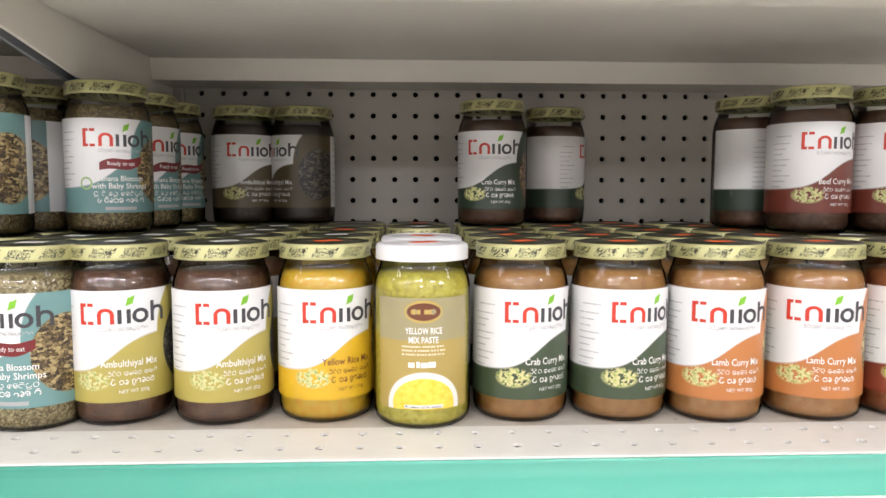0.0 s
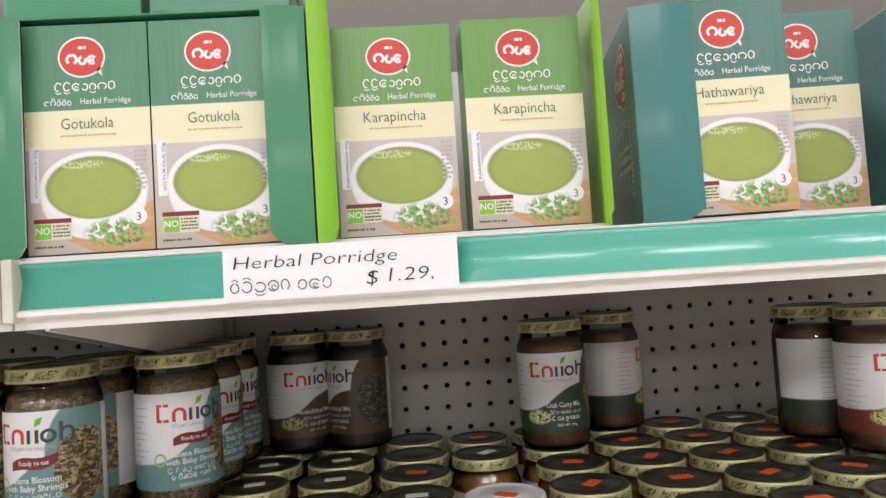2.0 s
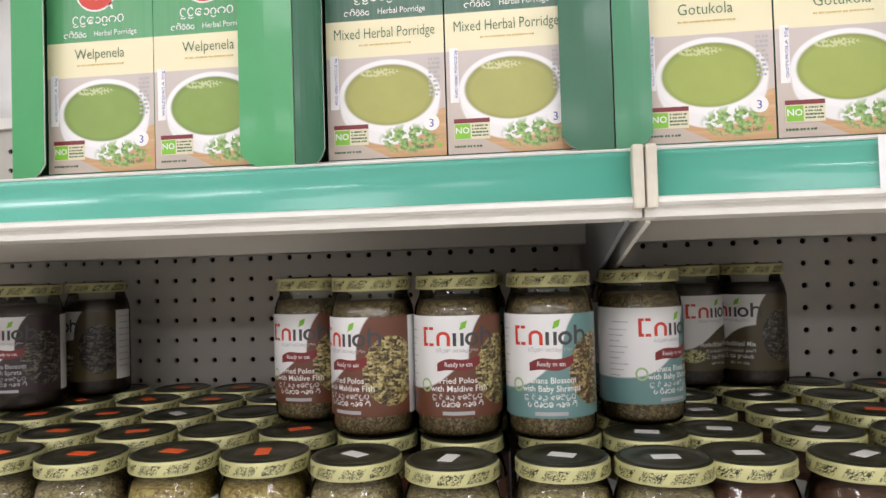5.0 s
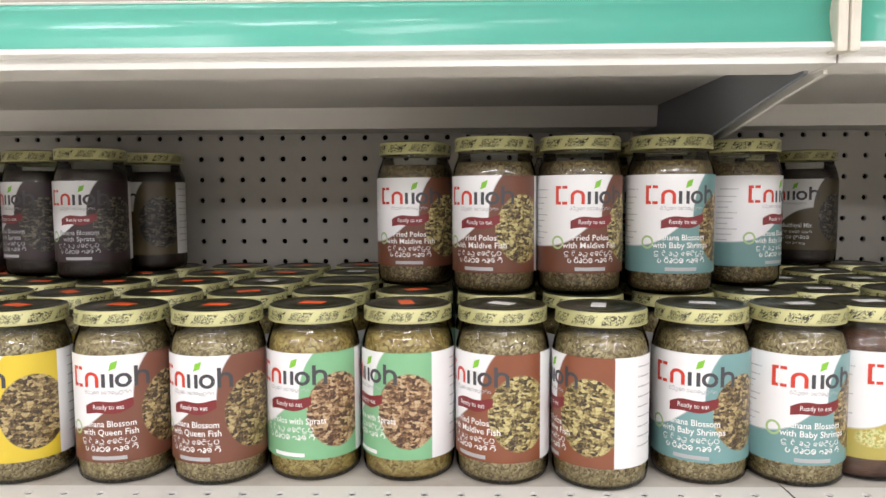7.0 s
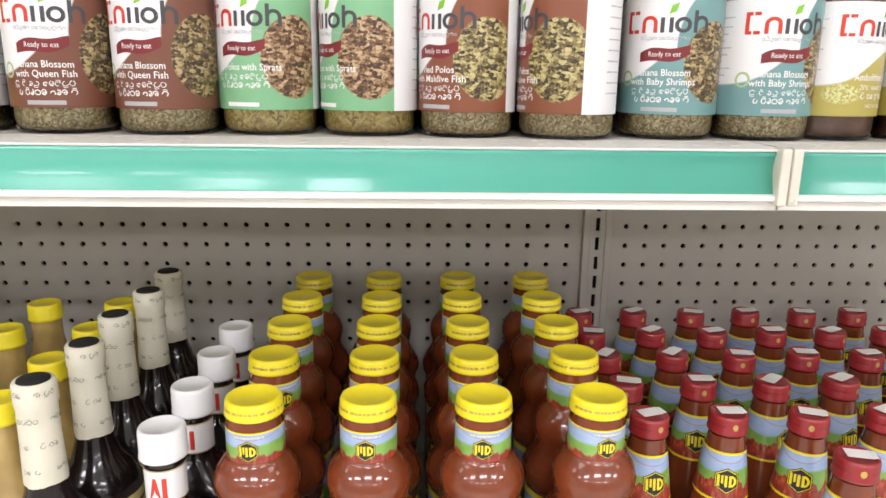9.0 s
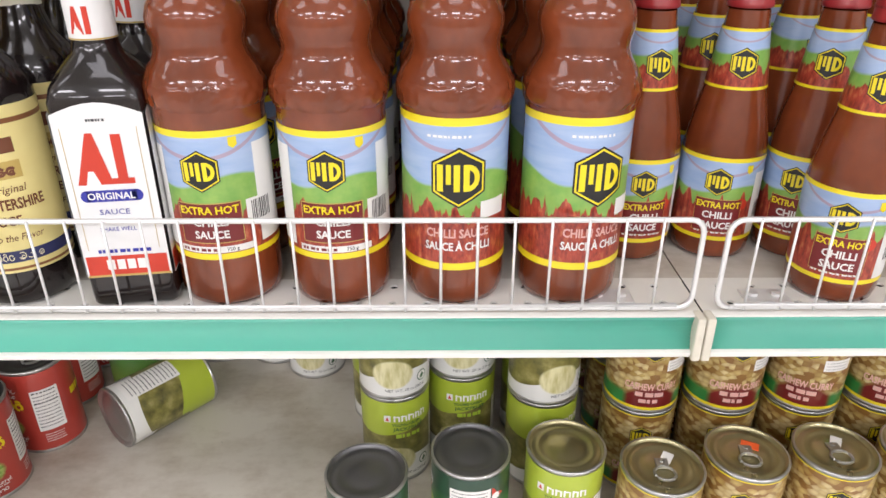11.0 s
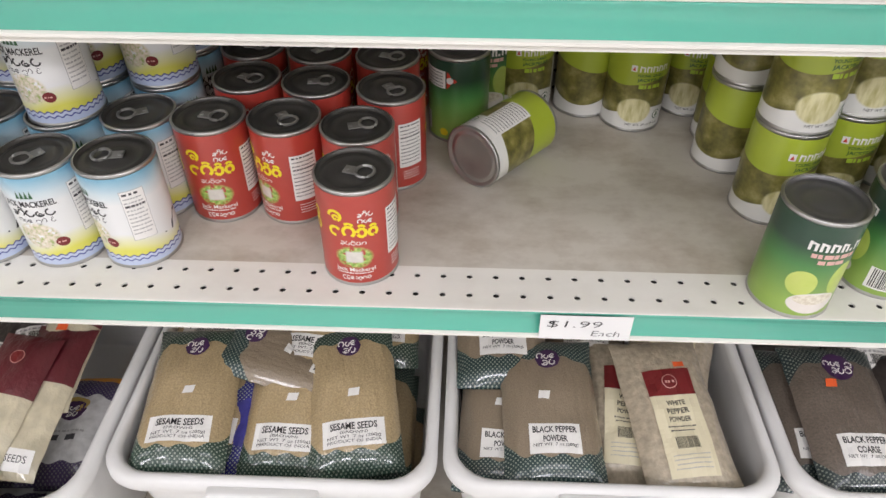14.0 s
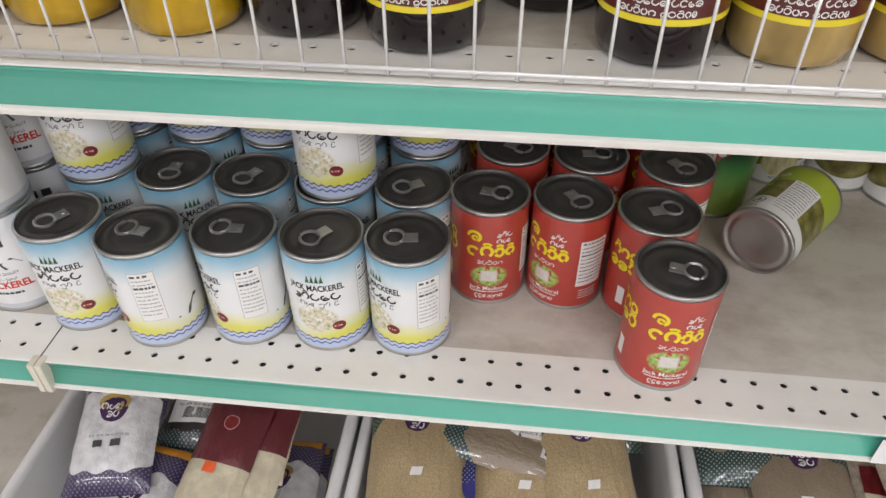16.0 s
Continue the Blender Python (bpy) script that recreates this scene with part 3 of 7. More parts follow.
JAR_FOOD = {
    "amb": food("dark_fish_curry", (0.051, 0.020, 0.012), (0.145, 0.065, 0.036), (0.290, 0.160, 0.102), 120, 0.35),
    "yel": food("yellow_rice_paste", (0.797, 0.290, 0.014), (0.800, 0.522, 0.043), (0.797, 0.609, 0.145), 150, 0.3),
    "paste": food("green_yellow_paste", (0.435, 0.377, 0.058), (0.681, 0.580, 0.087), (0.800, 0.783, 0.203), 210, 0.5),
    "crab": food("orange_curry", (0.300, 0.110, 0.025), (0.450, 0.225, 0.070), (0.560, 0.340, 0.140), 130, 0.3),
    "lamb": food("light_curry", (0.420, 0.150, 0.030), (0.520, 0.260, 0.090), (0.640, 0.400, 0.190), 130, 0.3),
    "beef": food("red_brown_curry", (0.290, 0.072, 0.029), (0.435, 0.145, 0.058), (0.522, 0.246, 0.116), 90, 0.25),
    "mixed": food("shredded_blossom", (0.080, 0.052, 0.022), (0.350, 0.265, 0.120), (0.760, 0.660, 0.380), 420, 0.8),
    "golden": food("golden_sprats", (0.110, 0.062, 0.020), (0.430, 0.300, 0.085), (0.700, 0.600, 0.240), 330, 0.75),
    # next three: foods of the back stack, its shade put into their colour
    "shred_shaded": food("shaded_shredded_blossom", (0.030, 0.019, 0.010), (0.150, 0.100, 0.042), (0.420, 0.340, 0.160), 420, 0.8),
    "curry_shaded": food("shaded_brown_curry", (0.030, 0.013, 0.009), (0.100, 0.045, 0.025), (0.220, 0.115, 0.060), 140, 0.3),
    "dark": food("shaded_dark_food", (0.010, 0.007, 0.006), (0.030, 0.020, 0.016), (0.075, 0.050, 0.040), 300, 0.7),
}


def jar_label(name, c, pic, ready, pu):
    n = Net("jar_label_" + name, 0.36, 0, 0.15)
    u, v = n.uv()
    edge = n.f("ADD", 0.0490, n.f("MULTIPLY", n.f("TANH", n.f("DIVIDE", n.f("ADD", u, 0.006), 0.017)), 0.0130))
    low = n.below(v, edge)
    white = n.mix(n.noise(30, where="UV"), (0.80, 0.80, 0.79), (0.76, 0.76, 0.74))
    tone = n.mix(n.noise(45, 3, where="UV"), shade(c, 0.9), shade(c, 1.1))
    col = n.mix(low, white, tone)
    band = n.f("MULTIPLY", n.below(edge, v), n.below(v, n.f("ADD", edge, 0.0007)))
    col = n.mix(n.f("MULTIPLY", band, 0.5), col, shade(c, 0.7))
    col = n.mix(n.oval(pu, 0.060, 0.0285, 0.040), col, tone)
    cc, dd = n.cells(420, "UV", (0.7, 1.3, 1))
    sep = n.t.nodes.new("ShaderNodeSeparateColor")
    n.t.links.new(cc, sep.inputs[0])
    dish = n.ramp(n.f("ADD", n.f("MULTIPLY", sep.outputs[0], 0.3), n.f("MULTIPLY", n.noise(620, 6, 0.75, where="UV"), 0.7)), (0.38, pic[0]), (0.5, pic[1]), (0.64, pic[2]))
    col = n.mix(n.oval(pu + 0.0005, 0.0505, 0.0235, 0.0265), col, dish)
    col = n.mix(n.rect(pu + 0.0180, 0.005, 0.2, 0.2), col, white)
    if ready:
        ring = n.f("SUBTRACT", n.oval(-0.0275, 0.040, 0.0052, 0.0052), n.oval(-0.0275, 0.040, 0.0036, 0.0036))
        col = n.mix(ring, col, (0.35, 0.50, 0.22))
    else:
        k = n.f("MULTIPLY", n.oval(-0.0225, 0.0315, 0.0125, 0.0065, 0.6), n.f("GREATER_THAN", n.noise(260, 3, where="UV"), 0.44))
        col = n.mix(k, col, n.ramp(n.noise(520, 2, where="UV"), (0.35, (0.20, 0.30, 0.05)), (0.5, (0.55, 0.55, 0.22)), (0.7, (0.75, 0.66, 0.38))))
    return n.done(col)


MIXED = ((0.035, 0.022, 0.012), (0.17, 0.115, 0.045), (0.46, 0.36, 0.17))
FISH = ((0.035, 0.022, 0.012), (0.25, 0.19, 0.065), (0.54, 0.47, 0.21))
SPRAT = ((0.05, 0.022, 0.012), (0.24, 0.13, 0.055), (0.52, 0.38, 0.22))
DARKP = ((0.01, 0.01, 0.012), (0.04, 0.035, 0.03), (0.16, 0.14, 0.09))
JARS = {
    "amb": ((0.43, 0.36, 0.085), DARKP, "amb", ("Ambulthiyal Mix",), False, "white", "fish curry jar, olive and white label, darkened for shade, gold lid"),
    "yel": ((0.68, 0.42, 0.02), FISH, "yel", ("Yellow Rice Mix",), False, "brown", "yellow rice mix jar, bright yellow and white label"),
    "crab": ((0.050, 0.075, 0.038), SPRAT, "crab", ("Crab Curry Mix",), False, "white", "crab curry mix jar, dark green and white label"),
    "lamb": ((0.50, 0.19, 0.055), FISH, "lamb", ("Lamb Curry Mix",), False, "white", "lamb curry mix jar, orange and white label"),
    "beef": ((0.22, 0.045, 0.022), SPRAT, "beef", ("Beef Curry Mix",), False, "white", "beef curry mix jar, reddish brown and white label"),
    "ban": ((0.16, 0.31, 0.30), MIXED, "mixed", ("Banana Blossom", "with Baby Shrimps"), True, "white", "banana blossom jar, teal and white label"),
    "queen": ((0.17, 0.062, 0.035), MIXED, "mixed", ("Banana Blossom", "with Queen Fish"), True, "white", "banana blossom jar, brown and white label"),
    "polos": ((0.22, 0.07, 0.03), FISH, "mixed", ("Fried Polos", "with Maldive Fish"), True, "white", "fried polos jar, rust brown and white label"),
    "sprat": ((0.20, 0.44, 0.23), SPRAT, "golden", ("Fried Polos with Sprats",), True, "white", "polos with sprats jar, bright green and white label"),
    "gold": ((0.66, 0.50, 0.04), MIXED, "mixed", ("Banana Blossom",), True, "white", "banana blossom jar, yellow and white label"),
    # from here on, back-stack jars with shade painted into label and food
    "dusk": ((0.035, 0.02, 0.022), DARKP, "dark", ("Banana Blossom", "with Sprats"), True, "pale", "banana blossom jar, brown and white label, darkened for shade"),
    "ban_deep": ((0.14, 0.27, 0.26), MIXED, "shred_shaded", ("Banana Blossom", "with Baby Shrimps"), True, "white", "banana blossom jar, teal and white label, darkened for shade"),
    "polos_deep": ((0.14, 0.05, 0.026), FISH, "shred_shaded", ("Fried Polos", "with Maldive Fish"), True, "white", "fried polos jar, brown and white label, darkened for shade"),
    "crab_deep": ((0.03, 0.05, 0.03), SPRAT, "curry_shaded", ("Crab Curry Mix",), False, "white", "crab curry mix jar, dark green and white label, darkened for shade"),
    "beef_deep": ((0.16, 0.035, 0.02), SPRAT, "curry_shaded", ("Beef Curry Mix",), False, "white", "beef curry mix jar, brown and white label, darkened for shade"),
    "olive": ((0.085, 0.065, 0.03), DARKP, "dark", ("Ambulthiyal Mix",), False, "white", "fish curry jar, olive and white label, darkened for shade"),
}


def jar_print(kind):
    c, pic, fd, names, ready, ink, label = JARS[kind]
    p = Print(round_wrap(JAR_R + 0.0003))
    t = 0.0022
    q = Print(lambda u, v, k: round_wrap(JAR_R + 0.0003)(u * 1.2, v, k))
    q.s = p.s
    q.stroke([(-0.0160, 0.0821), (-0.0240, 0.0821)], t, "red")
    q.stroke([(-0.0231, 0.0829), (-0.0231, 0.0693)], t, "red")
    q.stroke([(-0.0240, 0.0701), (-0.0160, 0.0701)], t, "red")
    q.stroke([(-0.0127, 0.0693), (-0.0127, 0.0765)], t, "red")
    q.arc(-0.0092, 0.0755, 0.0035, 0.0034, 180, 0, t, "red")
    q.stroke([(-0.0057, 0.0693), (-0.0057, 0.0757)], t, "red")
    q.stroke([(-0.0018, 0.0693), (-0.0018, 0.0788)], t, "grey")
    q.stroke([(0.0030, 0.0693), (0.0030, 0.0788)], t, "grey")
    q.arc(0.0095, 0.0741, 0.0036, 0.0039, 0, 360, t, "grey", n=16)
    q.stroke([(0.0165, 0.0693), (0.0165, 0.0832)], t, "grey")
    q.arc(0.0199, 0.0755, 0.0034, 0.0034, 180, 0, t, "grey")
    q.stroke([(0.0233, 0.0693), (0.0233, 0.0757)], t, "grey")
    q.poly([(0.0014, 0.0808), (0.0026, 0.0862), (0.0066, 0.0880), (0.0054, 0.0826)], "leaf", 1)
    p.glyphs(-0.017, 0.018, 0.0648, 0.0023, "pale", 3, weight=0.16)
    if ready:
        for i in range(10):
            q0, q1 = i / 10, (i + 1) / 10
            c0, c1 = (0.0535 + 0.0042 * q + 0.0012 * math.sin(7 * q) for q in (q0, q1))
            h0, h1 = (0.0042 - 0.0012 * abs(2 * q - 1) ** 3 for q in (q0, q1))
            p.lay([(-0.0165 + 0.034 * q0, c0 - h0), (-0.0165 + 0.034 * q1, c1 - h1), (-0.0165 + 0.034 * q1, c1 + h1), (-0.0165 + 0.034 * q0, c0 + h0)], [(0, 1, 2, 3)], "maroon", 1)
        p.text("Ready to eat", 0.0005, 0.0542, 0.0034, "white", 3, 0.0, width=0.0215)
        v = 0.0418
        for s in names:
            p.text(s, 0.0, v, 0.0045, ink, 1, 0.01, width=min(0.0027 * len(s), 0.056))
            v -= 0.0059
        for i in range(2):
            p.glyphs(-0.0215 + 0.003 * (i % 2), 0.0210, v + 0.0003, 0.0036, ink, 20 + i, weight=0.18 if i else 0.13)
            v -= 0.0056
        p.rect(-0.013, 0.0185, 0.012, 0.0212, "pale" if len(names) > 1 else ink, 1)
    else:
        p.text(names[0], 0.0035, 0.0405, 0.0048, ink, 1, 0.01, width=0.00255 * len(names[0]))
        p.glyphs(-0.011, 0.022, 0.0345, 0.0030, ink, 11, weight=0.12)
        p.glyphs(-0.009, 0.022, 0.0285, 0.0034, ink, 12, weight=0.18)
        p.text("NET WT 350g", 0.006, 0.0225, 0.0024, ink, 1, 0.0, width=0.0200)
    p.bars(-0.052, -0.036, 0.080, 0.0009, "pale", 5)
    for i in range(9):
        p.bars(-0.055, -0.037 - 0.004 * (i % 3), 0.074 - 0.0045 * i, 0.0008, "pale", 30 + i)
        p.bars(0.0735, 0.090, 0.084 - 0.0068 * i, 0.0010, "pale", 50 + i)
    return tall(p.mesh("label_print"))


def jar_lid(top, side):
    s = Soup()
    s.lathe([(0.0318, 0.1130), (0.0330, 0.1132), (0.0334, 0.1142), (0.0330, 0.1152), (0.0331, 0.1225), (0.0322, 0.1246)], side, 40)
    s.lathe([(0.0322, 0.1246), (0.0305, JAR_H - 0.0002), (0.0290, JAR_H)], top, 40)
    s.lathe([(0.0290, JAR_H), (0.0280, JAR_H - 0.0008), (0.0180, JAR_H - 0.0010), (0.0170, JAR_H - 0.0004), (0, JAR_H - 0.0003)], top, 40)
    me = s.mesh("lid", True)
    layer = me.uv_layers.new(name="UVMap")
    for loop in me.loops:
        q = me.vertices[loop.vertex_index].co
        layer.data[loop.index].uv = (0.033 * math.atan2(q.x, -q.y), q.z - 0.1125)
    return tall(me)


JAR_GLASS = Soup()
JAR_GLASS.lathe([(0, 0.0012), (0.027, 0.0), (0.0315, 0.0006), (0.0342, 0.0035), (0.0350, 0.0085), (0.0350, 0.0890), (0.0347, 0.0930), (0.0339, 0.0980), (0.0324, 0.1030), (0.0308, 0.1072), (0.0301, 0.1100), (0.0300, 0.1128)], GLASS, 40)
JAR_GLASS = tall(JAR_GLASS.mesh("glass", True))
LID_MESH, WHITE_LID = jar_lid(LID_DARK, LID_GOLD), jar_lid(WHITE_PLASTIC, WHITE_PLASTIC)
PRINTS = {}


def fill_mesh(m, top=0.1035):
    s = Soup()
    r = 0.0008
    s.lathe([(0, 0.0022), (0.0305 - r, 0.0024), (0.0336 - r, 0.0050), (0.0343 - r, 0.0090), (0.0343 - r, 0.0885), (0.0340 - r, 0.0928), (0.0331 - r, 0.0978), (0.0312 - r, min(top, 0.1035)), (0, top + 0.001)], m, 32)
    return tall(s.mesh("contents", True))


FILLS = {k: fill_mesh(m) for k, m in JAR_FOOD.items()}
SLEEVES = {}


def sticker_mesh(ink, ww=0.0185, hh=0.0105, turn=10):
    s = Soup()
    s.box(-ww / 2, ww / 2, -hh / 2, hh / 2, 0, 0.0003, INK[ink])
    me = s.mesh("price_sticker")
    me.transform(pose(0.001, -0.002, JAR_H - 0.0002, 0, 0, turn))
    return tall(me)


STICK = {(k, a): sticker_mesh(k, turn=a) for k in ("orange", "white") for a in (-20, 8, 25)}
JAR_KINDS = {}


def jar(kind, stick, turn, printed):
    key = (kind, stick, turn, printed)
    if key in JAR_KINDS:
        return JAR_KINDS[key]
    if kind == "paste":
        return JAR_KINDS.setdefault(key, paste_jar(stick, turn))
    c, pic, fd, names, ready, ink, label = JARS[kind]
    ob = thing("sauce_jar", label + (", %s sticker" % stick if stick else ""), "jar", "jars on the shelf")
    part("contents", FILLS[fd], ob)
    part("glass", JAR_GLASS, ob, "clear glass")
    part("lid", LID_MESH, ob, "gold lid with dark top")
    if kind not in SLEEVES:
        SLEEVES[kind] = tall(sleeve("label", JAR_R + 0.0003, 0.0165, 0.0915, -2.75, 2.62, jar_label(kind, c, pic, ready, 0.046 if kind in ("queen", "gold") else 0.037 if ready else 0.052), 52))
    part("label", SLEEVES[kind], ob)
    if printed:
        if kind not in PRINTS:
            PRINTS[kind] = jar_print(kind)
        part("label_print", PRINTS[kind], ob)
    if stick:
        part("price_sticker", STICK[stick, turn], ob, stick + " paper price sticker")
    return JAR_KINDS.setdefault(key, Kind(ob))


def paste_label():
    n = Net("paste_label", 0.36, 0, 0.15)
    u, v = n.uv()
    col = n.mix(n.below(v, 0.060), (0.30, 0.28, 0.17), (0.40, 0.29, 0.07))
    col = n.mix(n.noise(50, where="UV"), col, n.mix(0.5, col, (0.5, 0.4, 0.15)))
    col = n.mix(n.oval(0, 0.0165, 0.0265, 0.0225), col, (0.78, 0.77, 0.72))
    col = n.mix(n.oval(0, 0.0175, 0.0225, 0.0175), col, n.ramp(n.noise(240, 3, where="UV"), (0.3, (0.80, 0.55, 0.03)), (0.7, (0.86, 0.72, 0.12))))
    return n.done(col)


def paste_jar(stick, turn):
    ob = thing("paste_jar", "jar of yellow rice mix paste with a white plastic lid", "jar", "jars on the shelf")
    part("contents", FILLS["paste"], ob)
    part("glass", JAR_GLASS, ob, "clear glass")
    part("lid", WHITE_LID, ob, "white plastic lid")
    part("label", tall(sleeve("label", JAR_R + 0.0003, 0.0140, 0.0880, -1.0, 1.0, paste_label(), 20)), ob)
    p = Print(round_wrap(JAR_R + 0.0003))
    p.oval(0, 0.079, 0.0135, 0.0075, "gold", 0)
    p.oval(0, 0.079, 0.0115, 0.0058, "brown", 1)
    p.bars(-0.0085, 0.0085, 0.0775, 0.0030, "gold", 4, 2)
    p.text("YELLOW RICE", 0, 0.0645, 0.0042, "white", 1, 0.02, width=0.0255)
    p.text("MIX PASTE", 0, 0.0585, 0.0042, "white", 1, 0.02, width=0.0205)
    for i in range(3):
        p.bars(-0.015, 0.015, 0.0555 - 0.0026 * i, 0.0012, "cream", 7 + i)
    p.bars(-0.0105, 0.0105, 0.0425, 0.0034, "white", 9, lump=0.2, gap=0.15)
    p.rect(-0.0135, 0.0150, 0.0135, 0.0172, "white", 1)
    p.text("Product of Sri Lanka", 0, 0.0154, 0.0014, "black", 2, width=0.025)
    part("label_print", tall(p.mesh("label_print")), ob)
    if stick:
        part("price_sticker", STICK[stick, turn], ob, stick + " paper price sticker")
    return Kind(ob)


S2 = SHELF_Z[1]
rng = random.Random(4)
# kind, place along the shelf, distance from the front, turn of the front label
COLUMNS = (
    ("gold", -1.103, 0.070, -20), ("gold", -1.031, 0.072, -25), ("gold", -0.958, 0.068, -22), ("gold", -0.886, 0.071, -28), ("gold", -0.813, 0.069, -33),
    ("queen", -0.7355, 0.071, 5), ("queen", -0.6625, 0.069, -14), ("sprat", -0.5925, 0.0775, -21), ("sprat", -0.5203, 0.077, -57), ("polos", -0.4492, 0.071, -43),
    ("polos", -0.3780, 0.061, -84), ("ban", -0.3015, 0.072, -26), ("ban", -0.2330, 0.068, -2), ("amb", -0.1770, 0.079, 23), ("amb", -0.1030, 0.077, 31), ("yel", -0.0285, 0.080, 27),
    ("paste", 0.0425, 0.064, 1), ("crab", 0.1158, 0.076, 21), ("crab", 0.1890, 0.074, 24), ("lamb", 0.2600, 0.069, -1), ("lamb", 0.3350, 0.070, -10), ("beef", 0.4080, 0.070, 0),
    ("beef", 0.4800, 0.072, -4), ("beef", 0.5510, 0.060, -4), ("amb", 0.6240, 0.062, 0),
)
for kind, x, y, turn in COLUMNS:
    for row in range(5):
        k = kind
        if kind == "paste":
            if row == 2:
                continue
            k = "paste" if row < 2 else "crab"
        warm = 0.85 if x < -0.48 or x > -0.04 else 0.1
        stick = "orange" if rng.random() < warm else "white"
        if rng.random() < 0.08:
            stick = ""
        ang = rng.choice((-20, 8, 25)) if stick else 0
        dx = 0 if row == 0 else rng.uniform(-0.001, 0.001)
        m = pose(x + dx, y + 0.0725 * row, S2, 0, 0, turn if row == 0 else rng.uniform(-25, 35))
        jar(k, stick, ang, row == 0 or k == "crab").put(m)
# second layer at the back; these kinds carry its shade in their colours
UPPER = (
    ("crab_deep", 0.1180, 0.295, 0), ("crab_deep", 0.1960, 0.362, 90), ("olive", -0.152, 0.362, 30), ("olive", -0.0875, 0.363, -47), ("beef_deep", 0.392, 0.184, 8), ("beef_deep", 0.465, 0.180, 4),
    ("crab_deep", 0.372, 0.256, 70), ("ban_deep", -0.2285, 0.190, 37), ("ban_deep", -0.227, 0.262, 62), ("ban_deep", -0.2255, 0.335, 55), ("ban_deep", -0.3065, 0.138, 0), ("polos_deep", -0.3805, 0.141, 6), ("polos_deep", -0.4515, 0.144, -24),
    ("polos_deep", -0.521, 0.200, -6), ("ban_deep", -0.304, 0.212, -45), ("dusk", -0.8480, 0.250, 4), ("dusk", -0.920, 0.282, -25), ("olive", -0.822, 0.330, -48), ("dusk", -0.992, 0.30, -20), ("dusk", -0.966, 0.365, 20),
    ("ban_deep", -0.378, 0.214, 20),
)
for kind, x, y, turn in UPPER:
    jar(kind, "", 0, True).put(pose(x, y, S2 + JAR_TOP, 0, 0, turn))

# ---- porridge cartons ----
S1 = SHELF_Z[0]


def carton_face(name, top, h, soup_c):
    n = Net("carton_" + name, 0.42, 0, 0.12, coat_rough=0.2)
    u, v = n.uv()
    k = h / 0.132
    lines = n.noise(500, 1, where="UV", stretch=(1, 0.03, 1))
    head = n.mix(n.f("MULTIPLY", lines, 0.5), top, n.mix(0.25, top, (0.5, 0.6, 0.4)))
    wall = n.mix(n.f("DIVIDE", v, 0.07 * k, clamp=True), (0.50, 0.42, 0.35), (0.56, 0.50, 0.47))
    wood = n.ramp(n.noise(60, 4, where="UV", stretch=(0.3, 5, 1)), (0.3, (0.46, 0.26, 0.11)), (0.7, (0.62, 0.40, 0.21)))
    board = n.f("MULTIPLY", n.below(v, n.f("ADD", 0.020 * k, n.f("MULTIPLY", u, 0.22))), n.below(0.001, n.f("ADD", v, n.f("MULTIPLY", u, 0.5))))
    col = n.mix(board, wall, wood)
    col = n.mix(n.rect(-1, 0.0600 * k, 1, 0.0822 * k), col, (0.78, 0.72, 0.47))
    col = n.mix(n.below(0.0822 * k, v), col, head)
    col = n.mix(n.oval(0.0022, 0.0320 * k, 0.0315, 0.0245 * k), col, (0.76, 0.75, 0.74))
    col = n.mix(n.oval(0.0022, 0.0365 * k, 0.0322, 0.0215 * k), col, (0.80, 0.79, 0.78))
    soup = n.mix(n.noise(35, 3, where="UV"), shade(soup_c, 0.82), shade(soup_c, 1.1))
    soup = n.mix(n.oval(0.0022, 0.0365 * k, 0.0278, 0.0172 * k, 0.45), shade(soup_c, 0.55), soup)
    col = n.mix(n.oval(0.0022, 0.0370 * k, 0.0286, 0.0180 * k, 0.12), col, soup)
    foam = n.f("MULTIPLY", n.oval(-0.004, 0.0505 * k, 0.013, 0.0026, 0.5), n.f("GREATER_THAN", n.cells(620, "UV")[1], 0.5))
    col = n.mix(n.f("MULTIPLY", foam, 0.6), col, (0.66, 0.68, 0.40))
    herb = n.f("MULTIPLY", n.oval(0.014, 0.0105 * k, 0.017, 0.0085, 0.7), n.f("GREATER_THAN", n.noise(190, 3, where="UV"), 0.46))
    col = n.mix(herb, col, n.ramp(n.noise(420, 2, where="UV"), (0.35, (0.10, 0.22, 0.05)), (0.65, (0.34, 0.50, 0.16))))
    return n.done(col)


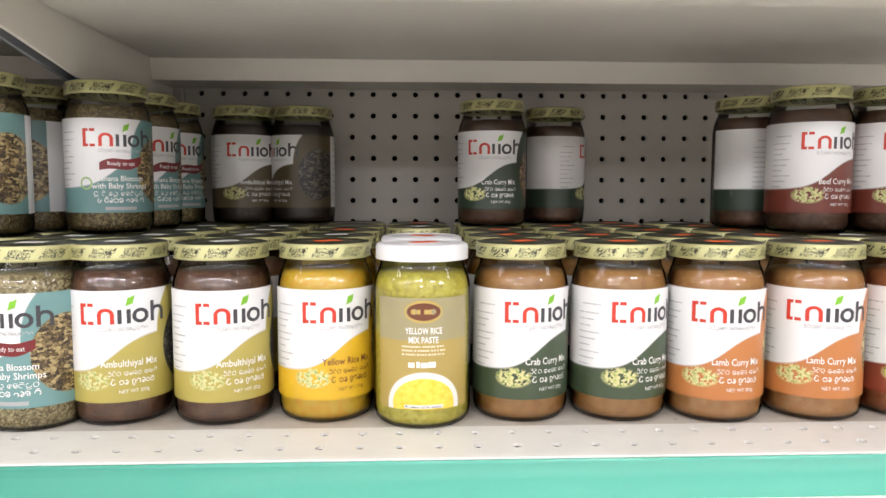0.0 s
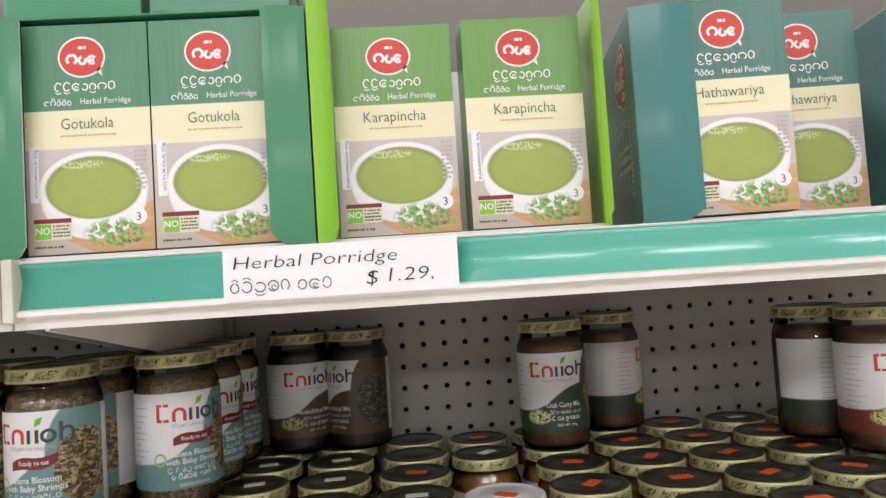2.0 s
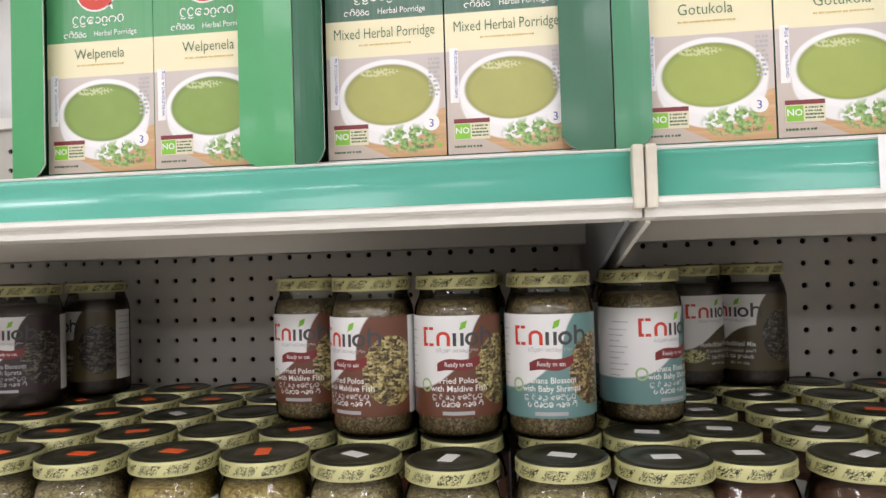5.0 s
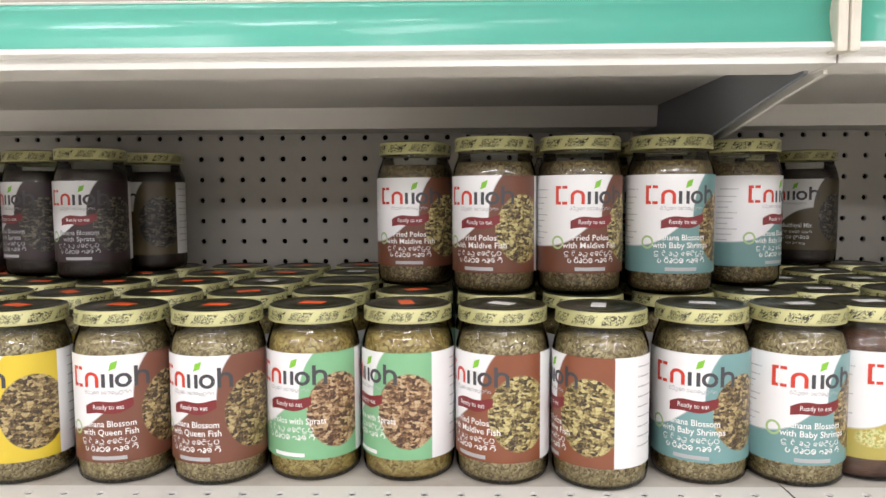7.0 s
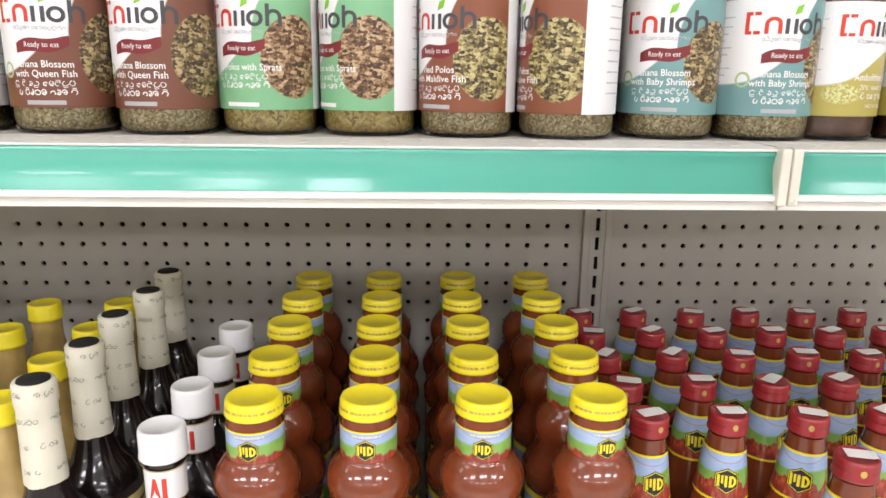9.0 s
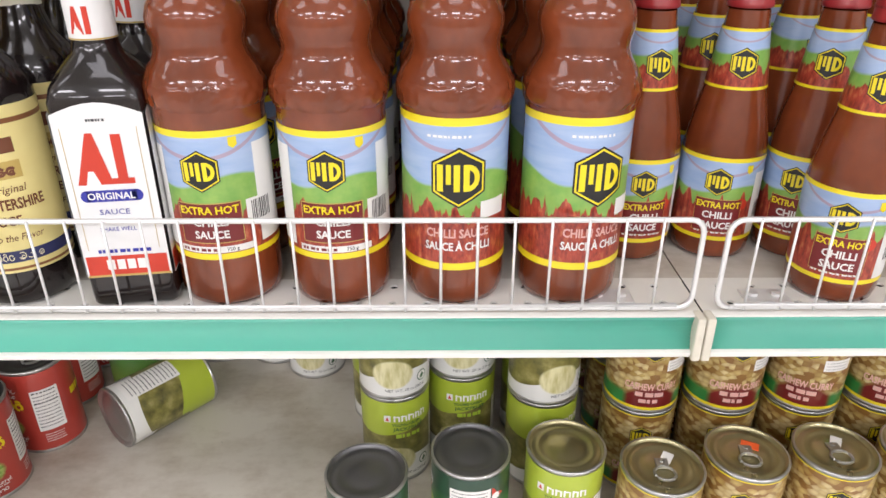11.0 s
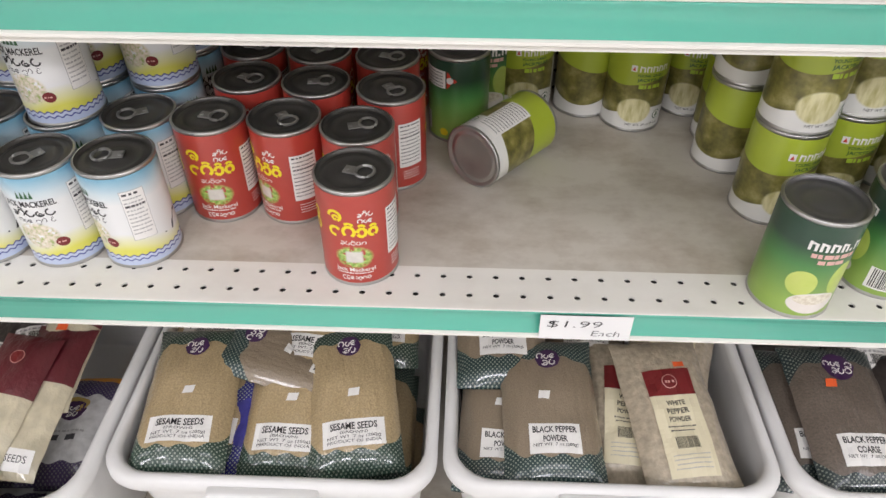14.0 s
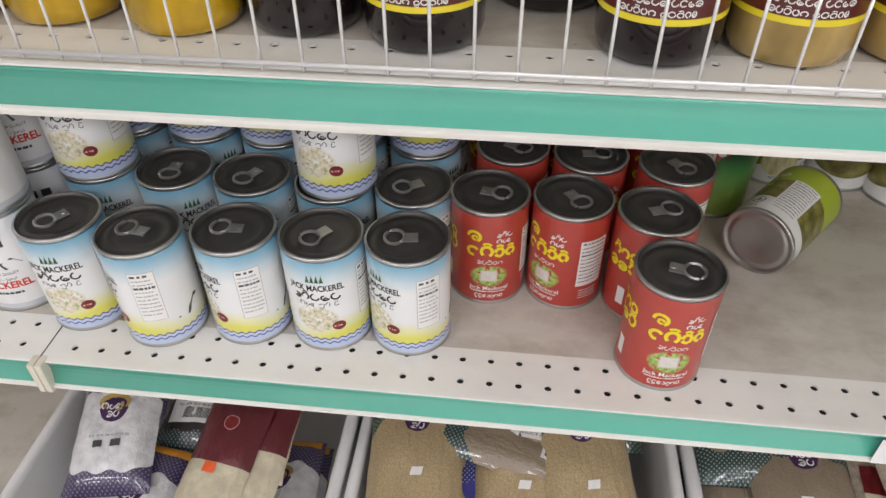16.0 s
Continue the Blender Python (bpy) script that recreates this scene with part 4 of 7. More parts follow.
def carton_print(names, w2, h, side_text):
    k = h / 0.132
    p = Print(flat_wrap(0), 1)
    p.oval(-0.002, 0.1125 * k, 0.0142, 0.0120 * k, "white", 0, 28)
    p.oval(-0.002, 0.1125 * k, 0.0131, 0.0109 * k, "red", 1, 28)
    p.glyphs(-0.0108, 0.0078, 0.1085 * k, 0.0066, "white", 5, 2, weight=0.26)
    p.bars(-0.004, 0.002, 0.1170 * k, 0.0018, "white", 6, 2)
    p.poly([(0.006, 0.105 * k), (0.010, 0.101 * k), (0.009, 0.108 * k)], "white", 0)
    p.glyphs(-0.0185, 0.0170, 0.0932 * k, 0.0056, "white", 8, weight=0.14)
    p.text("Herbal Porridge", 0.0115, 0.0852 * k, 0.0038, "white", 1, 0.0, width=0.0300)
    p.glyphs(-0.0250, -0.0050, 0.0850 * k, 0.0036, "white", 9, weight=0.16)
    p.text(names, 0.000, 0.0712 * k, 0.0070, "green", 1, -0.008, width=min(0.0039 * len(names), 0.064))
    p.bars(-0.016, 0.018, 0.0668 * k, 0.0010, "gold", 12, 1)
    p.oval(0.0285, 0.0195 * k, 0.0050, 0.0050, "white", 1, 18)
    p.text("3", 0.0285, 0.0170 * k, 0.0052, "blue", 2, 0.0)
    p.rect(-0.0335, 0.0085 * k, -0.0115, 0.0200 * k, "cream", 1)
    p.rect(-0.0335, 0.0180 * k, -0.0115, 0.0205 * k, "maroon", 2)
    p.rect(-0.0330, 0.0090 * k, -0.0235, 0.0175 * k, "leaf", 2)
    p.text("NO", -0.0283, 0.0120 * k, 0.0040, "white", 3)
    for i in range(4):
        p.bars(-0.0225, -0.0125, 0.0158 * k - 0.0020 * i, 0.0010, "green", 13 + i, 2)
    p.bars(-0.0335, -0.015, 0.0040 * k, 0.0012, "green", 18, 1)
    p.text("50g NET", 0.0245, 0.0050 * k, 0.0022, "green", 1, 0.0, width=0.011)
    p.oval(0.0335, 0.0065 * k, 0.0014, 0.0014, "leaf", 1, 10)
    for i in range(9):
        p.bars(0.0275, 0.0345, 0.0560 * k - 0.0028 * i, 0.0014, "pale", 31 + i, 1)
    p.rect(-0.0352, 0.0300 * k, -0.0298, 0.0620 * k, "white", 1)
    p.text(side_text, -0.0305, 0.0605 * k, 0.0018, "blue", 2, 0.0, 1.0, width=0.0295, turn=True)
    return p.mesh("carton_print")


SOUP = (0.32, 0.39, 0.075)
CARTONS = {}


def carton(name, words, top, h, soup_c, x, y, turn=0.0, w2=0.0375, lean=0.0):
    if name not in CARTONS:
        ob = thing("porridge_carton", "%s green and cream herbal porridge carton with a soup bowl picture" % words[1], "carton", "porridge cartons")
        d = 0.034
        s = Soup()
        s.box(-w2, w2, 0.0004, d, 0, h, plain("carton_side_" + name, top, 0.35, 0, 0.3, 0.06, 20, 0), 0.0006)
        part("box", s.mesh("box"), ob)
        v = [(-w2, 0, 0.0004), (w2, 0, 0.0004), (w2, 0, h - 0.0004), (-w2, 0, h - 0.0004)]
        part("front_face", mesh_of("front_face", v, [(0, 1, 2, 3)], [carton_face(name, top, h, soup_c)], [0], [(-w2, 0), (w2, 0), (w2, h), (-w2, h)]), ob)
        part("carton_print", carton_print(words[0], w2, h, words[0].upper() + " 50g"), ob)
        CARTONS[name] = Kind(ob)
    CARTONS[name].put(pose(x, y, S1 + 0.0035, lean, 0, turn))


def display_box(name, c, label, x0, x1, h, left, right, y0=-0.008, depth=0.2, lid=True, turn=0.0, inner=(0.72, 0.70, 0.67), side_print=False):
    """A shelf-ready box: floor, sides, back and two front flaps that hold the cartons in."""
    ob = thing("display_box", label, "display box", "porridge display boxes")
    m = plain("board_" + name, c, 0.4, 0, 0.15, 0.1, 12, 0.03)
    g = plain("board_inside_" + name, inner, 0.8, 0, 0, 0.05, 30, 0.1)
    cx = (x0 + x1) / 2
    a, b = x0 - cx, x1 - cx
    t = 0.0012
    s = Soup()
    s.box(a, b, 0.002, depth, 0, 0.0025, g)
    part("base", s.mesh("base"), ob)
    for e, n in ((a, "side_panel"), (b - t, "side_panel")):
        s = Soup()
        s.box(e, e + t, 0.002, depth, 0.0028, h - 0.0006, m)
        s.box(e, e + t, 0.002, depth, h - 0.0005, h, g)
        part(n, s.mesh(n), ob)
    s = Soup()
    s.box(a + 0.0015, b - 0.0015, depth - t, depth, 0.0028, h + (0 if lid else 0.012), g)
    part("back_panel", s.mesh("back_panel"), ob)
    if lid:
        s = Soup()
        s.box(a, b, 0.004, depth, h + 0.0003, h + 0.0018, m, 0.0004)
        part("top_panel", s.mesh("top_panel"), ob)
    for w2, side, swing in ((left[0], -1, left[1]), (right[0], 1, right[1])):
        n = 6
        pts = []
        for i in range(n + 1):
            f = i / n
            taper = 0.010 * max(0, f - 0.75) / 0.25
            q = swing * f
            xx = (a if side < 0 else b) - side * w2 * f * math.cos(radians(q))
            yy = -w2 * f * math.sin(radians(q)) - 0.0015 * math.sin(math.pi * f)
            pts.append((xx, yy, taper))
        v, f2 = [], []
        for xx, yy, tp in pts:
            for dy in (0, t):
                v += [(xx, yy + dy, 0.001 + tp * 0.8), (xx, yy + dy, h - tp * 0.25)]
        for i in range(n):
            o = 4 * i
            f2 += [(o, o + 4, o + 5, o + 1), (o + 2, o + 3, o + 7, o + 6), (o + 1, o + 5, o + 7, o + 3), (o, o + 2, o + 6, o + 4)]
        f2 += [(0, 1, 3, 2), (4 * n, 4 * n + 2, 4 * n + 3, 4 * n + 1)]
        part("front_flap", mesh_of("front_flap", v, f2, [m, g], [0, 0, 1, 1] * n + [1, 1]), ob)
    if side_print:
        p = Print(lambda u, v, k: (a - k, 0.036 - u, v), 1)
        p.oval(0, 0.106, 0.0165, 0.0235, "white", 0, 28)
        p.oval(0, 0.106, 0.0148, 0.0218, "red", 1, 28)
        for i in range(4):
            p.oval(0.001, 0.0925 + 0.0088 * i, 0.0062, 0.0032, "white", 2, 14)
            p.oval(0.001, 0.0925 + 0.0088 * i, 0.0030, 0.0014, "red", 3, 12)
        for u, e0, e1, wd in ((0.010, 0.022, 0.074, 0.0048), (-0.004, 0.018, 0.076, 0.0028), (-0.013, 0.026, 0.076, 0.0034)):
            v = e0
            while v < e1:
                p.rect(u, v, u + wd * (1.0 if int(v * 1e4) % 3 else 0.6), v + 0.0026, "cream", 1)
                v += 0.0041
        part("side_print", p.mesh("side_print"), ob, "red oval mark and pale lettering")
    ob.matrix_basis = pose(cx, y0, S1, 0, 0, turn)
    return ob


GOTU, KARA, MIXD, WELP, HATH = (0.045, 0.20, 0.105), (0.12, 0.29, 0.05), (0.03, 0.115, 0.075), (0.06, 0.30, 0.11), (0.03, 0.145, 0.12)
display_box("welpenela", (0.06, 0.34, 0.12), "bright green shelf-ready box of porridge cartons", -0.6560, -0.4630, 0.146, (0.028, 12), (0.034, 6))
carton("welp", ("Welpenela", "bright"), WELP, 0.140, (0.22, 0.33, 0.06), -0.5960, -0.003)
carton("welp", ("Welpenela", "bright"), WELP, 0.140, SOUP, -0.5205, -0.003)
display_box("mixed", (0.025, 0.13, 0.065), "dark green shelf-ready box of porridge cartons, worn edges", -0.4620, -0.2670, 0.147, (0.024, 25), (0.031, 8))
carton("mixed", ("Mixed Herbal Porridge", "dark"), MIXD, 0.141, (0.38, 0.38, 0.10), -0.4050, -0.002)
carton("mixed", ("Mixed Herbal Porridge", "dark"), MIXD, 0.141, SOUP, -0.3290, -0.002)
display_box("gotukola", (0.045, 0.235, 0.11), "green shelf-ready box of porridge cartons", -0.2660, -0.0770, 0.147, (0.021, 10), (0.026, 14))
carton("gotu", ("Gotukola", "mid"), GOTU, 0.141, SOUP, -0.2115, -0.002)
carton("gotu", ("Gotukola", "mid"), GOTU, 0.141, SOUP, -0.1355, -0.002)
display_box("karapincha", (0.26, 0.56, 0.03), "lime green open-topped shelf-ready box of cartons", -0.0755, 0.1045, 0.150, (0.017, 35), (0.016, 80), lid=False)
carton("kara", ("Karapincha", "lime"), KARA, 0.133, SOUP, -0.0250, 0.004)
carton("kara", ("Karapincha", "lime"), KARA, 0.133, SOUP, 0.0570, 0.000, 1.5)
display_box("hathawariya", (0.03, 0.19, 0.165), "teal open-topped shelf-ready box turned askew", 0.1285, 0.3135, 0.142, (0.038, 5), (0.002, 60), y0=-0.006, lid=False, turn=-7, side_print=True)
carton("hath", ("Hathawariya", "teal"), HATH, 0.139, SOUP, 0.1880, -0.002, -5)
carton("hath", ("Hathawariya", "teal"), HATH, 0.134, SOUP, 0.2555, 0.030, -4)

side = [o for o in bpy.data.objects if o.name.startswith("display_box") and "askew" in o["label"]][0]
p = Print(lambda u, v, k: (-0.0926 - k, 0.05 - u, v), 0.05)
p.oval(0.004, 0.105, 0.021, 0.0175, "white", 0, 24)
p.oval(0.004, 0.105, 0.0195, 0.016, "red", 1, 24)
p.glyphs(-0.011, 0.018, 0.100, 0.0095, "white", 5, 2, weight=0.25)
p.glyphs(-0.018, 0.024, 0.070, 0.0075, "cream", 8, weight=0.16)
for i in range(3):
    p.bars(-0.020, 0.022, 0.055 - 0.007 * i, 0.003, "cream", 12 + i, 1)
part("side_print", p.mesh("side_print"), side)

# two closed boxes lying on top of the display boxes
def lying_box(c, label, x0, x1, y0, y1, z0, h, turn=0.0):
    ob = thing("carton_tray", label, "box", "boxes on top")
    m = plain("tray_board", c, 0.3, 0, 0.4, 0.1, 12, 0.05)
    s = Soup()
    w2, d2 = (x1 - x0) / 2, (y1 - y0) / 2
    s.box(-w2, w2, -d2, d2, 0, h * 0.62, m, 0.0012)
    part("tray", s.mesh("tray"), ob)
    s = Soup()
    s.box(-w2 - 0.001, w2 + 0.001, -d2 - 0.001, d2 + 0.001, h * 0.63, h, m, 0.0012)
    part("cover", s.mesh("cover"), ob)
    ob.matrix_basis = pose((x0 + x1) / 2, (y0 + y1) / 2, z0, 0, 0, turn)


TOP_Z = S1 + 0.1491
lying_box((0.05, 0.27, 0.12), "green closed carton tray lying on a display box", -0.2625, -0.1785, 0.004, 0.19, TOP_Z, 0.030)
lying_box((0.04, 0.22, 0.11), "dark green closed carton tray lying on a display box", -0.1745, -0.0885, 0.000, 0.19, TOP_Z, 0.034, 1.5)
lying_box((0.06, 0.34, 0.13), "bright green closed carton tray on a display box", -0.6505, -0.4805, 0.006, 0.19, TOP_Z - 0.001, 0.030, -1)

# white paper sack standing left of the cartons, behind the panel
s = Soup()
s.lathe([(0, 0), (0.085, 0.0), (0.10, 0.02), (0.104, 0.10), (0.098, 0.20), (0.080, 0.26), (0.045, 0.285), (0, 0.29)], plain("sack_paper", (0.74, 0.73, 0.71), 0.45, 0, 0.3, 0.06, 40, 0.6), 32)
me = s.mesh("paper_sack", True)
for q in me.vertices:
    k = noise.noise(q.co * 22) * 0.006
    q.co.x += k
    q.co.y += k
ob = tagged(new("paper_sack", me), "white wrapped paper roll standing on the shelving behind", "paper roll")
ob.matrix_basis = pose(-1.075, 0.60, 1.700, 0, 0, 0)
slab("rear_top_shelf", SEAMS[0], SEAMS[-1], 0.456, 0.90, 1.660, 1.699, WHITE_STEEL, "white steel shelf on the far side of the shelving")

# carton of noodles further along, seen at the end of the porridge row
s = Soup()
s.box(0.3615, 0.4295, 0.0, 0.10, S1 + 0.0003, S1 + 0.15, plain("pale_teal_board", (0.30, 0.46, 0.42), 0.35, 0, 0.3, 0.2, 40, 0.02), 0.001)
tagged(new("packet_carton", s.mesh("packet_carton")), "pale green packet carton beside the porridge row", "carton")


# ---- price cards ----
def price_card(x0, x1, z, label, lines, turn=0.0, wide=0.031):
    ob = thing("price_card", label, "price card", "price cards")
    s = Soup()
    cx = (x0 + x1) / 2
    w2 = (x1 - x0) / 2
    n = 8
    v = []
    for i in range(n + 1):
        a = -w2 + 2 * w2 * i / n
        for dz, dy in ((-wide, 0.0), (0, 0.0004)):
            v.append((a, dy - 0.0003 * math.sin(math.pi * i / n), dz))
    f = [(2 * i, 2 * i + 2, 2 * i + 3, 2 * i + 1) for i in range(n)]
    back = [(x, y + 0.0003, z2) for x, y, z2 in v]
    s.add(v + back, f + [tuple(reversed([q + len(v) for q in g])) for g in f], LABEL_WHITE)
    part("card", s.mesh("card"), ob)
    p = Print(flat_wrap(-0.0004), 1)
    for txt, u, dv, size, ww in lines:
        p.text(txt, u, dv, size, "black", 0, -0.014, 0.0, width=ww, slant=0.2)
    if len(lines) > 2:
        p.glyphs(-0.064, -0.002, -0.0260, 0.0068, "grey", 3, 0, weight=0.09)
    if len(lines) == 1:
        p.glyphs(-0.021, 0.020, -0.0150, 0.0062, "pale", 4, 0, weight=0.1)
    part("handwritten_print", p.mesh("handwritten_print"), ob, "black handwriting")
    ob.matrix_basis = pose(cx, -0.0236, z, 0, turn, 0)
    return ob


price_card(-0.1290, 0.0070, S1 - 0.0005, "white card reading Herbal Porridge in black handwriting", (("Herbal Porridge", -0.062, -0.0125, 0.0075, 0.094), ("$", 0.014, -0.0255, 0.0085, 0.006), ("1.29,", 0.027, -0.0245, 0.0080, 0.026)))
price_card(-0.745, -0.660, SHELF_Z[3] - 0.0005, "white card reading one ninety-nine each, handwritten", (("$1.99", -0.036, -0.0145, 0.0090, 0.050), ("Each", 0.006, -0.0255, 0.0075, 0.026)))
price_card(-0.405, -0.352, SHELF_Z[3] - 0.001, "small worn white price card with faint writing", (("", 0, 0, 0.004, 0.01),), 2)

# ---- sauce shelf: wire fence ----
S3 = SHELF_Z[2]


def wire_fence(x0, x1):
    ob = thing("wire_fence", "bright steel wire fence along the shelf front", "wire fence", "shelf fences")
    y, z0, z1, r = -0.0125, S3 + 0.0035, S3 + 0.0735, 0.0017
    a, b, k = x0 + 0.009, x1 - 0.009, 0.010
    loop = [(a + k, y, z0)]
    for cx, cz, s0 in ((b - k, z0 + k, -90), (b - k, z1 - k, 0), (a + k, z1 - k, 90), (a + k, z0 + k, 180)):
        loop += [(cx + k * math.cos(radians(s0 + q)), y, cz + k * math.sin(radians(s0 + q))) for q in (0, 22, 45, 68, 90)]
    s = Soup()
    s.tube(loop, r * 1.25, WIRE, 8)
    part("outer_wire", s.mesh("outer_wire", True), ob)
    s = Soup()
    s.tube([(a + 0.012, y - 0.003, z0 + 0.0036), (b - 0.012, y - 0.003, z0 + 0.0036)], r, WIRE, 6)
    part("lower_wire", s.mesh("lower_wire", True), ob)
    s = Soup()
    s.tube([(0, y - 0.0026, z0 - 0.001), (0, y - 0.0026, z1 + 0.001)], 0.0011, WIRE, 6)
    me = s.mesh("upright_wire", True)
    x = a + 0.020
    while x < b - 0.012:
        part("upright_wire", me, ob).location = (x, 0, 0)
        x += 0.0256
    for x in (b - 0.055, a + 0.045):
        s = Soup()
        s.box(x - 0.017, x + 0.017, -0.003, 0.017, S3 + 0.0003, S3 + 0.0022, WIRE, 0.0008)
        for e in (-0.009, 0.009):
            s.lathe([(0.0042, 0.0020), (0.0036, 0.0042), (0, 0.0048)], WIRE, 10, (x + e, 0.008, S3))
        part("foot_plate", s.mesh("foot_plate"), ob, "small steel foot plate")


for a, b in zip(SEAMS, SEAMS[1:]):
    wire_fence(a, b)


# ---- bottles ----
def farm_label(name, red_low=0.35, z0=0.0, z1=0.1):
    """A painted farm picture: sky, hills and chillies between yellow borders."""
    n = Net("label_" + name, 0.33, 0, 0.25)
    u, v = n.uv()
    h = z1 - z0
    hill = n.f("ADD", z0 + 0.62 * h, n.f("MULTIPLY", n.f("SINE", n.f("MULTIPLY", u, 75.0)), 0.05 * h))
    sky = n.mix(n.noise(60, 3, where="UV", stretch=(0.4, 2, 1)), (0.20, 0.34, 0.62), (0.48, 0.58, 0.74))
    grass = n.mix(n.noise(90, 4, where="UV"), (0.10, 0.32, 0.05), (0.35, 0.52, 0.12))
    col = n.mix(n.below(v, hill, 0.002), sky, grass)
    arch = n.f("ADD", z0 + 0.78 * h, n.f("MULTIPLY", n.f("POWER", n.f("ABSOLUTE", u), 2.0), 8.0))
    bow = n.f("MULTIPLY", n.below(arch, v), n.below(v, n.f("ADD", arch, 0.03 * h)))
    col = n.mix(n.f("MULTIPLY", bow, 0.45), col, (0.45, 0.12, 0.08))
    ch = n.f("ADD", z0 + red_low * h, n.f("MULTIPLY", n.f("SUBTRACT", n.noise(120, 2, where="UV", stretch=(1, 0.2, 1)), 0.5), 0.55 * h))
    chilli = n.ramp(n.noise(190, 3, where="UV", stretch=(1.6, 0.6, 1)), (0.3, (0.16, 0.018, 0.014)), (0.55, (0.40, 0.055, 0.03)), (0.8, (0.58, 0.22, 0.09)))
    col = n.mix(n.below(v, ch, 0.0015), col, chilli)
    for e in (z0 + 0.04 * h, z1 - 0.05 * h):
        col = n.mix(n.below(v, z0 + 0.05 * h) if e < z0 + 0.5 * h else n.below(z1 - 0.05 * h, v), col, (0.86, 0.70, 0.02))
    return n.done(col)


def hexmark(p, u, v, r, level=1):
    """A black hexagon with a yellow rim and plain yellow strokes."""
    def hexa(k, ink, lv, n=14):
        a = 0.866 * k
        pts = []
        for i in range(n + 1):
            x = a * (2 * i / n - 1)
            h = k * (1 - 0.5 * abs(x) / a)
            pts += [(u + x, v - h), (u + x, v + h)]
        p.lay(pts, [(2 * i, 2 * i + 2, 2 * i + 3, 2 * i + 1) for i in range(n)], ink, lv)

    hexa(r, "black", level)
    hexa(r * 0.93, "yellow", level + 1)
    hexa(r * 0.86, "black", level + 2)
    st = r * 0.19
    p.rect(u - 0.68 * r, v - 0.44 * r, u - 0.68 * r + st, v + 0.44 * r, "yellow", level + 3)
    p.rect(u - 0.40 * r, v - 0.20 * r, u - 0.40 * r + st * 0.8, v + 0.44 * r, "yellow", level + 3)
    p.rect(u - 0.16 * r, v - 0.44 * r, u - 0.16 * r + st, v + 0.44 * r, "yellow", level + 3)
    p.rect(u + 0.14 * r, v - 0.44 * r, u + 0.14 * r + st, v + 0.44 * r, "yellow", level + 3)
    p.arc(u + 0.26 * r, v, 0.32 * r, 0.36 * r, -90, 90, st * 0.9, "yellow", level + 3)


def sauce(name, c, rough=0.1):
    n = Net(name, 0.25, 0, 0.8, 0.25, coat_rough=0.03)
    a, b = n.noise(26, 3, stretch=(1, 1, 0.6)), n.noise(420, 2)
    col = n.ramp(a, (0.3, shade(c, 0.6)), (0.7, shade(c, 1.45)))
    col = n.mix(n.f("MULTIPLY", b, 0.25), col, shade(c, 0.7))
    return n.done(col)


CHILLI = sauce("chilli_sauce", (0.185, 0.041, 0.013))
CAP_YELLOW = plain("yellow_cap", (0.86, 0.72, 0.02), 0.3, 0, 0.3, 0.04, 60, 0.03)
CAP_RED = plain("red_cap", (0.31, 0.02, 0.024), 0.32, 0, 0.3, 0.08, 60, 0.03)
BLACK_SAUCE = sauce("black_sauce", (0.010, 0.006, 0.006))
NECK_PAPER = plain("cream_neck_paper", (0.72, 0.69, 0.55), 0.6, 0, 0, 0.10, 90, 0.4)
THICK_GLASS = clear("thick_base_glass", (0.72, 0.72, 0.70))


def bottle_body(prof, m, fill_to=None, name="bottle"):
    s = Soup()
    s.lathe(prof, m, 40)
    return s.mesh(name, True)


BIG_PROF = [(0, 0.003), (0.030, 0.0), (0.0355, 0.002), (0.0375, 0.008), (0.0380, 0.016), (0.0380, 0.143), (0.0390, 0.147), (0.0402, 0.155), (0.0395, 0.163), (0.0365, 0.170), (0.0318, 0.177), (0.0298, 0.184), (0.0306, 0.190), (0.0325, 0.197), (0.0325, 0.203), (0.0300, 0.211), (0.0245, 0.2185), (0.0215, 0.2225), (0.0212, 0.246), (0.0195, 0.251), (0.0190, 0.259)]


def cap(r, z0, z1, m):
    s = Soup()
    s.lathe([(r * 0.97, z0), (r * 1.03, z0 + 0.0008), (r * 1.03, z0 + 0.003), (r, z0 + 0.0042), (r, z1 - 0.003), (r * 0.95, z1 - 0.0006), (r * 0.86, z1), (r * 0.82, z1 - 0.0008), (0, z1 - 0.0008)], m, 32)
    return s.mesh("cap", True)


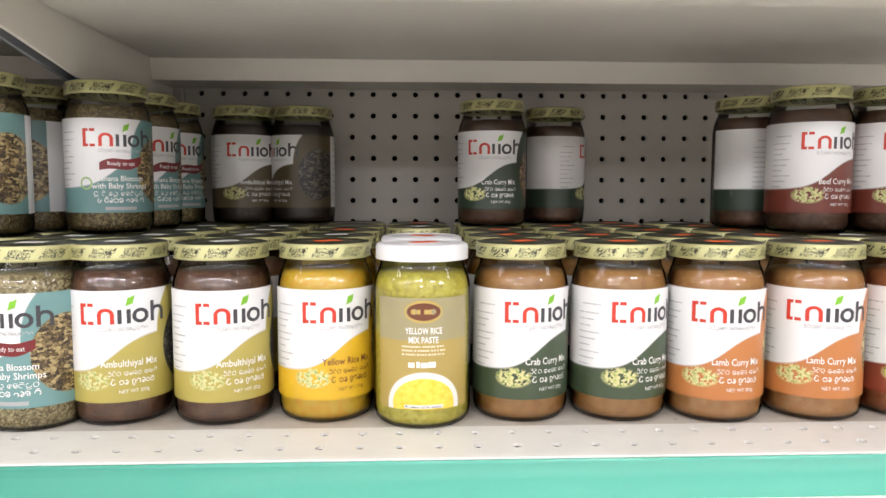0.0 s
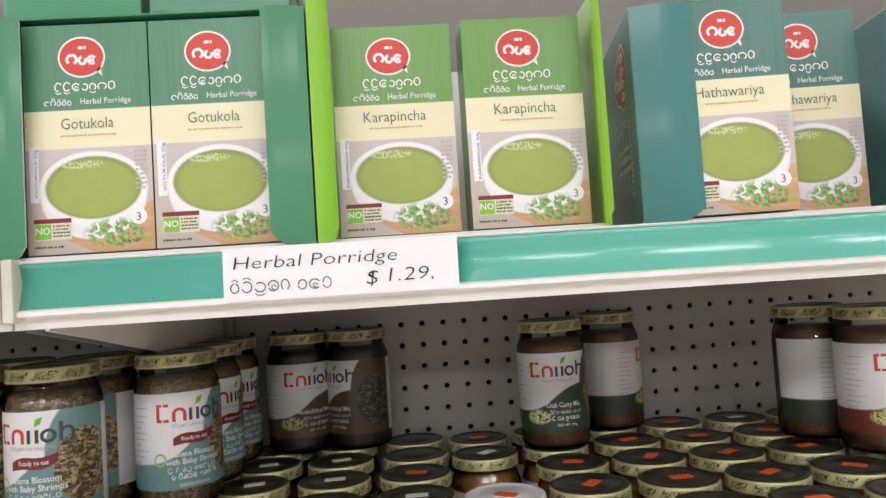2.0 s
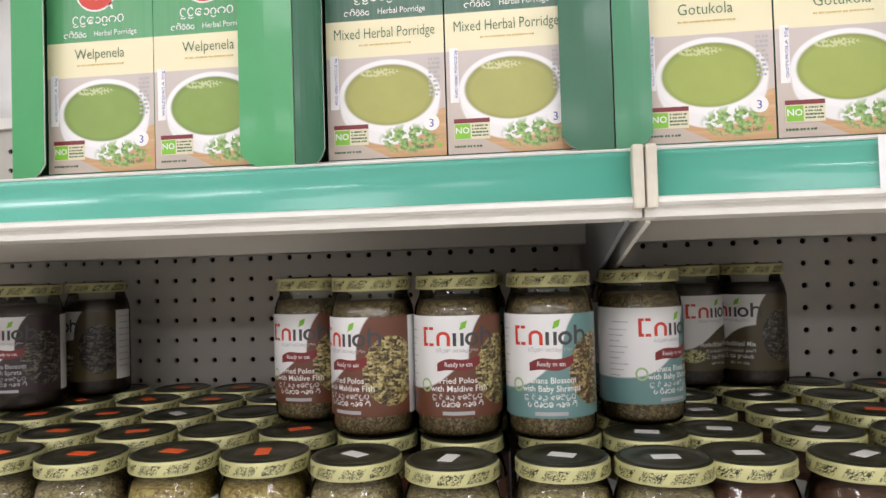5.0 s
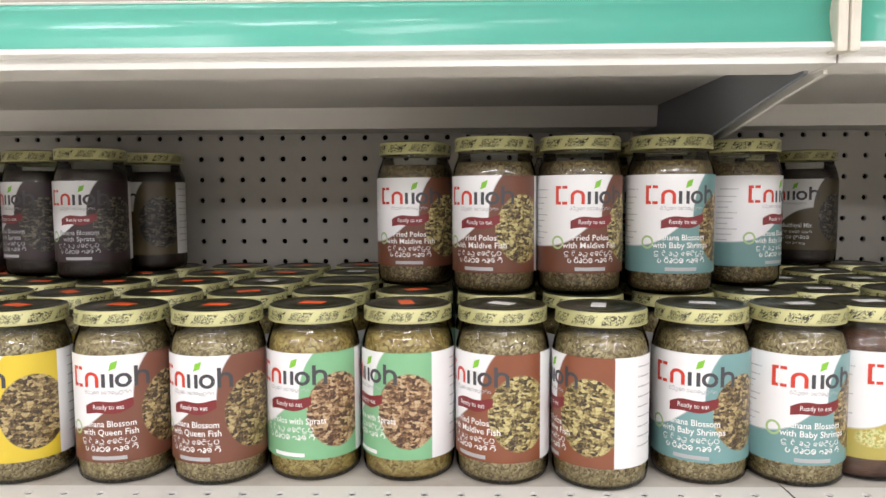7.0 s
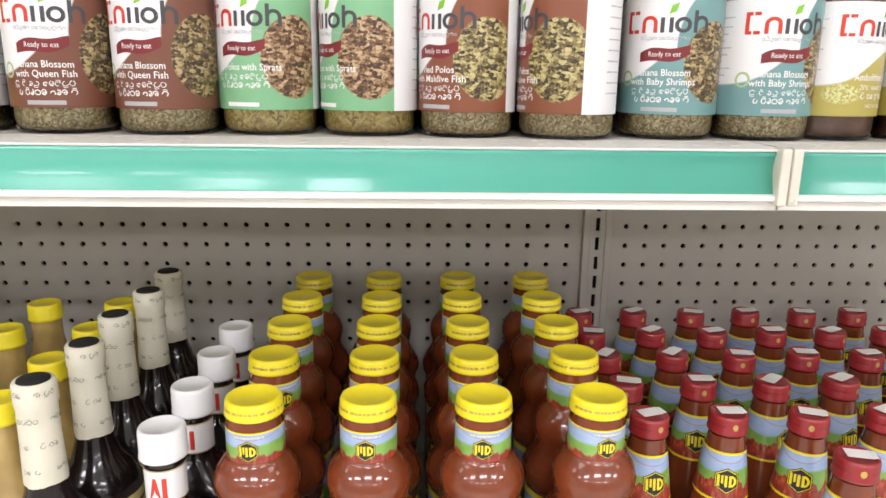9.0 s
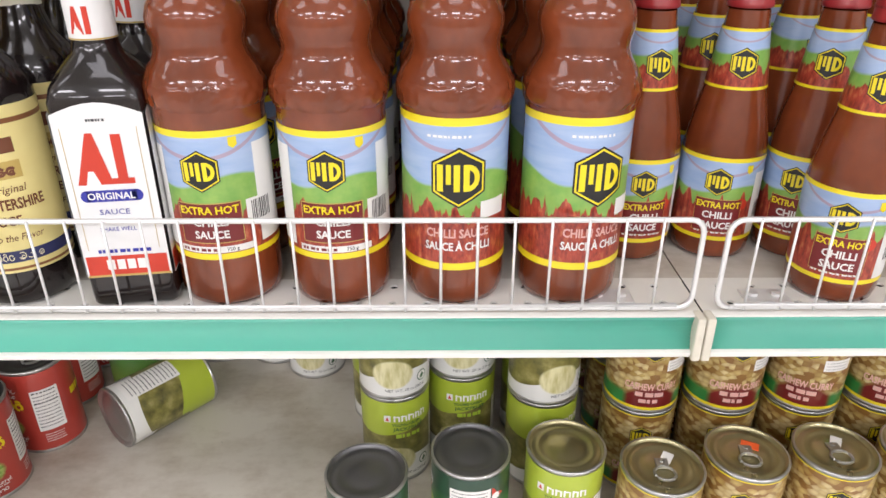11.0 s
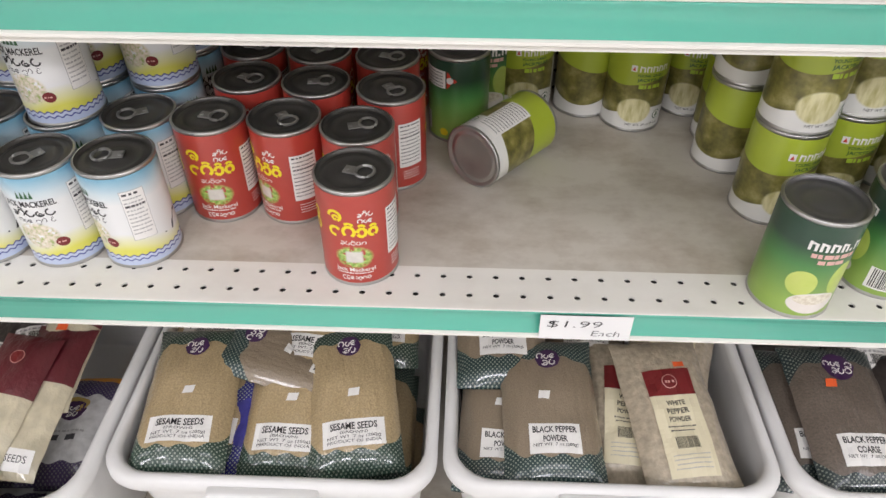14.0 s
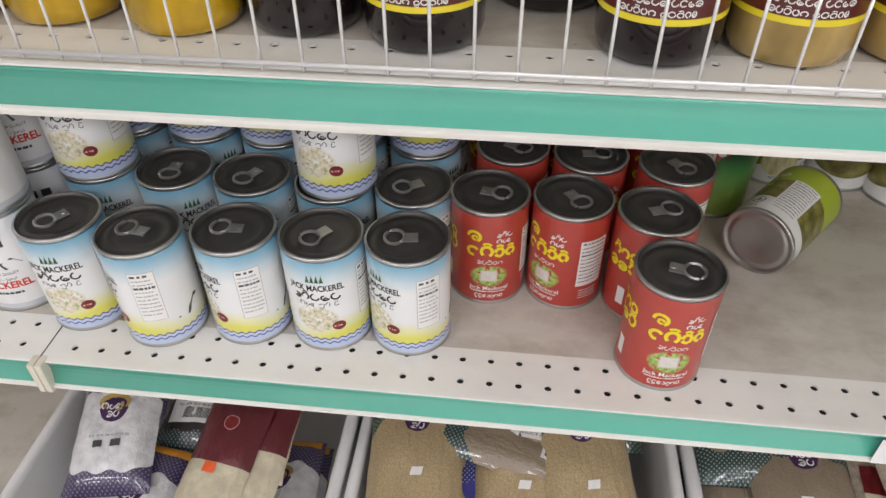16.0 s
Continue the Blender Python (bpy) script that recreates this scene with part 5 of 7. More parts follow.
def big_bottle(bold):
    ob = thing("chilli_sauce_bottle", "large waisted chilli sauce bottle with yellow cap and farm label", "bottle", "large chilli sauce bottles")
    part("bottle", bottle_body(BIG_PROF, CHILLI), ob, "red-brown sauce in clear glass")
    s = Soup()
    s.lathe([(0.0386, 0.1465), (0.0395, 0.1480), (0.0402, 0.1498), (0.0406, 0.1516), (0.0408, 0.1534), (0.0409, 0.1552), (0.0408, 0.1570), (0.0406, 0.1588), (0.0403, 0.1606), (0.0398, 0.1624), (0.0390, 0.1640)], CHILLI, 130)
    me = s.mesh("embossed_ring", True)
    for q in me.vertices:
        k = 1.004 + 0.026 * noise.noise(Vector((q.co.x * 190, q.co.y * 190, q.co.z * 260)))
        q.co.x *= k
        q.co.y *= k
    part("embossed_ring", me, ob, "pebbled glass ring")
    part("cap", cap(0.0212, 0.2540, 0.2675, CAP_YELLOW), ob, "yellow cap")
    p = Print(round_wrap(0.0213))
    p.bars(-0.030, 0.030, 0.2600, 0.0020, "gold", 2, 1, 0.4)
    part("cap_print", p.mesh("cap_print"), ob)
    part("neck_label", sleeve("neck_label", 0.0216, 0.2185, 0.2470, -math.pi, math.pi, farm_label("neck_band", 0.3, 0.2185, 0.2470), 36), ob)
    z0, z1 = (0.031, 0.143) if bold else (0.040, 0.1345)
    part("label", sleeve("label", 0.0383, z0, z1, -1.75, 1.75, farm_label("big_bold" if bold else "big", 0.42, z0, z1), 40), ob)
    p = Print(round_wrap(0.0216))
    hexmark(p, -0.002, 0.2325, 0.0086)
    p.bars(-0.012, 0.012, 0.2425, 0.0014, "cream", 3)
    part("neck_print", p.mesh("neck_print"), ob)
    p = Print(round_wrap(0.0383))
    if bold:
        hexmark(p, 0.002, 0.1015, 0.0220)
        p.rect(0.018, 0.070, 0.040, 0.083, "white", 1)
        p.text("CHILLI SAUCE", 0.002, 0.0570, 0.0066, "pink", 2, 0.03, width=0.046)
        p.text("SAUCE \u00c0 CHILLI", 0.002, 0.0470, 0.0062, "white", 2, 0.03, width=0.048)
        p.bars(-0.02, 0.01, 0.1295, 0.0018, "white", 5)
    else:
        hexmark(p, -0.002, 0.1065, 0.0150)
        p.rect(-0.060, 0.048, -0.031, 0.122, "white", 1)
        p.rect(0.026, 0.064, 0.050, 0.083, "white", 1)
        p.barcode(0.030, 0.066, 0.047, 0.081, 3)
        p.rect(0.036, 0.048, 0.062, 0.122, "white", 0)
        p.rect(-0.0225, 0.0530, 0.0225, 0.0835, "gold", 1)
        p.rect(-0.0218, 0.0537, 0.0218, 0.0828, "maroon", 2)
        p.text("EXTRA HOT", 0, 0.0755, 0.0056, "yellow", 4, 0.03, width=0.0410)
        p.text("CHILLI", 0, 0.0665, 0.0058, "white", 4, 0.03, width=0.024)
        p.text("SAUCE", 0, 0.0570, 0.0058, "white", 4, 0.03, width=0.024)
        p.rect(-0.026, 0.0455, 0.028, 0.0505, "white", 1)
        p.bars(-0.024, 0.002, 0.0468, 0.0022, "maroon", 4, 2)
        p.text("750 g", 0.013, 0.0466, 0.0028, "black", 2)
        p.poly([(0.019, 0.1290), (0.025, 0.1290), (0.025, 0.1235), (0.022, 0.1210), (0.019, 0.1235)], "yellow", 1)
    part("label_print", p.mesh("label_print"), ob)
    return Kind(ob)


BIG = (big_bottle(False), big_bottle(True))
rng = random.Random(8)
for x, k, turn in ((-0.6060, 0, 2), (-0.5212, 0, 2), (-0.4343, 1, 0), (-0.3470, 1, 14)):
    for row in range(5):
        BIG[k].put(pose(x + (0 if row == 0 else rng.uniform(-0.001, 0.001)), 0.0325 + 0.0810 * row - (0.003 if row == 4 else 0), S3, 0, 0, turn if row == 0 else rng.uniform(-30, 40)))

SMALL_PROF = [(0.0, 0.0031), (0.0254, 0.0), (0.0307, 0.0021), (0.0323, 0.0083), (0.0329, 0.0166), (0.0329, 0.0884), (0.0318, 0.0988), (0.0286, 0.1165), (0.0238, 0.1373), (0.0201, 0.156), (0.0186, 0.1643), (0.017, 0.183), (0.0159, 0.1914), (0.0151, 0.1976)]


def taper_label(name, r0, r1, z0, z1, mat):
    me = sleeve(name, r0, z0, z1, -math.pi, math.pi, mat, 32)
    for q in me.vertices:
        if q.co.z > (z0 + z1) / 2:
            q.co.x *= r1 / r0
            q.co.y *= r1 / r0
    return me


def small_bottle():
    ob = thing("hot_sauce_bottle", "small tapered hot chilli sauce bottle with red cap", "bottle", "small chilli sauce bottles")
    part("bottle", bottle_body(SMALL_PROF, CHILLI), ob, "red-brown sauce in clear glass")
    part("cap", cap(0.0165, 0.1990, 0.2165, CAP_RED), ob, "red cap")
    part("neck_label", taper_label("neck_label", 0.0237, 0.0176, 0.1405, 0.1850, farm_label("small_neck", 0.38, 0.1405, 0.1850)), ob)
    part("label", sleeve("label", 0.0331, 0.018, 0.089, -2.4, 2.4, farm_label("small", 0.5, 0.018, 0.089), 40), ob)
    p = Print(lambda u, v, k: round_wrap(0.0237 - 0.137 * (v - 0.1405))(u, v, k))
    hexmark(p, 0.001, 0.1600, 0.0118)
    part("neck_print", p.mesh("neck_print"), ob)
    p = Print(round_wrap(0.0331))
    hexmark(p, -0.003, 0.0690, 0.0118)
    p.rect(-0.0185, 0.0255, 0.0185, 0.0545, "gold", 1)
    p.rect(-0.018, 0.026, 0.018, 0.054, "maroon", 2)
    p.text("EXTRA HOT", 0, 0.0470, 0.0052, "yellow", 4, 0.03, width=0.034)
    p.text("CHILLI", 0, 0.0380, 0.0058, "white", 4, 0.03, width=0.023)
    p.text("SAUCE", 0, 0.0290, 0.0058, "white", 4, 0.03, width=0.023)
    p.bars(-0.016, 0.016, 0.0245, 0.0020, "white", 4, 1)
    p.rect(0.028, 0.022, 0.054, 0.076, "white", 1)
    p.barcode(0.034, 0.036, 0.050, 0.050, 9)
    p.oval(0.0175, 0.050, 0.006, 0.005, "red", 1)
    p.poly([(0.018, 0.083), (0.023, 0.083), (0.023, 0.078), (0.0205, 0.0755), (0.018, 0.078)], "yellow", 1)
    part("label_print", p.mesh("label_print"), ob)
    p = Print(round_wrap(0.0166))
    p.oval(0.004, 0.2085, 0.0024, 0.0030, "gold", 1, 12)
    p.bars(-0.030, -0.004, 0.2075, 0.0016, "maroon", 3)
    p.bars(0.010, 0.032, 0.2075, 0.0016, "maroon", 4)
    part("cap_print", p.mesh("cap_print"), ob)
    s = Soup()
    s.box(-0.0100, 0.0095, -0.0065, 0.0065, 0.2163, 0.2167, INK["white"])
    s.box(0.0090, 0.0125, -0.0060, 0.0050, 0.2166, 0.2171, INK["white"])
    part("price_sticker", s.mesh("price_sticker"), ob, "white paper price sticker").matrix_basis = pose(0.001, 0.002, 0, 0, 0, 14)
    return Kind(ob)


SMALL = small_bottle()
SMALL.put(pose(-0.141, 0.027, S3, 0, 0, -28))
for c in range(7):
    for row in range(5):
        if c > 4 and row < 1:
            continue
        x = (-0.283, -0.211, -0.140, -0.068, 0.001, 0.070, 0.139)[c]
        SMALL.put(pose(x + rng.uniform(-0.0015, 0.0015), 0.0985 + 0.0680 * row + (0.003 if c % 2 else 0), S3, 0, 0, (3, -16, -35, 10, -20, 0, 12)[c] if row == 0 else rng.uniform(-40, 40)))


def steak_bottle():
    ob = thing("steak_sauce_bottle", "square dark steak sauce bottle, white label and white cap", "bottle", "steak sauce bottles")
    bm = bmesh.new()
    rings = ((0.026, 0.0, 0.004), (0.0300, 0.004, 0.006), (0.0305, 0.012, 0.006), (0.0305, 0.152, 0.006), (0.0290, 0.161, 0.010), (0.0235, 0.171, 0.014), (0.0165, 0.180, 0.0155), (0.0145, 0.188, 0.0144), (0.0140, 0.215, 0.0139), (0.0125, 0.222, 0.0124))
    loops = []
    for hw, z, cr in rings:
        pts = []
        for sx, sy, a0 in ((1, -1, -90), (1, 1, 0), (-1, 1, 90), (-1, -1, 180)):
            for q in (0, 30, 60, 90):
                pts.append(bm.verts.new((sx * (hw - cr) + cr * math.cos(radians(a0 + q)), sy * (hw - cr) + cr * math.sin(radians(a0 + q)), z)))
        loops.append(pts)
    for a, b in zip(loops, loops[1:]):
        for i in range(16):
            bm.faces.new((a[i], a[(i + 1) % 16], b[(i + 1) % 16], b[i]))
    bm.faces.new(list(reversed(loops[0])))
    me = bpy.data.meshes.new("bottle")
    bm.to_mesh(me)
    bm.free()
    me.materials.append(BLACK_SAUCE)
    part("bottle", sharp(me, 50), ob, "black sauce in clear glass")
    part("cap", cap(0.0172, 0.2215, 0.246, WHITE_PLASTIC), ob, "white plastic cap")
    s = Soup()
    v, f = [], []
    for i in range(9):
        x = -0.029 + 0.058 * i / 8
        v += [(x, 0, 0.026), (x, 0, 0.1455 + 0.0075 * math.cos(x * 55))]
    f = [(2 * i, 2 * i + 2, 2 * i + 3, 2 * i + 1) for i in range(8)]
    s.add(v, f, LABEL_WHITE)
    me = s.mesh("label")
    for k in range(4):
        o = part("label", me, ob, "white paper label")
        o.matrix_basis = pose(0, 0, 0, 0, 0, 90 * k) @ pose(0, -0.0308, 0)
    part("neck_label", sleeve("neck_label", 0.0150, 0.189, 0.216, -1.7, 1.7, LABEL_WHITE, 20), ob)
    p = Print(lambda u, v, k: flat_wrap(-0.0309)(u, 0.026 + (v - 0.026) * 1.20, k), 0.02)
    p.poly([(-0.0205, 0.0850), (0.0025, 0.0850), (-0.0050, 0.1150), (-0.0095, 0.1150)], "red", 1)
    p.poly([(-0.0150, 0.0850), (-0.0055, 0.0850), (-0.0090, 0.0930), (-0.0125, 0.0930)], "white", 2)
    p.rect(0.0060, 0.0855, 0.0125, 0.1140, "red", 1)
    p.rect(0.0020, 0.0850, 0.0165, 0.0885, "red", 2)
    p.rect(-0.0170, 0.0745, 0.0160, 0.0815, "blue", 1)
    for e in (-0.0170, 0.0160):
        p.oval(e, 0.0780, 0.0040, 0.0035, "blue", 1, 14)
    p.text("ORIGINAL", -0.001, 0.0760, 0.0042, "white", 2, 0.02, width=0.031)
    p.text("SAUCE", -0.001, 0.0665, 0.0034, "blue", 1, 0.0, width=0.020)
    p.text("SHAKE WELL", -0.001, 0.0560, 0.0026, "blue", 1, 0.0, width=0.024)
    p.bars(-0.018, 0.018, 0.0420, 0.0022, "blue", 4)
    p.rect(-0.0275, 0.0275, 0.0275, 0.0400, "red", 1)
    for e in (-0.014, -0.007, 0.0, 0.007):
        p.rect(e, 0.031, e + 0.0055, 0.0375, "white", 2)
    p.rect(-0.0285, 0.0262, 0.0285, 0.0276, "gold", 1)
    for e in (-0.0245, 0.0235):
        p.rect(e, 0.044, e + 0.0004, 0.118, "gold", 1)
    p.bars(-0.007, 0.007, 0.1215, 0.0014, "grey", 8)
    part("label_print", p.mesh("label_print"), ob)
    p = Print(lambda u, v, k: (0.0309 + k, u, 0.026 + (v - 0.026) * 1.20), 0.02)
    for i in range(14):
        p.bars(-0.018, 0.018, 0.112 - 0.005 * i, 0.0009, "pale", 60 + i)
    p.rect(-0.028, 0.0275, 0.028, 0.040, "red", 1)
    part("side_print", p.mesh("side_print"), ob)
    p = Print(lambda u, v, k: round_wrap(0.0150)(u, v + 0.006, k))
    p.poly([(-0.0100, 0.187), (-0.0010, 0.187), (-0.0040, 0.204), (-0.0065, 0.204)], "red", 1)
    p.poly([(-0.0072, 0.187), (-0.0040, 0.187), (-0.0055, 0.195)], "white", 2)
    p.rect(0.000, 0.187, 0.0035, 0.204, "red", 1)
    for v in (0.1832, 0.2090):
        p.rect(-0.0253, v, 0.0253, v + 0.0010, "gold", 1)
    part("neck_print", p.mesh("neck_print"), ob)
    return Kind(ob)


STEAK = steak_bottle()
for i, y in enumerate((0.032, 0.103, 0.174, 0.245)):
    STEAK.put(pose(-0.6735 + 0.001 * i, y - 0.004, S3, 0, 0, 8 if i == 0 else -4 + 3 * i))


def worcester_bottle():
    ob = thing("worcestershire_bottle", "dark worcestershire sauce bottle, yellow label, paper-wrapped neck", "bottle", "worcestershire sauce bottles")
    pr = [(0, 0.003), (0.028, 0), (0.0335, 0.003), (0.0345, 0.010), (0.0345, 0.152), (0.0330, 0.160), (0.0270, 0.171), (0.0200, 0.180), (0.0155, 0.196), (0.0140, 0.205)]
    part("bottle", bottle_body(pr, BLACK_SAUCE), ob, "black sauce in dark glass")
    s = Soup()
    s.lathe([(0.0148, 0.200), (0.0150, 0.203), (0.0142, 0.240), (0.0140, 0.262), (0.0150, 0.264), (0.0150, 0.279), (0.0138, 0.281), (0, 0.281)], NECK_PAPER, 24)
    me = s.mesh("neck_wrap", True)
    for q in me.vertices:
        k = 1 + 0.05 * noise.noise(q.co * 120)
        q.co.x *= k
        q.co.y *= k
    part("neck_wrap", me, ob, "crinkled cream paper wrap")
    p = Print(round_wrap(0.0158))
    for i, v in enumerate((0.273, 0.253, 0.233, 0.213)):
        for e in range(4):
            p.glyphs(-0.046 + 0.024 * e + 0.009 * (i % 2), -0.030 + 0.024 * e + 0.009 * (i % 2), v, 0.0036, "black", 5 * i + e, weight=0.10)
    part("wrap_print", p.mesh("wrap_print"), ob)
    s = Soup()
    s.lathe([(0.0118, 0.2806), (0.0112, 0.2822), (0, 0.2824)], SHADE_CAP_BLACK, 20)
    part("cap", s.mesh("cap", True), ob, "dark cap top")
    n = Net("worcester_label", 0.4, 0, 0.1)
    u, v = n.uv()
    col = n.mix(n.noise(40, where="UV"), (0.78, 0.68, 0.30), (0.72, 0.60, 0.24))
    col = n.mix(n.rect(-1, 0.136, 1, 0.1395), col, (0.20, 0.07, 0.02))
    col = n.mix(n.rect(-1, 0.036, 1, 0.045), col, (0.02, 0.025, 0.10))
    col = n.mix(n.rect(-1, 0.030, 1, 0.032), col, (0.20, 0.07, 0.02))
    part("label", sleeve("label", 0.0348, 0.028, 0.148, -1.8, 1.8, n.done(col), 36), ob)
    p = Print(lambda u, v, k: round_wrap(0.0348)(u, 0.040 + (v - 0.040) * 1.25, k))
    p.bars(-0.026, 0.028, 0.1010, 0.0085, "brown", 3, 1, 0.08)
    p.rect(-0.020, 0.0865, 0.022, 0.0965, "gold", 1)
    p.glyphs(-0.017, 0.018, 0.0888, 0.0056, "brown", 7, 2, weight=0.3)
    p.text("The Original", 0.002, 0.0785, 0.0046, "brown", 1, 0.0, width=0.038, slant=0.25)
    p.text("WORCESTERSHIRE", 0.002, 0.0690, 0.0062, "brown", 1, 0.03, width=0.060)
    p.text("SAUCE", 0.002, 0.0595, 0.0056, "brown", 1, 0.02, width=0.024)
    p.text("Unwrap the Flavor", 0.002, 0.0500, 0.0044, "brown", 1, 0.0, width=0.046, slant=0.25)
    p.glyphs(-0.018, 0.022, 0.0385, 0.0046, "cream", 9, 1, weight=0.14)
    part("label_print", p.mesh("label_print"), ob)
    return Kind(ob)


WORC = worcester_bottle()
for i, y in enumerate((0.031, 0.103, 0.175, 0.248, 0.321)):
    WORC.put(pose(-0.7630 + (0.004 if i % 2 else 0), y, S3, 0, 0, 18 if i == 0 else 5 * i))


def cordial_label(name, z0, z1, fruit):
    n = Net("label_" + name, 0.33, 0, 0.25)
    u, v = n.uv()
    col = n.mix(n.noise(50, 3, where="UV"), (0.30, 0.42, 0.10), (0.72, 0.70, 0.62))
    cc, dd = n.cells(95, "UV")
    sep = n.t.nodes.new("ShaderNodeSeparateColor")
    n.t.links.new(cc, sep.inputs[0])
    col = n.mix(n.rect(-0.026, z0 + 0.020, 0.03, z1 - 0.03), col, n.ramp(sep.outputs[0], (0.2, fruit[0]), (0.5, fruit[1]), (0.8, fruit[2])))
    col = n.mix(n.rect(-1, z0 + 0.003, 1, z0 + 0.016), col, (0.10, 0.012, 0.012))
    col = n.mix(n.below(v, z0 + 0.004), col, (0.86, 0.72, 0.03))
    col = n.mix(n.below(z1 - 0.006, v), col, (0.86, 0.72, 0.03))
    return n.done(col)


RED_FRUIT = ((0.32, 0.02, 0.02), (0.50, 0.05, 0.04), (0.55, 0.60, 0.22))
BROWN_FRUIT = ((0.30, 0.12, 0.05), (0.45, 0.22, 0.08), (0.30, 0.42, 0.10))


def cordial(name, c, words, label, fruit, r=0.0395):
    ob = thing("cordial_bottle", label, "bottle", "cordial bottles")
    pr = [(0, 0.003), (r * 0.78, 0), (r * 0.94, 0.003), (r, 0.012), (r, 0.135), (r * 0.96, 0.150), (r * 0.72, 0.176), (r * 0.45, 0.200), (0.0155, 0.215), (0.0150, 0.238)]
    part("bottle", bottle_body(pr, sauce(name + "_cordial", c)), ob)
    part("cap", cap(0.0170, 0.2345, 0.2530, CAP_YELLOW), ob, "yellow cap")
    part("label", sleeve("label", r + 0.0003, 0.029, 0.124, -1.9, 1.9, cordial_label(name, 0.029, 0.124, fruit), 40), ob)
    p = Print(round_wrap(r + 0.0003))
    hexmark(p, 0, 0.102, 0.0105)
    p.glyphs(-0.024, 0.024, 0.0408, 0.0040, "white", 4, 2)
    p.glyphs(-0.026, 0.022, 0.0345, 0.0040, "white", 6, 2)
    p.rect(-0.024, 0.0470, 0.024, 0.0550, "white", 1)
    p.bars(-0.021, 0.021, 0.0490, 0.0040, "red", 7, 2, 0.2)
    p.bars(-0.034, -0.026, 0.100, 0.0020, "pale", 8)
    if words:
        p.text(words, 0, 0.0600, 0.0030, "maroon", 2, 0.02, width=0.040)
    part("label_print", p.mesh("label_print"), ob)
    return Kind(ob)


AMBER = cordial("amber", (0.50, 0.31, 0.012), "", "amber cordial bottle with yellow cap behind the wire fence", RED_FRUIT)
DARK = cordial("dark", (0.012, 0.006, 0.008), "", "near-black fruit cordial bottle with red fruit label", RED_FRUIT)
TAN = cordial("tan", (0.42, 0.29, 0.10), "", "pale brown fruit cordial bottle with brown fruit label", BROWN_FRUIT)
for kind, x, y in ((AMBER, -1.465, 0.065), (AMBER, -1.382, 0.071), (AMBER, -1.290, 0.062), (DARK, -1.207, 0.070), (DARK, -1.122, 0.053), (DARK, -1.040, 0.130), (DARK, -0.973, 0.049), (TAN, -0.890, 0.057), (TAN, -0.808, 0.060), (AMBER, -1.55, 0.06)):
    for row in range(4):
        if y + 0.0795 * row < 0.38:
            kind.put(pose(x + (0 if row == 0 else rng.uniform(-0.0015, 0.0015)), y + 0.0795 * row, S3, 0, 0, rng.uniform(-14, 14)))

# ---- cans ----
S4 = SHELF_Z[3]
CAN_R, CAN_H = 0.0365, 0.110


def can_shell(lid, r, h, ring=True, body=TIN):
    """Tin body with rims, recessed lid with pressed rings, and a pull tab."""
    s = Soup()
    s.lathe([(0, 0.0030), (r * 0.36, 0.0030), (r * 0.40, 0.0022), (r * 0.66, 0.0022), (r * 0.70, 0.0014), (r * 0.78, 0.0014), (r * 0.82, 0.0024), (r - 0.004, 0.0024), (r - 0.0026, 0.0), (r - 0.0004, 0.0), (r + 0.0006, 0.0010), (r + 0.0002, 0.0030), (r - 0.0006, 0.0045), (r - 0.0006, h - 0.0045), (r + 0.0002, h - 0.0030), (r + 0.0006, h - 0.0010), (r - 0.0004, h), (r - 0.0018, h)], body, 40)
    shell = s.mesh("tin", True)
    s = Soup()
    s.lathe([(r - 0.0018, h), (r - 0.0030, h - 0.0036), (r - 0.0055, h - 0.0036), (r - 0.0070, h - 0.0028), (r - 0.0120, h - 0.0028), (r - 0.0130, h - 0.0036), (r * 0.42, h - 0.0036), (r * 0.38, h - 0.0030), (0, h - 0.0030)], lid, 40)
    top = s.mesh("lid", True)
    tab = None
    if ring:
        s = Soup()
        pts = [(0.0095 * math.cos(2 * math.pi * i / 16), 0.0085 * math.sin(2 * math.pi * i / 16) - 0.011, h - 0.0004) for i in range(17)]
        s.tube(pts, 0.0015, TIN, 6)
        s.box(-0.0058, 0.0058, -0.004, 0.009, h - 0.0022, h - 0.0008, TIN, 0.0005)
        s.lathe([(0.0026, -0.0012), (0.0024, 0.0004), (0, 0.0006)], TIN, 12, (0, 0.006, h - 0.0006))
        tab = s.mesh("pull_tab")
    return shell, top, tab


def can(name, label, group, mat, prnt, lid=TIN_DARK, r=CAN_R, h=CAN_H, ring=True, tab_turn=20):
    ob = thing(name, label, "can", group)
    shell, top, tab = can_shell(lid, r, h, ring)
    part("tin", shell, ob, "bare tin rims")
    part("lid", top, ob, "recessed tin lid")
    if tab:
        part("pull_tab", tab, ob, "tin pull tab").matrix_basis = pose(0, 0, 0, 0, 0, tab_turn)
    part("label", sleeve("label", r, 0.0042, h - 0.0042, -math.pi, math.pi, mat, 44), ob)
    if prnt:
        part("label_print", prnt, ob)
    return Kind(ob)


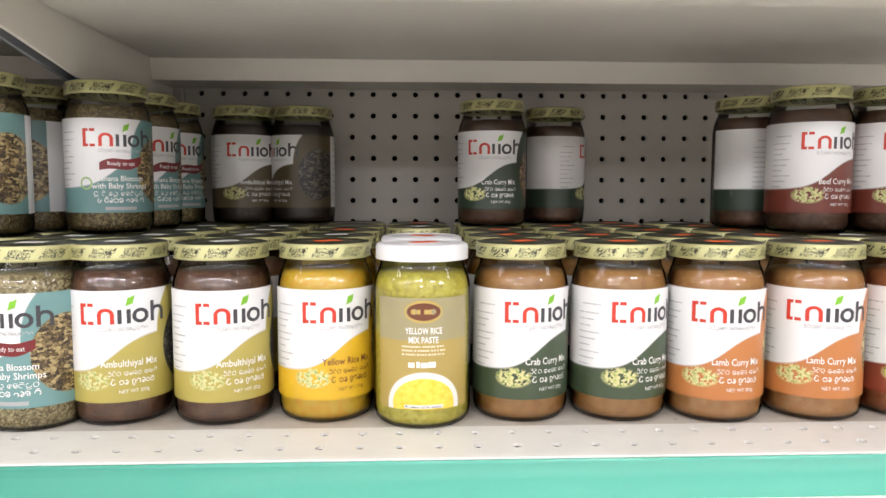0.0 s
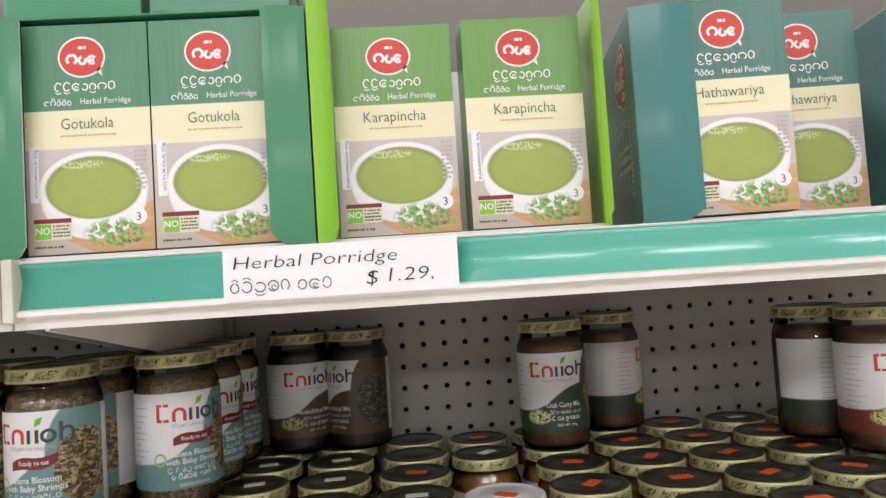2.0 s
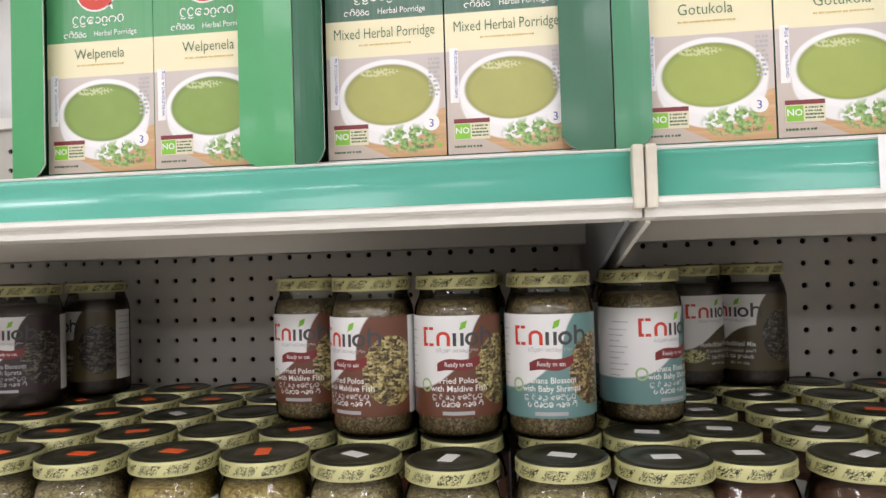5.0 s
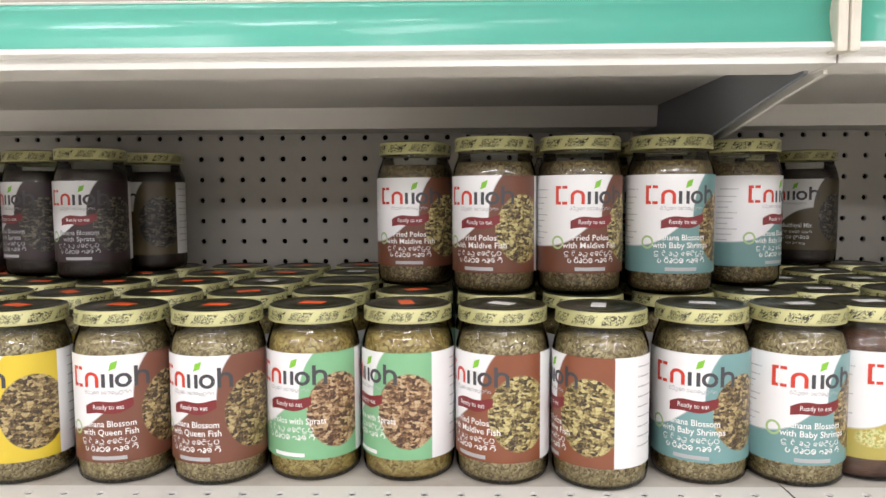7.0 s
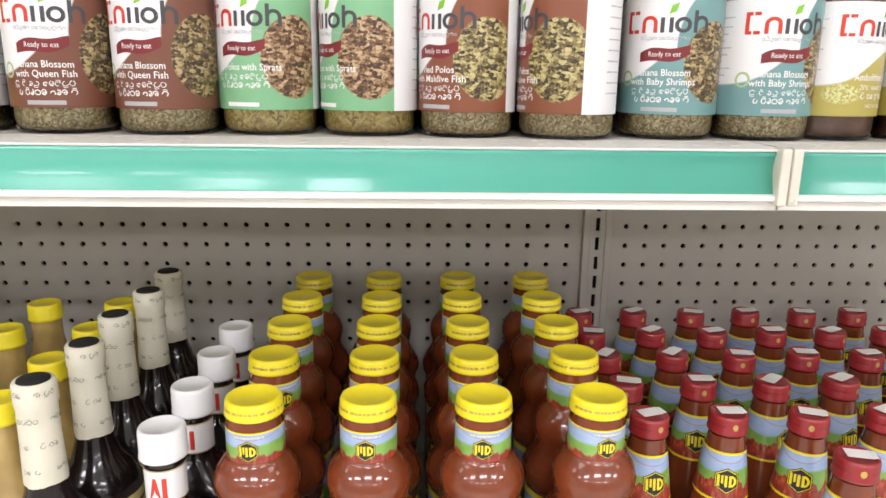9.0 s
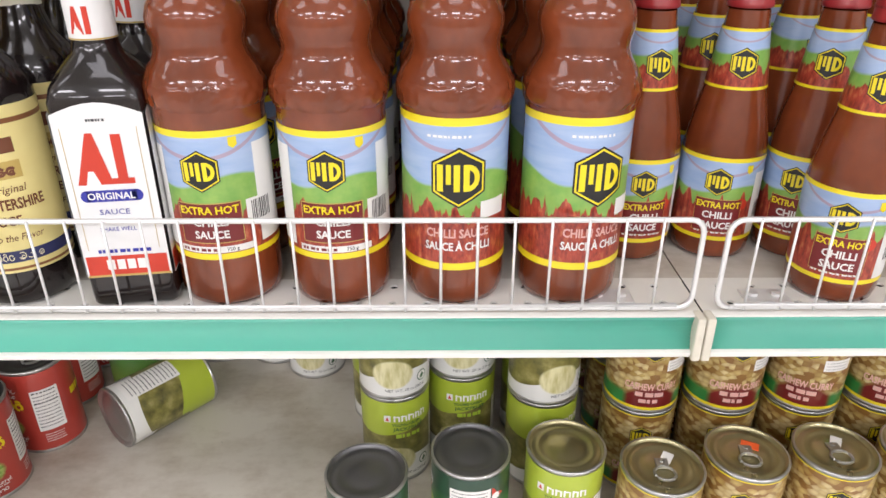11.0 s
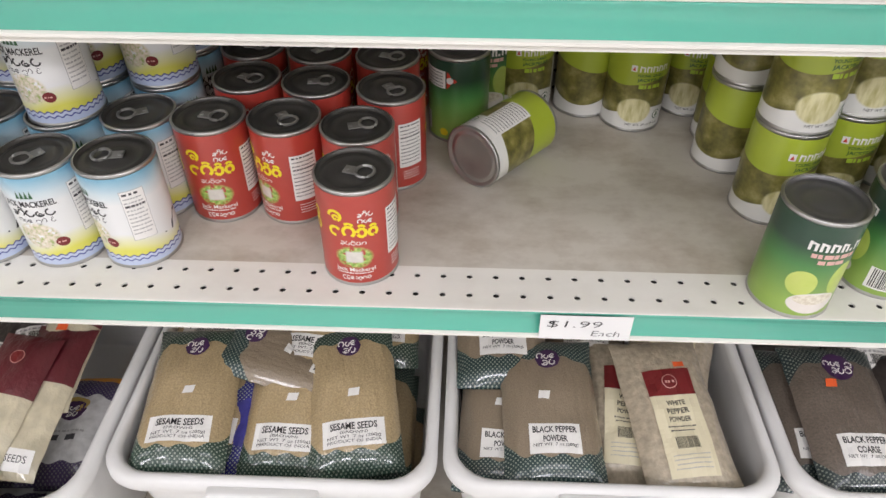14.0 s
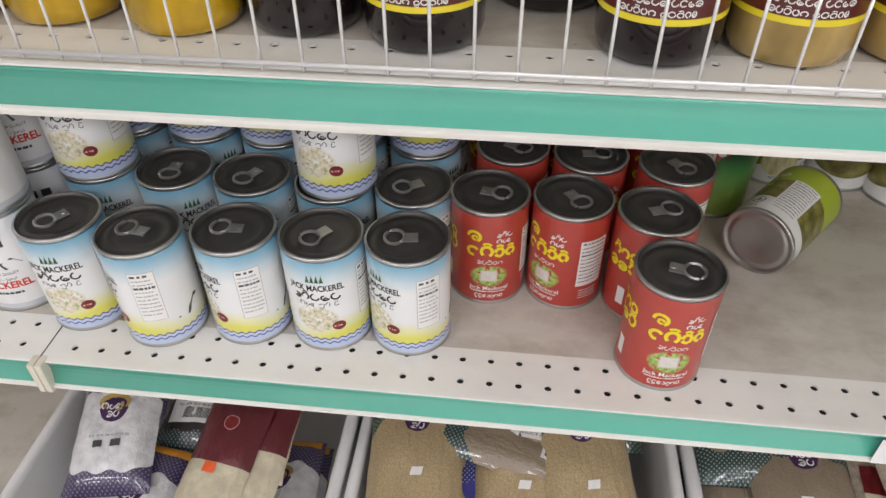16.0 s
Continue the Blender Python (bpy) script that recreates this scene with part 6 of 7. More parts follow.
def red_can_label():
    n = Net("red_can_label", 0.33, 0, 0.3)
    u, v = n.uv()
    col = n.mix(n.noise(60, 3, where="UV"), (0.40, 0.042, 0.030), (0.48, 0.062, 0.044))
    leaf = n.f("MULTIPLY", n.oval(0.0, 0.036, 0.017, 0.0125, 0.5), n.f("GREATER_THAN", n.noise(180, 3, where="UV"), 0.42))
    col = n.mix(leaf, col, n.ramp(n.noise(300, 2, where="UV"), (0.35, (0.16, 0.34, 0.04)), (0.7, (0.55, 0.66, 0.20))))
    col = n.mix(n.rect(-0.008, 0.030, 0.008, 0.043, 0.002), col, n.mix(n.noise(160, 2, where="UV"), (0.55, 0.52, 0.48), (0.76, 0.73, 0.68)))
    return n.done(col)


def red_can_print():
    p = Print(round_wrap(CAN_R))
    p.glyphs(-0.021, 0.005, 0.0775, 0.0115, "yellow", 2, weight=0.26)
    p.glyphs(-0.021, 0.023, 0.0610, 0.0125, "yellow", 9, weight=0.26)
    p.glyphs(0.006, 0.023, 0.0835, 0.0050, "white", 4, weight=0.2)
    p.glyphs(0.006, 0.023, 0.0765, 0.0050, "white", 5, weight=0.2)
    p.glyphs(-0.012, 0.012, 0.0515, 0.0044, "white", 6, weight=0.15)
    p.text("Jack Mackerel", 0, 0.0190, 0.0048, "white", 1, 0.012, width=0.038)
    p.bars(-0.017, 0.017, 0.0162, 0.0014, "white", 7)
    p.glyphs(-0.013, 0.014, 0.0095, 0.0042, "white", 8, weight=0.22)
    p.rect(0.034, 0.030, 0.062, 0.084, "white", 1)
    for i in range(11):
        p.bars(0.036, 0.060, 0.080 - 0.0045 * i, 0.0018 if i in (0, 3) else 0.0011, "grey", 20 + i, 2)
    for i in range(4):
        p.bars(0.038, 0.058, 0.024 - 0.0032 * i, 0.0010, "white", 40 + i, 1)
    p.rect(-0.052, 0.018, -0.044, 0.038, "white", 1)
    p.glyphs(-0.066, -0.036, 0.072, 0.0110, "yellow", 44, weight=0.24)
    p.glyphs(-0.068, -0.034, 0.058, 0.0120, "yellow", 47, weight=0.24)
    p.bars(0.076, 0.104, 0.060, 0.0085, "yellow", 45, 1, 0.12)
    return p.mesh("label_print")


RED_CAN = can("mackerel_can", "red mackerel can with dark lid and pull tab", "red mackerel cans", red_can_label(), red_can_print(), tab_turn=75)
REDS = ((-0.918, 0.0440, 0, 40), (-0.925, 0.1215, 32, -60), (-1.000, 0.1350, -40, 10), (-1.076, 0.1345, 5, 0), (-0.899, 0.1990, -38, 0), (-0.981, 0.210, 20, 0), (-1.058, 0.217, -10, 0), (-0.910, 0.275, 0, 0), (-0.990, 0.287, 60, 0), (-1.070, 0.294, 10, 0), (-0.905, 0.360, 40, 0), (-0.985, 0.369, 0, 0))
for x, y, turn, k in REDS:
    RED_CAN.put(pose(x, y, S4, 0, 0, turn))


def sea_label():
    n = Net("blue_can_label", 0.33, 0, 0.3)
    u, v = n.uv()
    wave = n.f("MULTIPLY", n.f("SINE", n.f("MULTIPLY", u, 820.0)), 0.0010)
    top = n.mix(n.below(0.0925, v, 0.032), (0.78, 0.79, 0.78), (0.22, 0.48, 0.60))
    col = n.mix(n.f("MULTIPLY", n.below(0.0985, v, 0.02), n.noise(25, 3, where="UV")), top, (0.06, 0.28, 0.48))
    hill = n.f("ADD", 0.026, n.f("MULTIPLY", n.f("SINE", n.f("MULTIPLY", u, 55.0)), 0.007))
    col = n.mix(n.below(v, hill, 0.020), col, (0.72, 0.70, 0.12))
    for z, c in ((0.0165, (0.05, 0.06, 0.30)), (0.0150, (0.55, 0.62, 0.78)), (0.0118, (0.05, 0.06, 0.30)), (0.0103, (0.50, 0.58, 0.76))):
        col = n.mix(n.below(v, n.f("ADD", wave, z), 0.0006), col, c)
    fish = n.f("MULTIPLY", n.oval(-0.003, 0.040, 0.0190, 0.0150, 0.4), n.f("GREATER_THAN", n.noise(140, 3, where="UV"), 0.40))
    col = n.mix(fish, col, n.ramp(n.noise(230, 2, where="UV"), (0.3, (0.30, 0.42, 0.10)), (0.5, (0.70, 0.62, 0.48)), (0.7, (0.80, 0.76, 0.68))))
    return n.done(col)


def sea_print():
    p = Print(round_wrap(CAN_R))
    for e in (-0.006, -0.002, 0.002, 0.006):
        p.poly([(e - 0.0018, 0.084), (e + 0.0018, 0.084), (e + 0.0004, 0.0925)], "green", 1)
    p.text("JACK MACKEREL", 0, 0.0745, 0.0066, "black", 1, 0.02, width=0.050)
    p.glyphs(-0.020, 0.022, 0.0640, 0.0078, "black", 4, weight=0.2)
    p.glyphs(-0.016, 0.019, 0.0565, 0.0052, "grey", 5, weight=0.13)
    p.oval(0.0165, 0.0320, 0.0062, 0.0054, "maroon", 1, 14)
    p.bars(0.012, 0.021, 0.0312, 0.0016, "pink", 9, 2)
    p.rect(0.0385, 0.0345, 0.0605, 0.0905, "pale", 0)
    p.rect(0.039, 0.035, 0.060, 0.090, "white", 1)
    for i in range(11):
        p.bars(0.0405, 0.0585, 0.0855 - 0.0044 * i, 0.0024 if i in (0, 3) else 0.0015, "grey" if i in (0, 3) else "pale", 20 + i, 2)
    p.glyphs(-0.060, -0.034, 0.0725, 0.0062, "black", 12, weight=0.2)
    for i in range(8):
        p.bars(-0.058, -0.034, 0.066 - 0.0045 * i, 0.0011, "pale", 40 + i, 1)
    p.poly([(0.068, 0.030), (0.090, 0.046), (0.094, 0.044), (0.080, 0.028)], "grey", 1)
    return p.mesh("label_print")


SEA = can("sea_mackerel_can", "blue and white mackerel can with dark lid", "blue and white mackerel cans", sea_label(), sea_print(), tab_turn=-40)
for x, y, z, turn in ((-1.1420, 0.060, 0, -42), (-1.2165, 0.058, 0, 0), (-1.2935, 0.057, 0, -48), (-1.3740, 0.045, 0, -60), (-1.4540, 0.057, 0, 5), (-1.148, 0.138, 0, -20), (-1.224, 0.137, 0, 30), (-1.304, 0.140, 0, 10), (-1.382, 0.142, 0, 40), (-1.458, 0.145, 0, 20),
                      (-1.219, 0.139, 1, -12), (-1.458, 0.144, 1, 3)):
    SEA.put(pose(x, y, S4 + CAN_H * z, 0, 0, turn))
for c in range(5):
    for row in (2, 3):
        for z in (0, 1):
            SEA.put(pose(-1.147 - 0.0785 * c, 0.062 + 0.078 * row + 0.002 * c, S4 + CAN_H * z, 0, 0, rng.uniform(-60, 60)))


def pale_label():
    n = Net("white_can_label", 0.33, 0, 0.25)
    u, v = n.uv()
    col = n.mix(n.noise(30, where="UV"), (0.80, 0.80, 0.79), (0.74, 0.74, 0.73))
    col = n.mix(n.below(v, 0.010), col, (0.55, 0.57, 0.60))
    return n.done(col)


p = Print(round_wrap(CAN_R))
p.bars(-0.022, 0.022, 0.078, 0.0085, "grey", 3, 1, 0.2)
p.poly([(-0.020, 0.055), (-0.006, 0.066), (0.014, 0.064), (0.022, 0.057), (0.006, 0.052)], "grey", 1)
p.text("SUPERIOR QUALITY", 0, 0.046, 0.0034, "grey", 1, 0.0, width=0.030)
p.text("MACKEREL", 0, 0.030, 0.0078, "red", 1, 0.03, width=0.046)
p.text("Jack - Jurel", 0, 0.0395, 0.0034, "grey", 1, 0.0, width=0.022)
p.bars(-0.016, 0.016, 0.0225, 0.0026, "grey", 7)
PALE = can("white_mackerel_can", "white mackerel can with red and grey lettering", "white mackerel cans", pale_label(), p.mesh("label_print"))
for x, y, z, turn in ((-1.532, 0.075, 0, 15), (-1.532, 0.076, 1, 20), (-1.536, 0.153, 0, 25), (-1.536, 0.153, 1, 28), (-1.610, 0.080, 0, 5), (-1.610, 0.080, 1, 0), (-1.614, 0.158, 0, 0), (-1.614, 0.158, 1, 0), (-1.54, 0.232, 0, 0), (-1.54, 0.232, 1, 0)):
    PALE.put(pose(x, y, S4 + CAN_H * z, 0, 0, turn))


def lime_label():
    n = Net("lime_can_label", 0.33, 0, 0.3)
    u, v = n.uv()
    lime = n.mix(n.noise(30, where="UV"), (0.36, 0.46, 0.03), (0.44, 0.53, 0.06))
    photo = n.ramp(n.noise(55, 4, where="UV"), (0.3, (0.06, 0.055, 0.015)), (0.55, (0.22, 0.20, 0.05)), (0.75, (0.42, 0.38, 0.16)))
    edge = n.f("ADD", 0.068, n.f("MULTIPLY", n.f("SINE", n.f("MULTIPLY", u, 40.0)), 0.006))
    low = n.f("ADD", 0.026, n.f("MULTIPLY", n.f("SINE", n.f("ADD", n.f("MULTIPLY", u, 42.0), 1.2)), 0.008))
    col = n.mix(n.below(v, edge), lime, photo)
    col = n.mix(n.below(v, low), col, (0.78, 0.78, 0.75))
    pulp = n.oval(-0.012, 0.030, 0.021, 0.0165, 0.25)
    col = n.mix(pulp, col, n.ramp(n.noise(60, 3, where="UV", stretch=(2.5, 0.6, 1)), (0.3, (0.46, 0.42, 0.16)), (0.6, (0.74, 0.70, 0.42))))
    return n.done(col)


p = Print(round_wrap(CAN_R))
p.rect(-0.024, 0.0815, -0.017, 0.0895, "white", 1)
p.poly([(-0.0225, 0.083), (-0.0185, 0.083), (-0.0205, 0.088)], "red", 2)
p.arches(-0.014, 0.0815, ((0.0066, 0.0078), (0.0062, 0.0078), (0.0066, 0.0078), (0.0058, 0.0078), (0.0062, 0.0078)), "white", 0.0018)
p.text("YOUNG GREEN", 0, 0.0755, 0.0036, "green", 1, 0.02, width=0.032)
p.text("JACKFRUIT", 0.002, 0.0695, 0.0042, "green", 1, 0.02, width=0.034)
p.bars(-0.012, 0.016, 0.0615, 0.0036, "lime", 6, 1, 0.2, 0.5)
p.text("NET WT. 20 oz (565 g)", 0.002, 0.0095, 0.0032, "black", 1, 0.0, width=0.044)
p.oval(0.020, 0.022, 0.0062, 0.0062, "green", 1)
p.oval(0.020, 0.022, 0.0052, 0.0052, "white", 2)
p.poly([(0.017, 0.020), (0.020, 0.0255), (0.023, 0.022), (0.020, 0.0185)], "green", 3)
p.rect(0.033, 0.010, 0.062, 0.074, "white", 1)
for i in range(13):
    p.bars(0.035, 0.060, 0.070 - 0.0045 * i, 0.0011, "grey", 20 + i, 2)
LIME = can("jackfruit_can", "lime green jackfruit can with a fruit photograph", "jackfruit cans", lime_label(), p.mesh("label_print"), lid=TIN_GOLD, ring=False)
for x, y, z, turn in ((-0.3280, 0.049, 0, -12), (-0.492, 0.152, 0, 22), (-0.492, 0.152, 1, 20), (-0.512, 0.246, 0, 60), (-0.512, 0.246, 1, 70), (-0.420, 0.185, 0, 10), (-0.420, 0.185, 1, 15), (-0.337, 0.142, 0, 40), (-0.337, 0.142, 1, 36), (-0.415, 0.262, 0, 0), (-0.415, 0.262, 1, 0), (-0.335, 0.220, 0, 0), (-0.335, 0.220, 1, 0),
                      (-0.6085, 0.335, 0, 12), (-0.6085, 0.335, 1, 0), (-0.667, 0.368, 0, 90), (-0.745, 0.372, 0, 15), (-0.50, 0.300, 0, 0), (-0.50, 0.300, 1, 0), (-0.53, 0.376, 0, 0), (-0.53, 0.376, 1, 0)):
    LIME.put(pose(x, y, S4 + CAN_H * z, 0, 0, turn))
LIME.put(pose(-0.8110, 0.177, S4 + CAN_R + 0.0007, 0, 0, 0) @ pose(0, 0, 0, 0, 0, -40) @ pose(0, 0, 0, -90, 0, 0) @ pose(0, 0, 0, 0, 0, 300))


def pear_label():
    n = Net("green_can_label", 0.33, 0, 0.3)
    u, v = n.uv()
    col = n.ramp(n.f("DIVIDE", v, CAN_H), (0.15, (0.28, 0.43, 0.08)), (0.55, (0.07, 0.23, 0.06)), (0.75, (0.02, 0.06, 0.035)))
    col = n.mix(n.oval(-0.017, 0.042, 0.013, 0.014), col, n.mix(n.noise(50, where="UV"), (0.42, 0.55, 0.08), (0.62, 0.68, 0.20)))
    col = n.mix(n.oval(0.018, 0.046, 0.012, 0.019), col, n.mix(n.noise(50, where="UV"), (0.36, 0.52, 0.07), (0.56, 0.64, 0.16)))
    col = n.mix(n.oval(0.0, 0.0195, 0.0230, 0.0125), col, n.mix(n.noise(90, 3, where="UV"), (0.70, 0.64, 0.58), (0.80, 0.77, 0.73)))
    col = n.mix(n.oval(0.0, 0.0240, 0.0190, 0.0062), col, n.ramp(n.noise(220, 2, where="UV"), (0.4, (0.62, 0.56, 0.44)), (0.6, (0.78, 0.74, 0.62))))
    return n.done(col)


p = Print(round_wrap(CAN_R))
p.arches(-0.024, 0.0800, ((0.0075, 0.0095), (0.0070, 0.0095), (0.0075, 0.0095), (0.0065, 0.0095), (0.003, 0.003), (0.0075, 0.0095)), "white", 0.0024)
p.bars(-0.019, 0.019, 0.0725, 0.0046, "pink", 4, 1, 0.15)
p.bars(-0.012, 0.012, 0.0660, 0.0042, "pink", 5, 1, 0.15)
p.rect(0.048, 0.072, 0.086, 0.094, "white", 1)
for i in range(5):
    p.bars(0.050, 0.083, 0.090 - 0.004 * i, 0.0010, "grey", 20 + i, 2)
p.poly([(0.0875, 0.072), (0.0875, 0.094), (0.100, 0.083)], "red", 1)
p.oval(0.0915, 0.083, 0.0042, 0.0042, "white", 2, 14)
p.rect(0.040, 0.010, 0.062, 0.034, "white", 1)
p.barcode(0.043, 0.012, 0.060, 0.033, 5)
p.oval(0.084, 0.014, 0.0055, 0.0050, "yellow", 1)
PEAR = can("fruit_can", "green tropical fruit can with grey lid", "green fruit cans", pear_label(), p.mesh("label_print"), lid=TIN_GREY, ring=False, h=0.1105)
for x, y, turn in ((-0.510, 0.0170, 8), (-0.4165, 0.044, -108), (-0.828, 0.300, 200), (-0.795, 0.372, 5)):
    PEAR.put(pose(x, y, S4, 0, 0, turn))


def cashew_label():
    n = Net("gold_can_label", 0.33, 0, 0.3)
    u, v = n.uv()
    cc, dd = n.cells(170, "UV", (0.8, 1.2, 1))
    sep = n.t.nodes.new("ShaderNodeSeparateColor")
    n.t.links.new(cc, sep.inputs[0])
    nut = n.ramp(sep.outputs[0], (0.15, (0.24, 0.12, 0.03)), (0.5, (0.56, 0.42, 0.14)), (0.85, (0.74, 0.63, 0.32)))
    nut = n.mix(n.f("MULTIPLY", dd, 0.8, clamp=True), nut, (0.22, 0.10, 0.02))
    col = n.mix(n.below(v, n.f("ADD", 0.032, n.f("MULTIPLY", n.f("POWER", n.f("ABSOLUTE", u), 2.0), -18.0)), 0.006), nut, (0.17, 0.015, 0.015))
    col = n.mix(n.rect(-1, 0.004, -0.026, 0.022, 0.006), col, (0.03, 0.22, 0.05))
    col = n.mix(n.rect(0.026, 0.004, 1, 0.022, 0.006), col, (0.03, 0.22, 0.05))
    col = n.mix(n.below(v, 0.0075), col, (0.80, 0.66, 0.03))
    col = n.mix(n.below(0.0985, v), col, (0.80, 0.66, 0.03))
    return n.done(col)


p = Print(round_wrap(0.0375))
hexmark(p, -0.002, 0.074, 0.0125)
p.text("CASHEW CURRY", 0, 0.0285, 0.0078, "pink", 2, 0.03, width=0.054)
p.bars(-0.016, 0.016, 0.0205, 0.0050, "pink", 5, 2, 0.2)
p.bars(-0.012, 0.012, 0.0130, 0.0044, "pink", 6, 2, 0.2)
p.rect(0.012, 0.050, 0.040, 0.0625, "white", 1)
for i in range(3):
    p.bars(0.014, 0.038, 0.0590 - 0.0035 * i, 0.0010, "pale", 9 + i, 2)
CASHEW = {}
for k in ("", "white", "orange"):
    kd = can("cashew_can", "gold cashew curry can with %s lid" % ("plain tin" if not k else k + " stickered"), "cashew curry cans", cashew_label() if not CASHEW else CASHEW[""].ob["label"] and CASHEW_MAT, p.mesh("label_print"), lid=TIN_GOLD, r=0.0375, h=0.104, tab_turn=10)
    CASHEW_MAT = [o for o in kd.ob.children if o.name.startswith("label") and not o.name.startswith("label_print")][0].data.materials[0]
    if k:
        s = Soup()
        s.box(-0.008, 0.008, -0.005, 0.005, 0.1012, 0.1016, INK[k])
        part("price_sticker", s.mesh("price_sticker"), kd.ob, k + " paper price sticker").matrix_basis = pose(0.004, 0.012, 0, 0, 0, 70 if k == "white" else -10)
    CASHEW[k] = kd
for x, y, z, turn, k in ((-0.2430, 0.0295, 0, -14, "white"), (-0.1595, 0.046, 0, -16, "orange"), (-0.0750, 0.049, 0, -10, "white"), (0.010, 0.050, 0, 0, "")):
    CASHEW[k].put(pose(x, y, S4, 0, 0, turn))
for c in range(4):
    for row in range(3):
        for z in (0, 1):
            CASHEW[""].put(pose(-0.236 + 0.0835 * c, 0.137 + 0.079 * row, S4 + 0.104 * z, 0, 0, rng.uniform(-30, 5)))


# ---- storage bins ----
def bin_tub(x0, x1, y0, y1, label):
    """A tapered tub with rounded corners, a rolled rim and a grip tab."""
    ob = thing("storage_bin", label, "storage bin", "white storage bins")
    cx, cy, w2, d2 = (x0 + x1) / 2, (y0 + y1) / 2, (x1 - x0) / 2, (y1 - y0) / 2
    H = 0.225

    def ring(inset, z, cr=0.045):
        pts = []
        for sx, sy, a0 in ((1, -1, -90), (1, 1, 0), (-1, 1, 90), (-1, -1, 180)):
            for q in range(0, 91, 15):
                pts.append((sx * (w2 - inset - cr) + cr * math.cos(radians(a0 + q)), sy * (d2 - inset - cr) + cr * math.sin(radians(a0 + q)), z))
        return pts

    def loft(rings, close_end=False):
        v = [q for r in rings for q in r]
        n = len(rings[0])
        f = [(i * n + j, i * n + (j + 1) % n, (i + 1) * n + (j + 1) % n, (i + 1) * n + j) for i in range(len(rings) - 1) for j in range(n)]
        if close_end:
            f.append(tuple((len(rings) - 1) * n + j for j in range(n)))
        return v, f

    s = Soup()
    s.add(*loft([ring(0.014, H - 0.028), ring(0.032, 0.004), ring(0.036, 0.0), ring(0.07, 0.0)], False), BIN_PLASTIC)
    s.add(*loft([ring(0.014, H - 0.008), ring(0.032, 0.01), ring(0.036, 0.006)], True), BIN_PLASTIC)
    part("tub", sharp(s.mesh("tub"), 50), ob)
    s = Soup()
    s.add(*loft([ring(0.014, H - 0.028), ring(0.003, H - 0.026), ring(0.0, H - 0.016), ring(0.0005, H - 0.006), ring(0.004, H - 0.001), ring(0.010, H), ring(0.0135, H - 0.003), ring(0.0145, H - 0.009)]), BIN_PLASTIC)
    part("rim", sharp(s.mesh("rim"), 60), ob, "rolled white plastic rim")
    s = Soup()
    s.box(-0.062, 0.062, -d2 - 0.014, -d2 + 0.004, H - 0.036, H - 0.005, BIN_PLASTIC, 0.006)
    part("grip", sharp(s.mesh("grip"), 60), ob, "white plastic grip tab")
    ob.matrix_basis = pose(cx, cy, BASE_Z + 0.0005)
    return ob


bin_tub(-1.605, -1.226, -0.112, 0.34, "white plastic bin holding white and maroon spice packets")
bin_tub(-1.220, -0.841, -0.072, 0.37, "white plastic bin holding sesame seed packets")
bin_tub(-0.835, -0.456, -0.066, 0.37, "white plastic bin holding black and white pepper packets")
bin_tub(-0.450, -0.071, -0.066, 0.37, "white plastic bin holding coarse pepper packets")
bin_tub(-0.065, 0.314, -0.066, 0.37, "white plastic bin holding clear packets")


# ---- spice packets ----
def packet_skin(name, body, band, dots, top=0.02, low=0.03, length=0.2, w2=0.055, grain=500.0, panel=None):
    n = Net("packet_" + name, 0.3, 0, 0.9, coat_rough=0.1)
    u, v = n.uv()
    col = n.ramp(n.noise(grain, 2, where="UV"), (0.3, shade(body, 0.72)), (0.7, shade(body, 1.2)))
    col = n.mix(n.f("MULTIPLY", n.noise(28, 3, where="UV"), 0.45), col, shade(body, 0.75))
    if band:
        dot = n.f("GREATER_THAN", n.f("MULTIPLY", n.f("SINE", n.f("MULTIPLY", u, 1150.0)), n.f("SINE", n.f("MULTIPLY", v, 1150.0))), 0.42)
        bc = n.mix(n.f("MULTIPLY", dot, dots), band, (0.42, 0.48, 0.40))
        k = n.f("MULTIPLY", n.f("SINE", n.f("MULTIPLY", u, 210.0)), 0.0022)
        bow = n.f("MULTIPLY", n.f("POWER", n.f("DIVIDE", n.f("ABSOLUTE", u), w2), 6.0), 0.022)
        col = n.mix(n.below(v, n.f("ADD", low, n.f("ADD", k, bow))), col, bc)
        col = n.mix(n.below(length - top, n.f("ADD", v, n.f("ADD", k, bow))), col, bc)
    if panel:
        col = n.mix(n.below(panel[0], v), col, panel[1])
    n.bump(n.f("ADD", n.noise(45, 4, 0.65, where="UV", stretch=(1.5, 1, 1)), n.f("MULTIPLY", n.noise(16, 2, where="UV", stretch=(2.5, 0.5, 1)), 1.5)), 0.85, 0.004)
    return n.done(col)


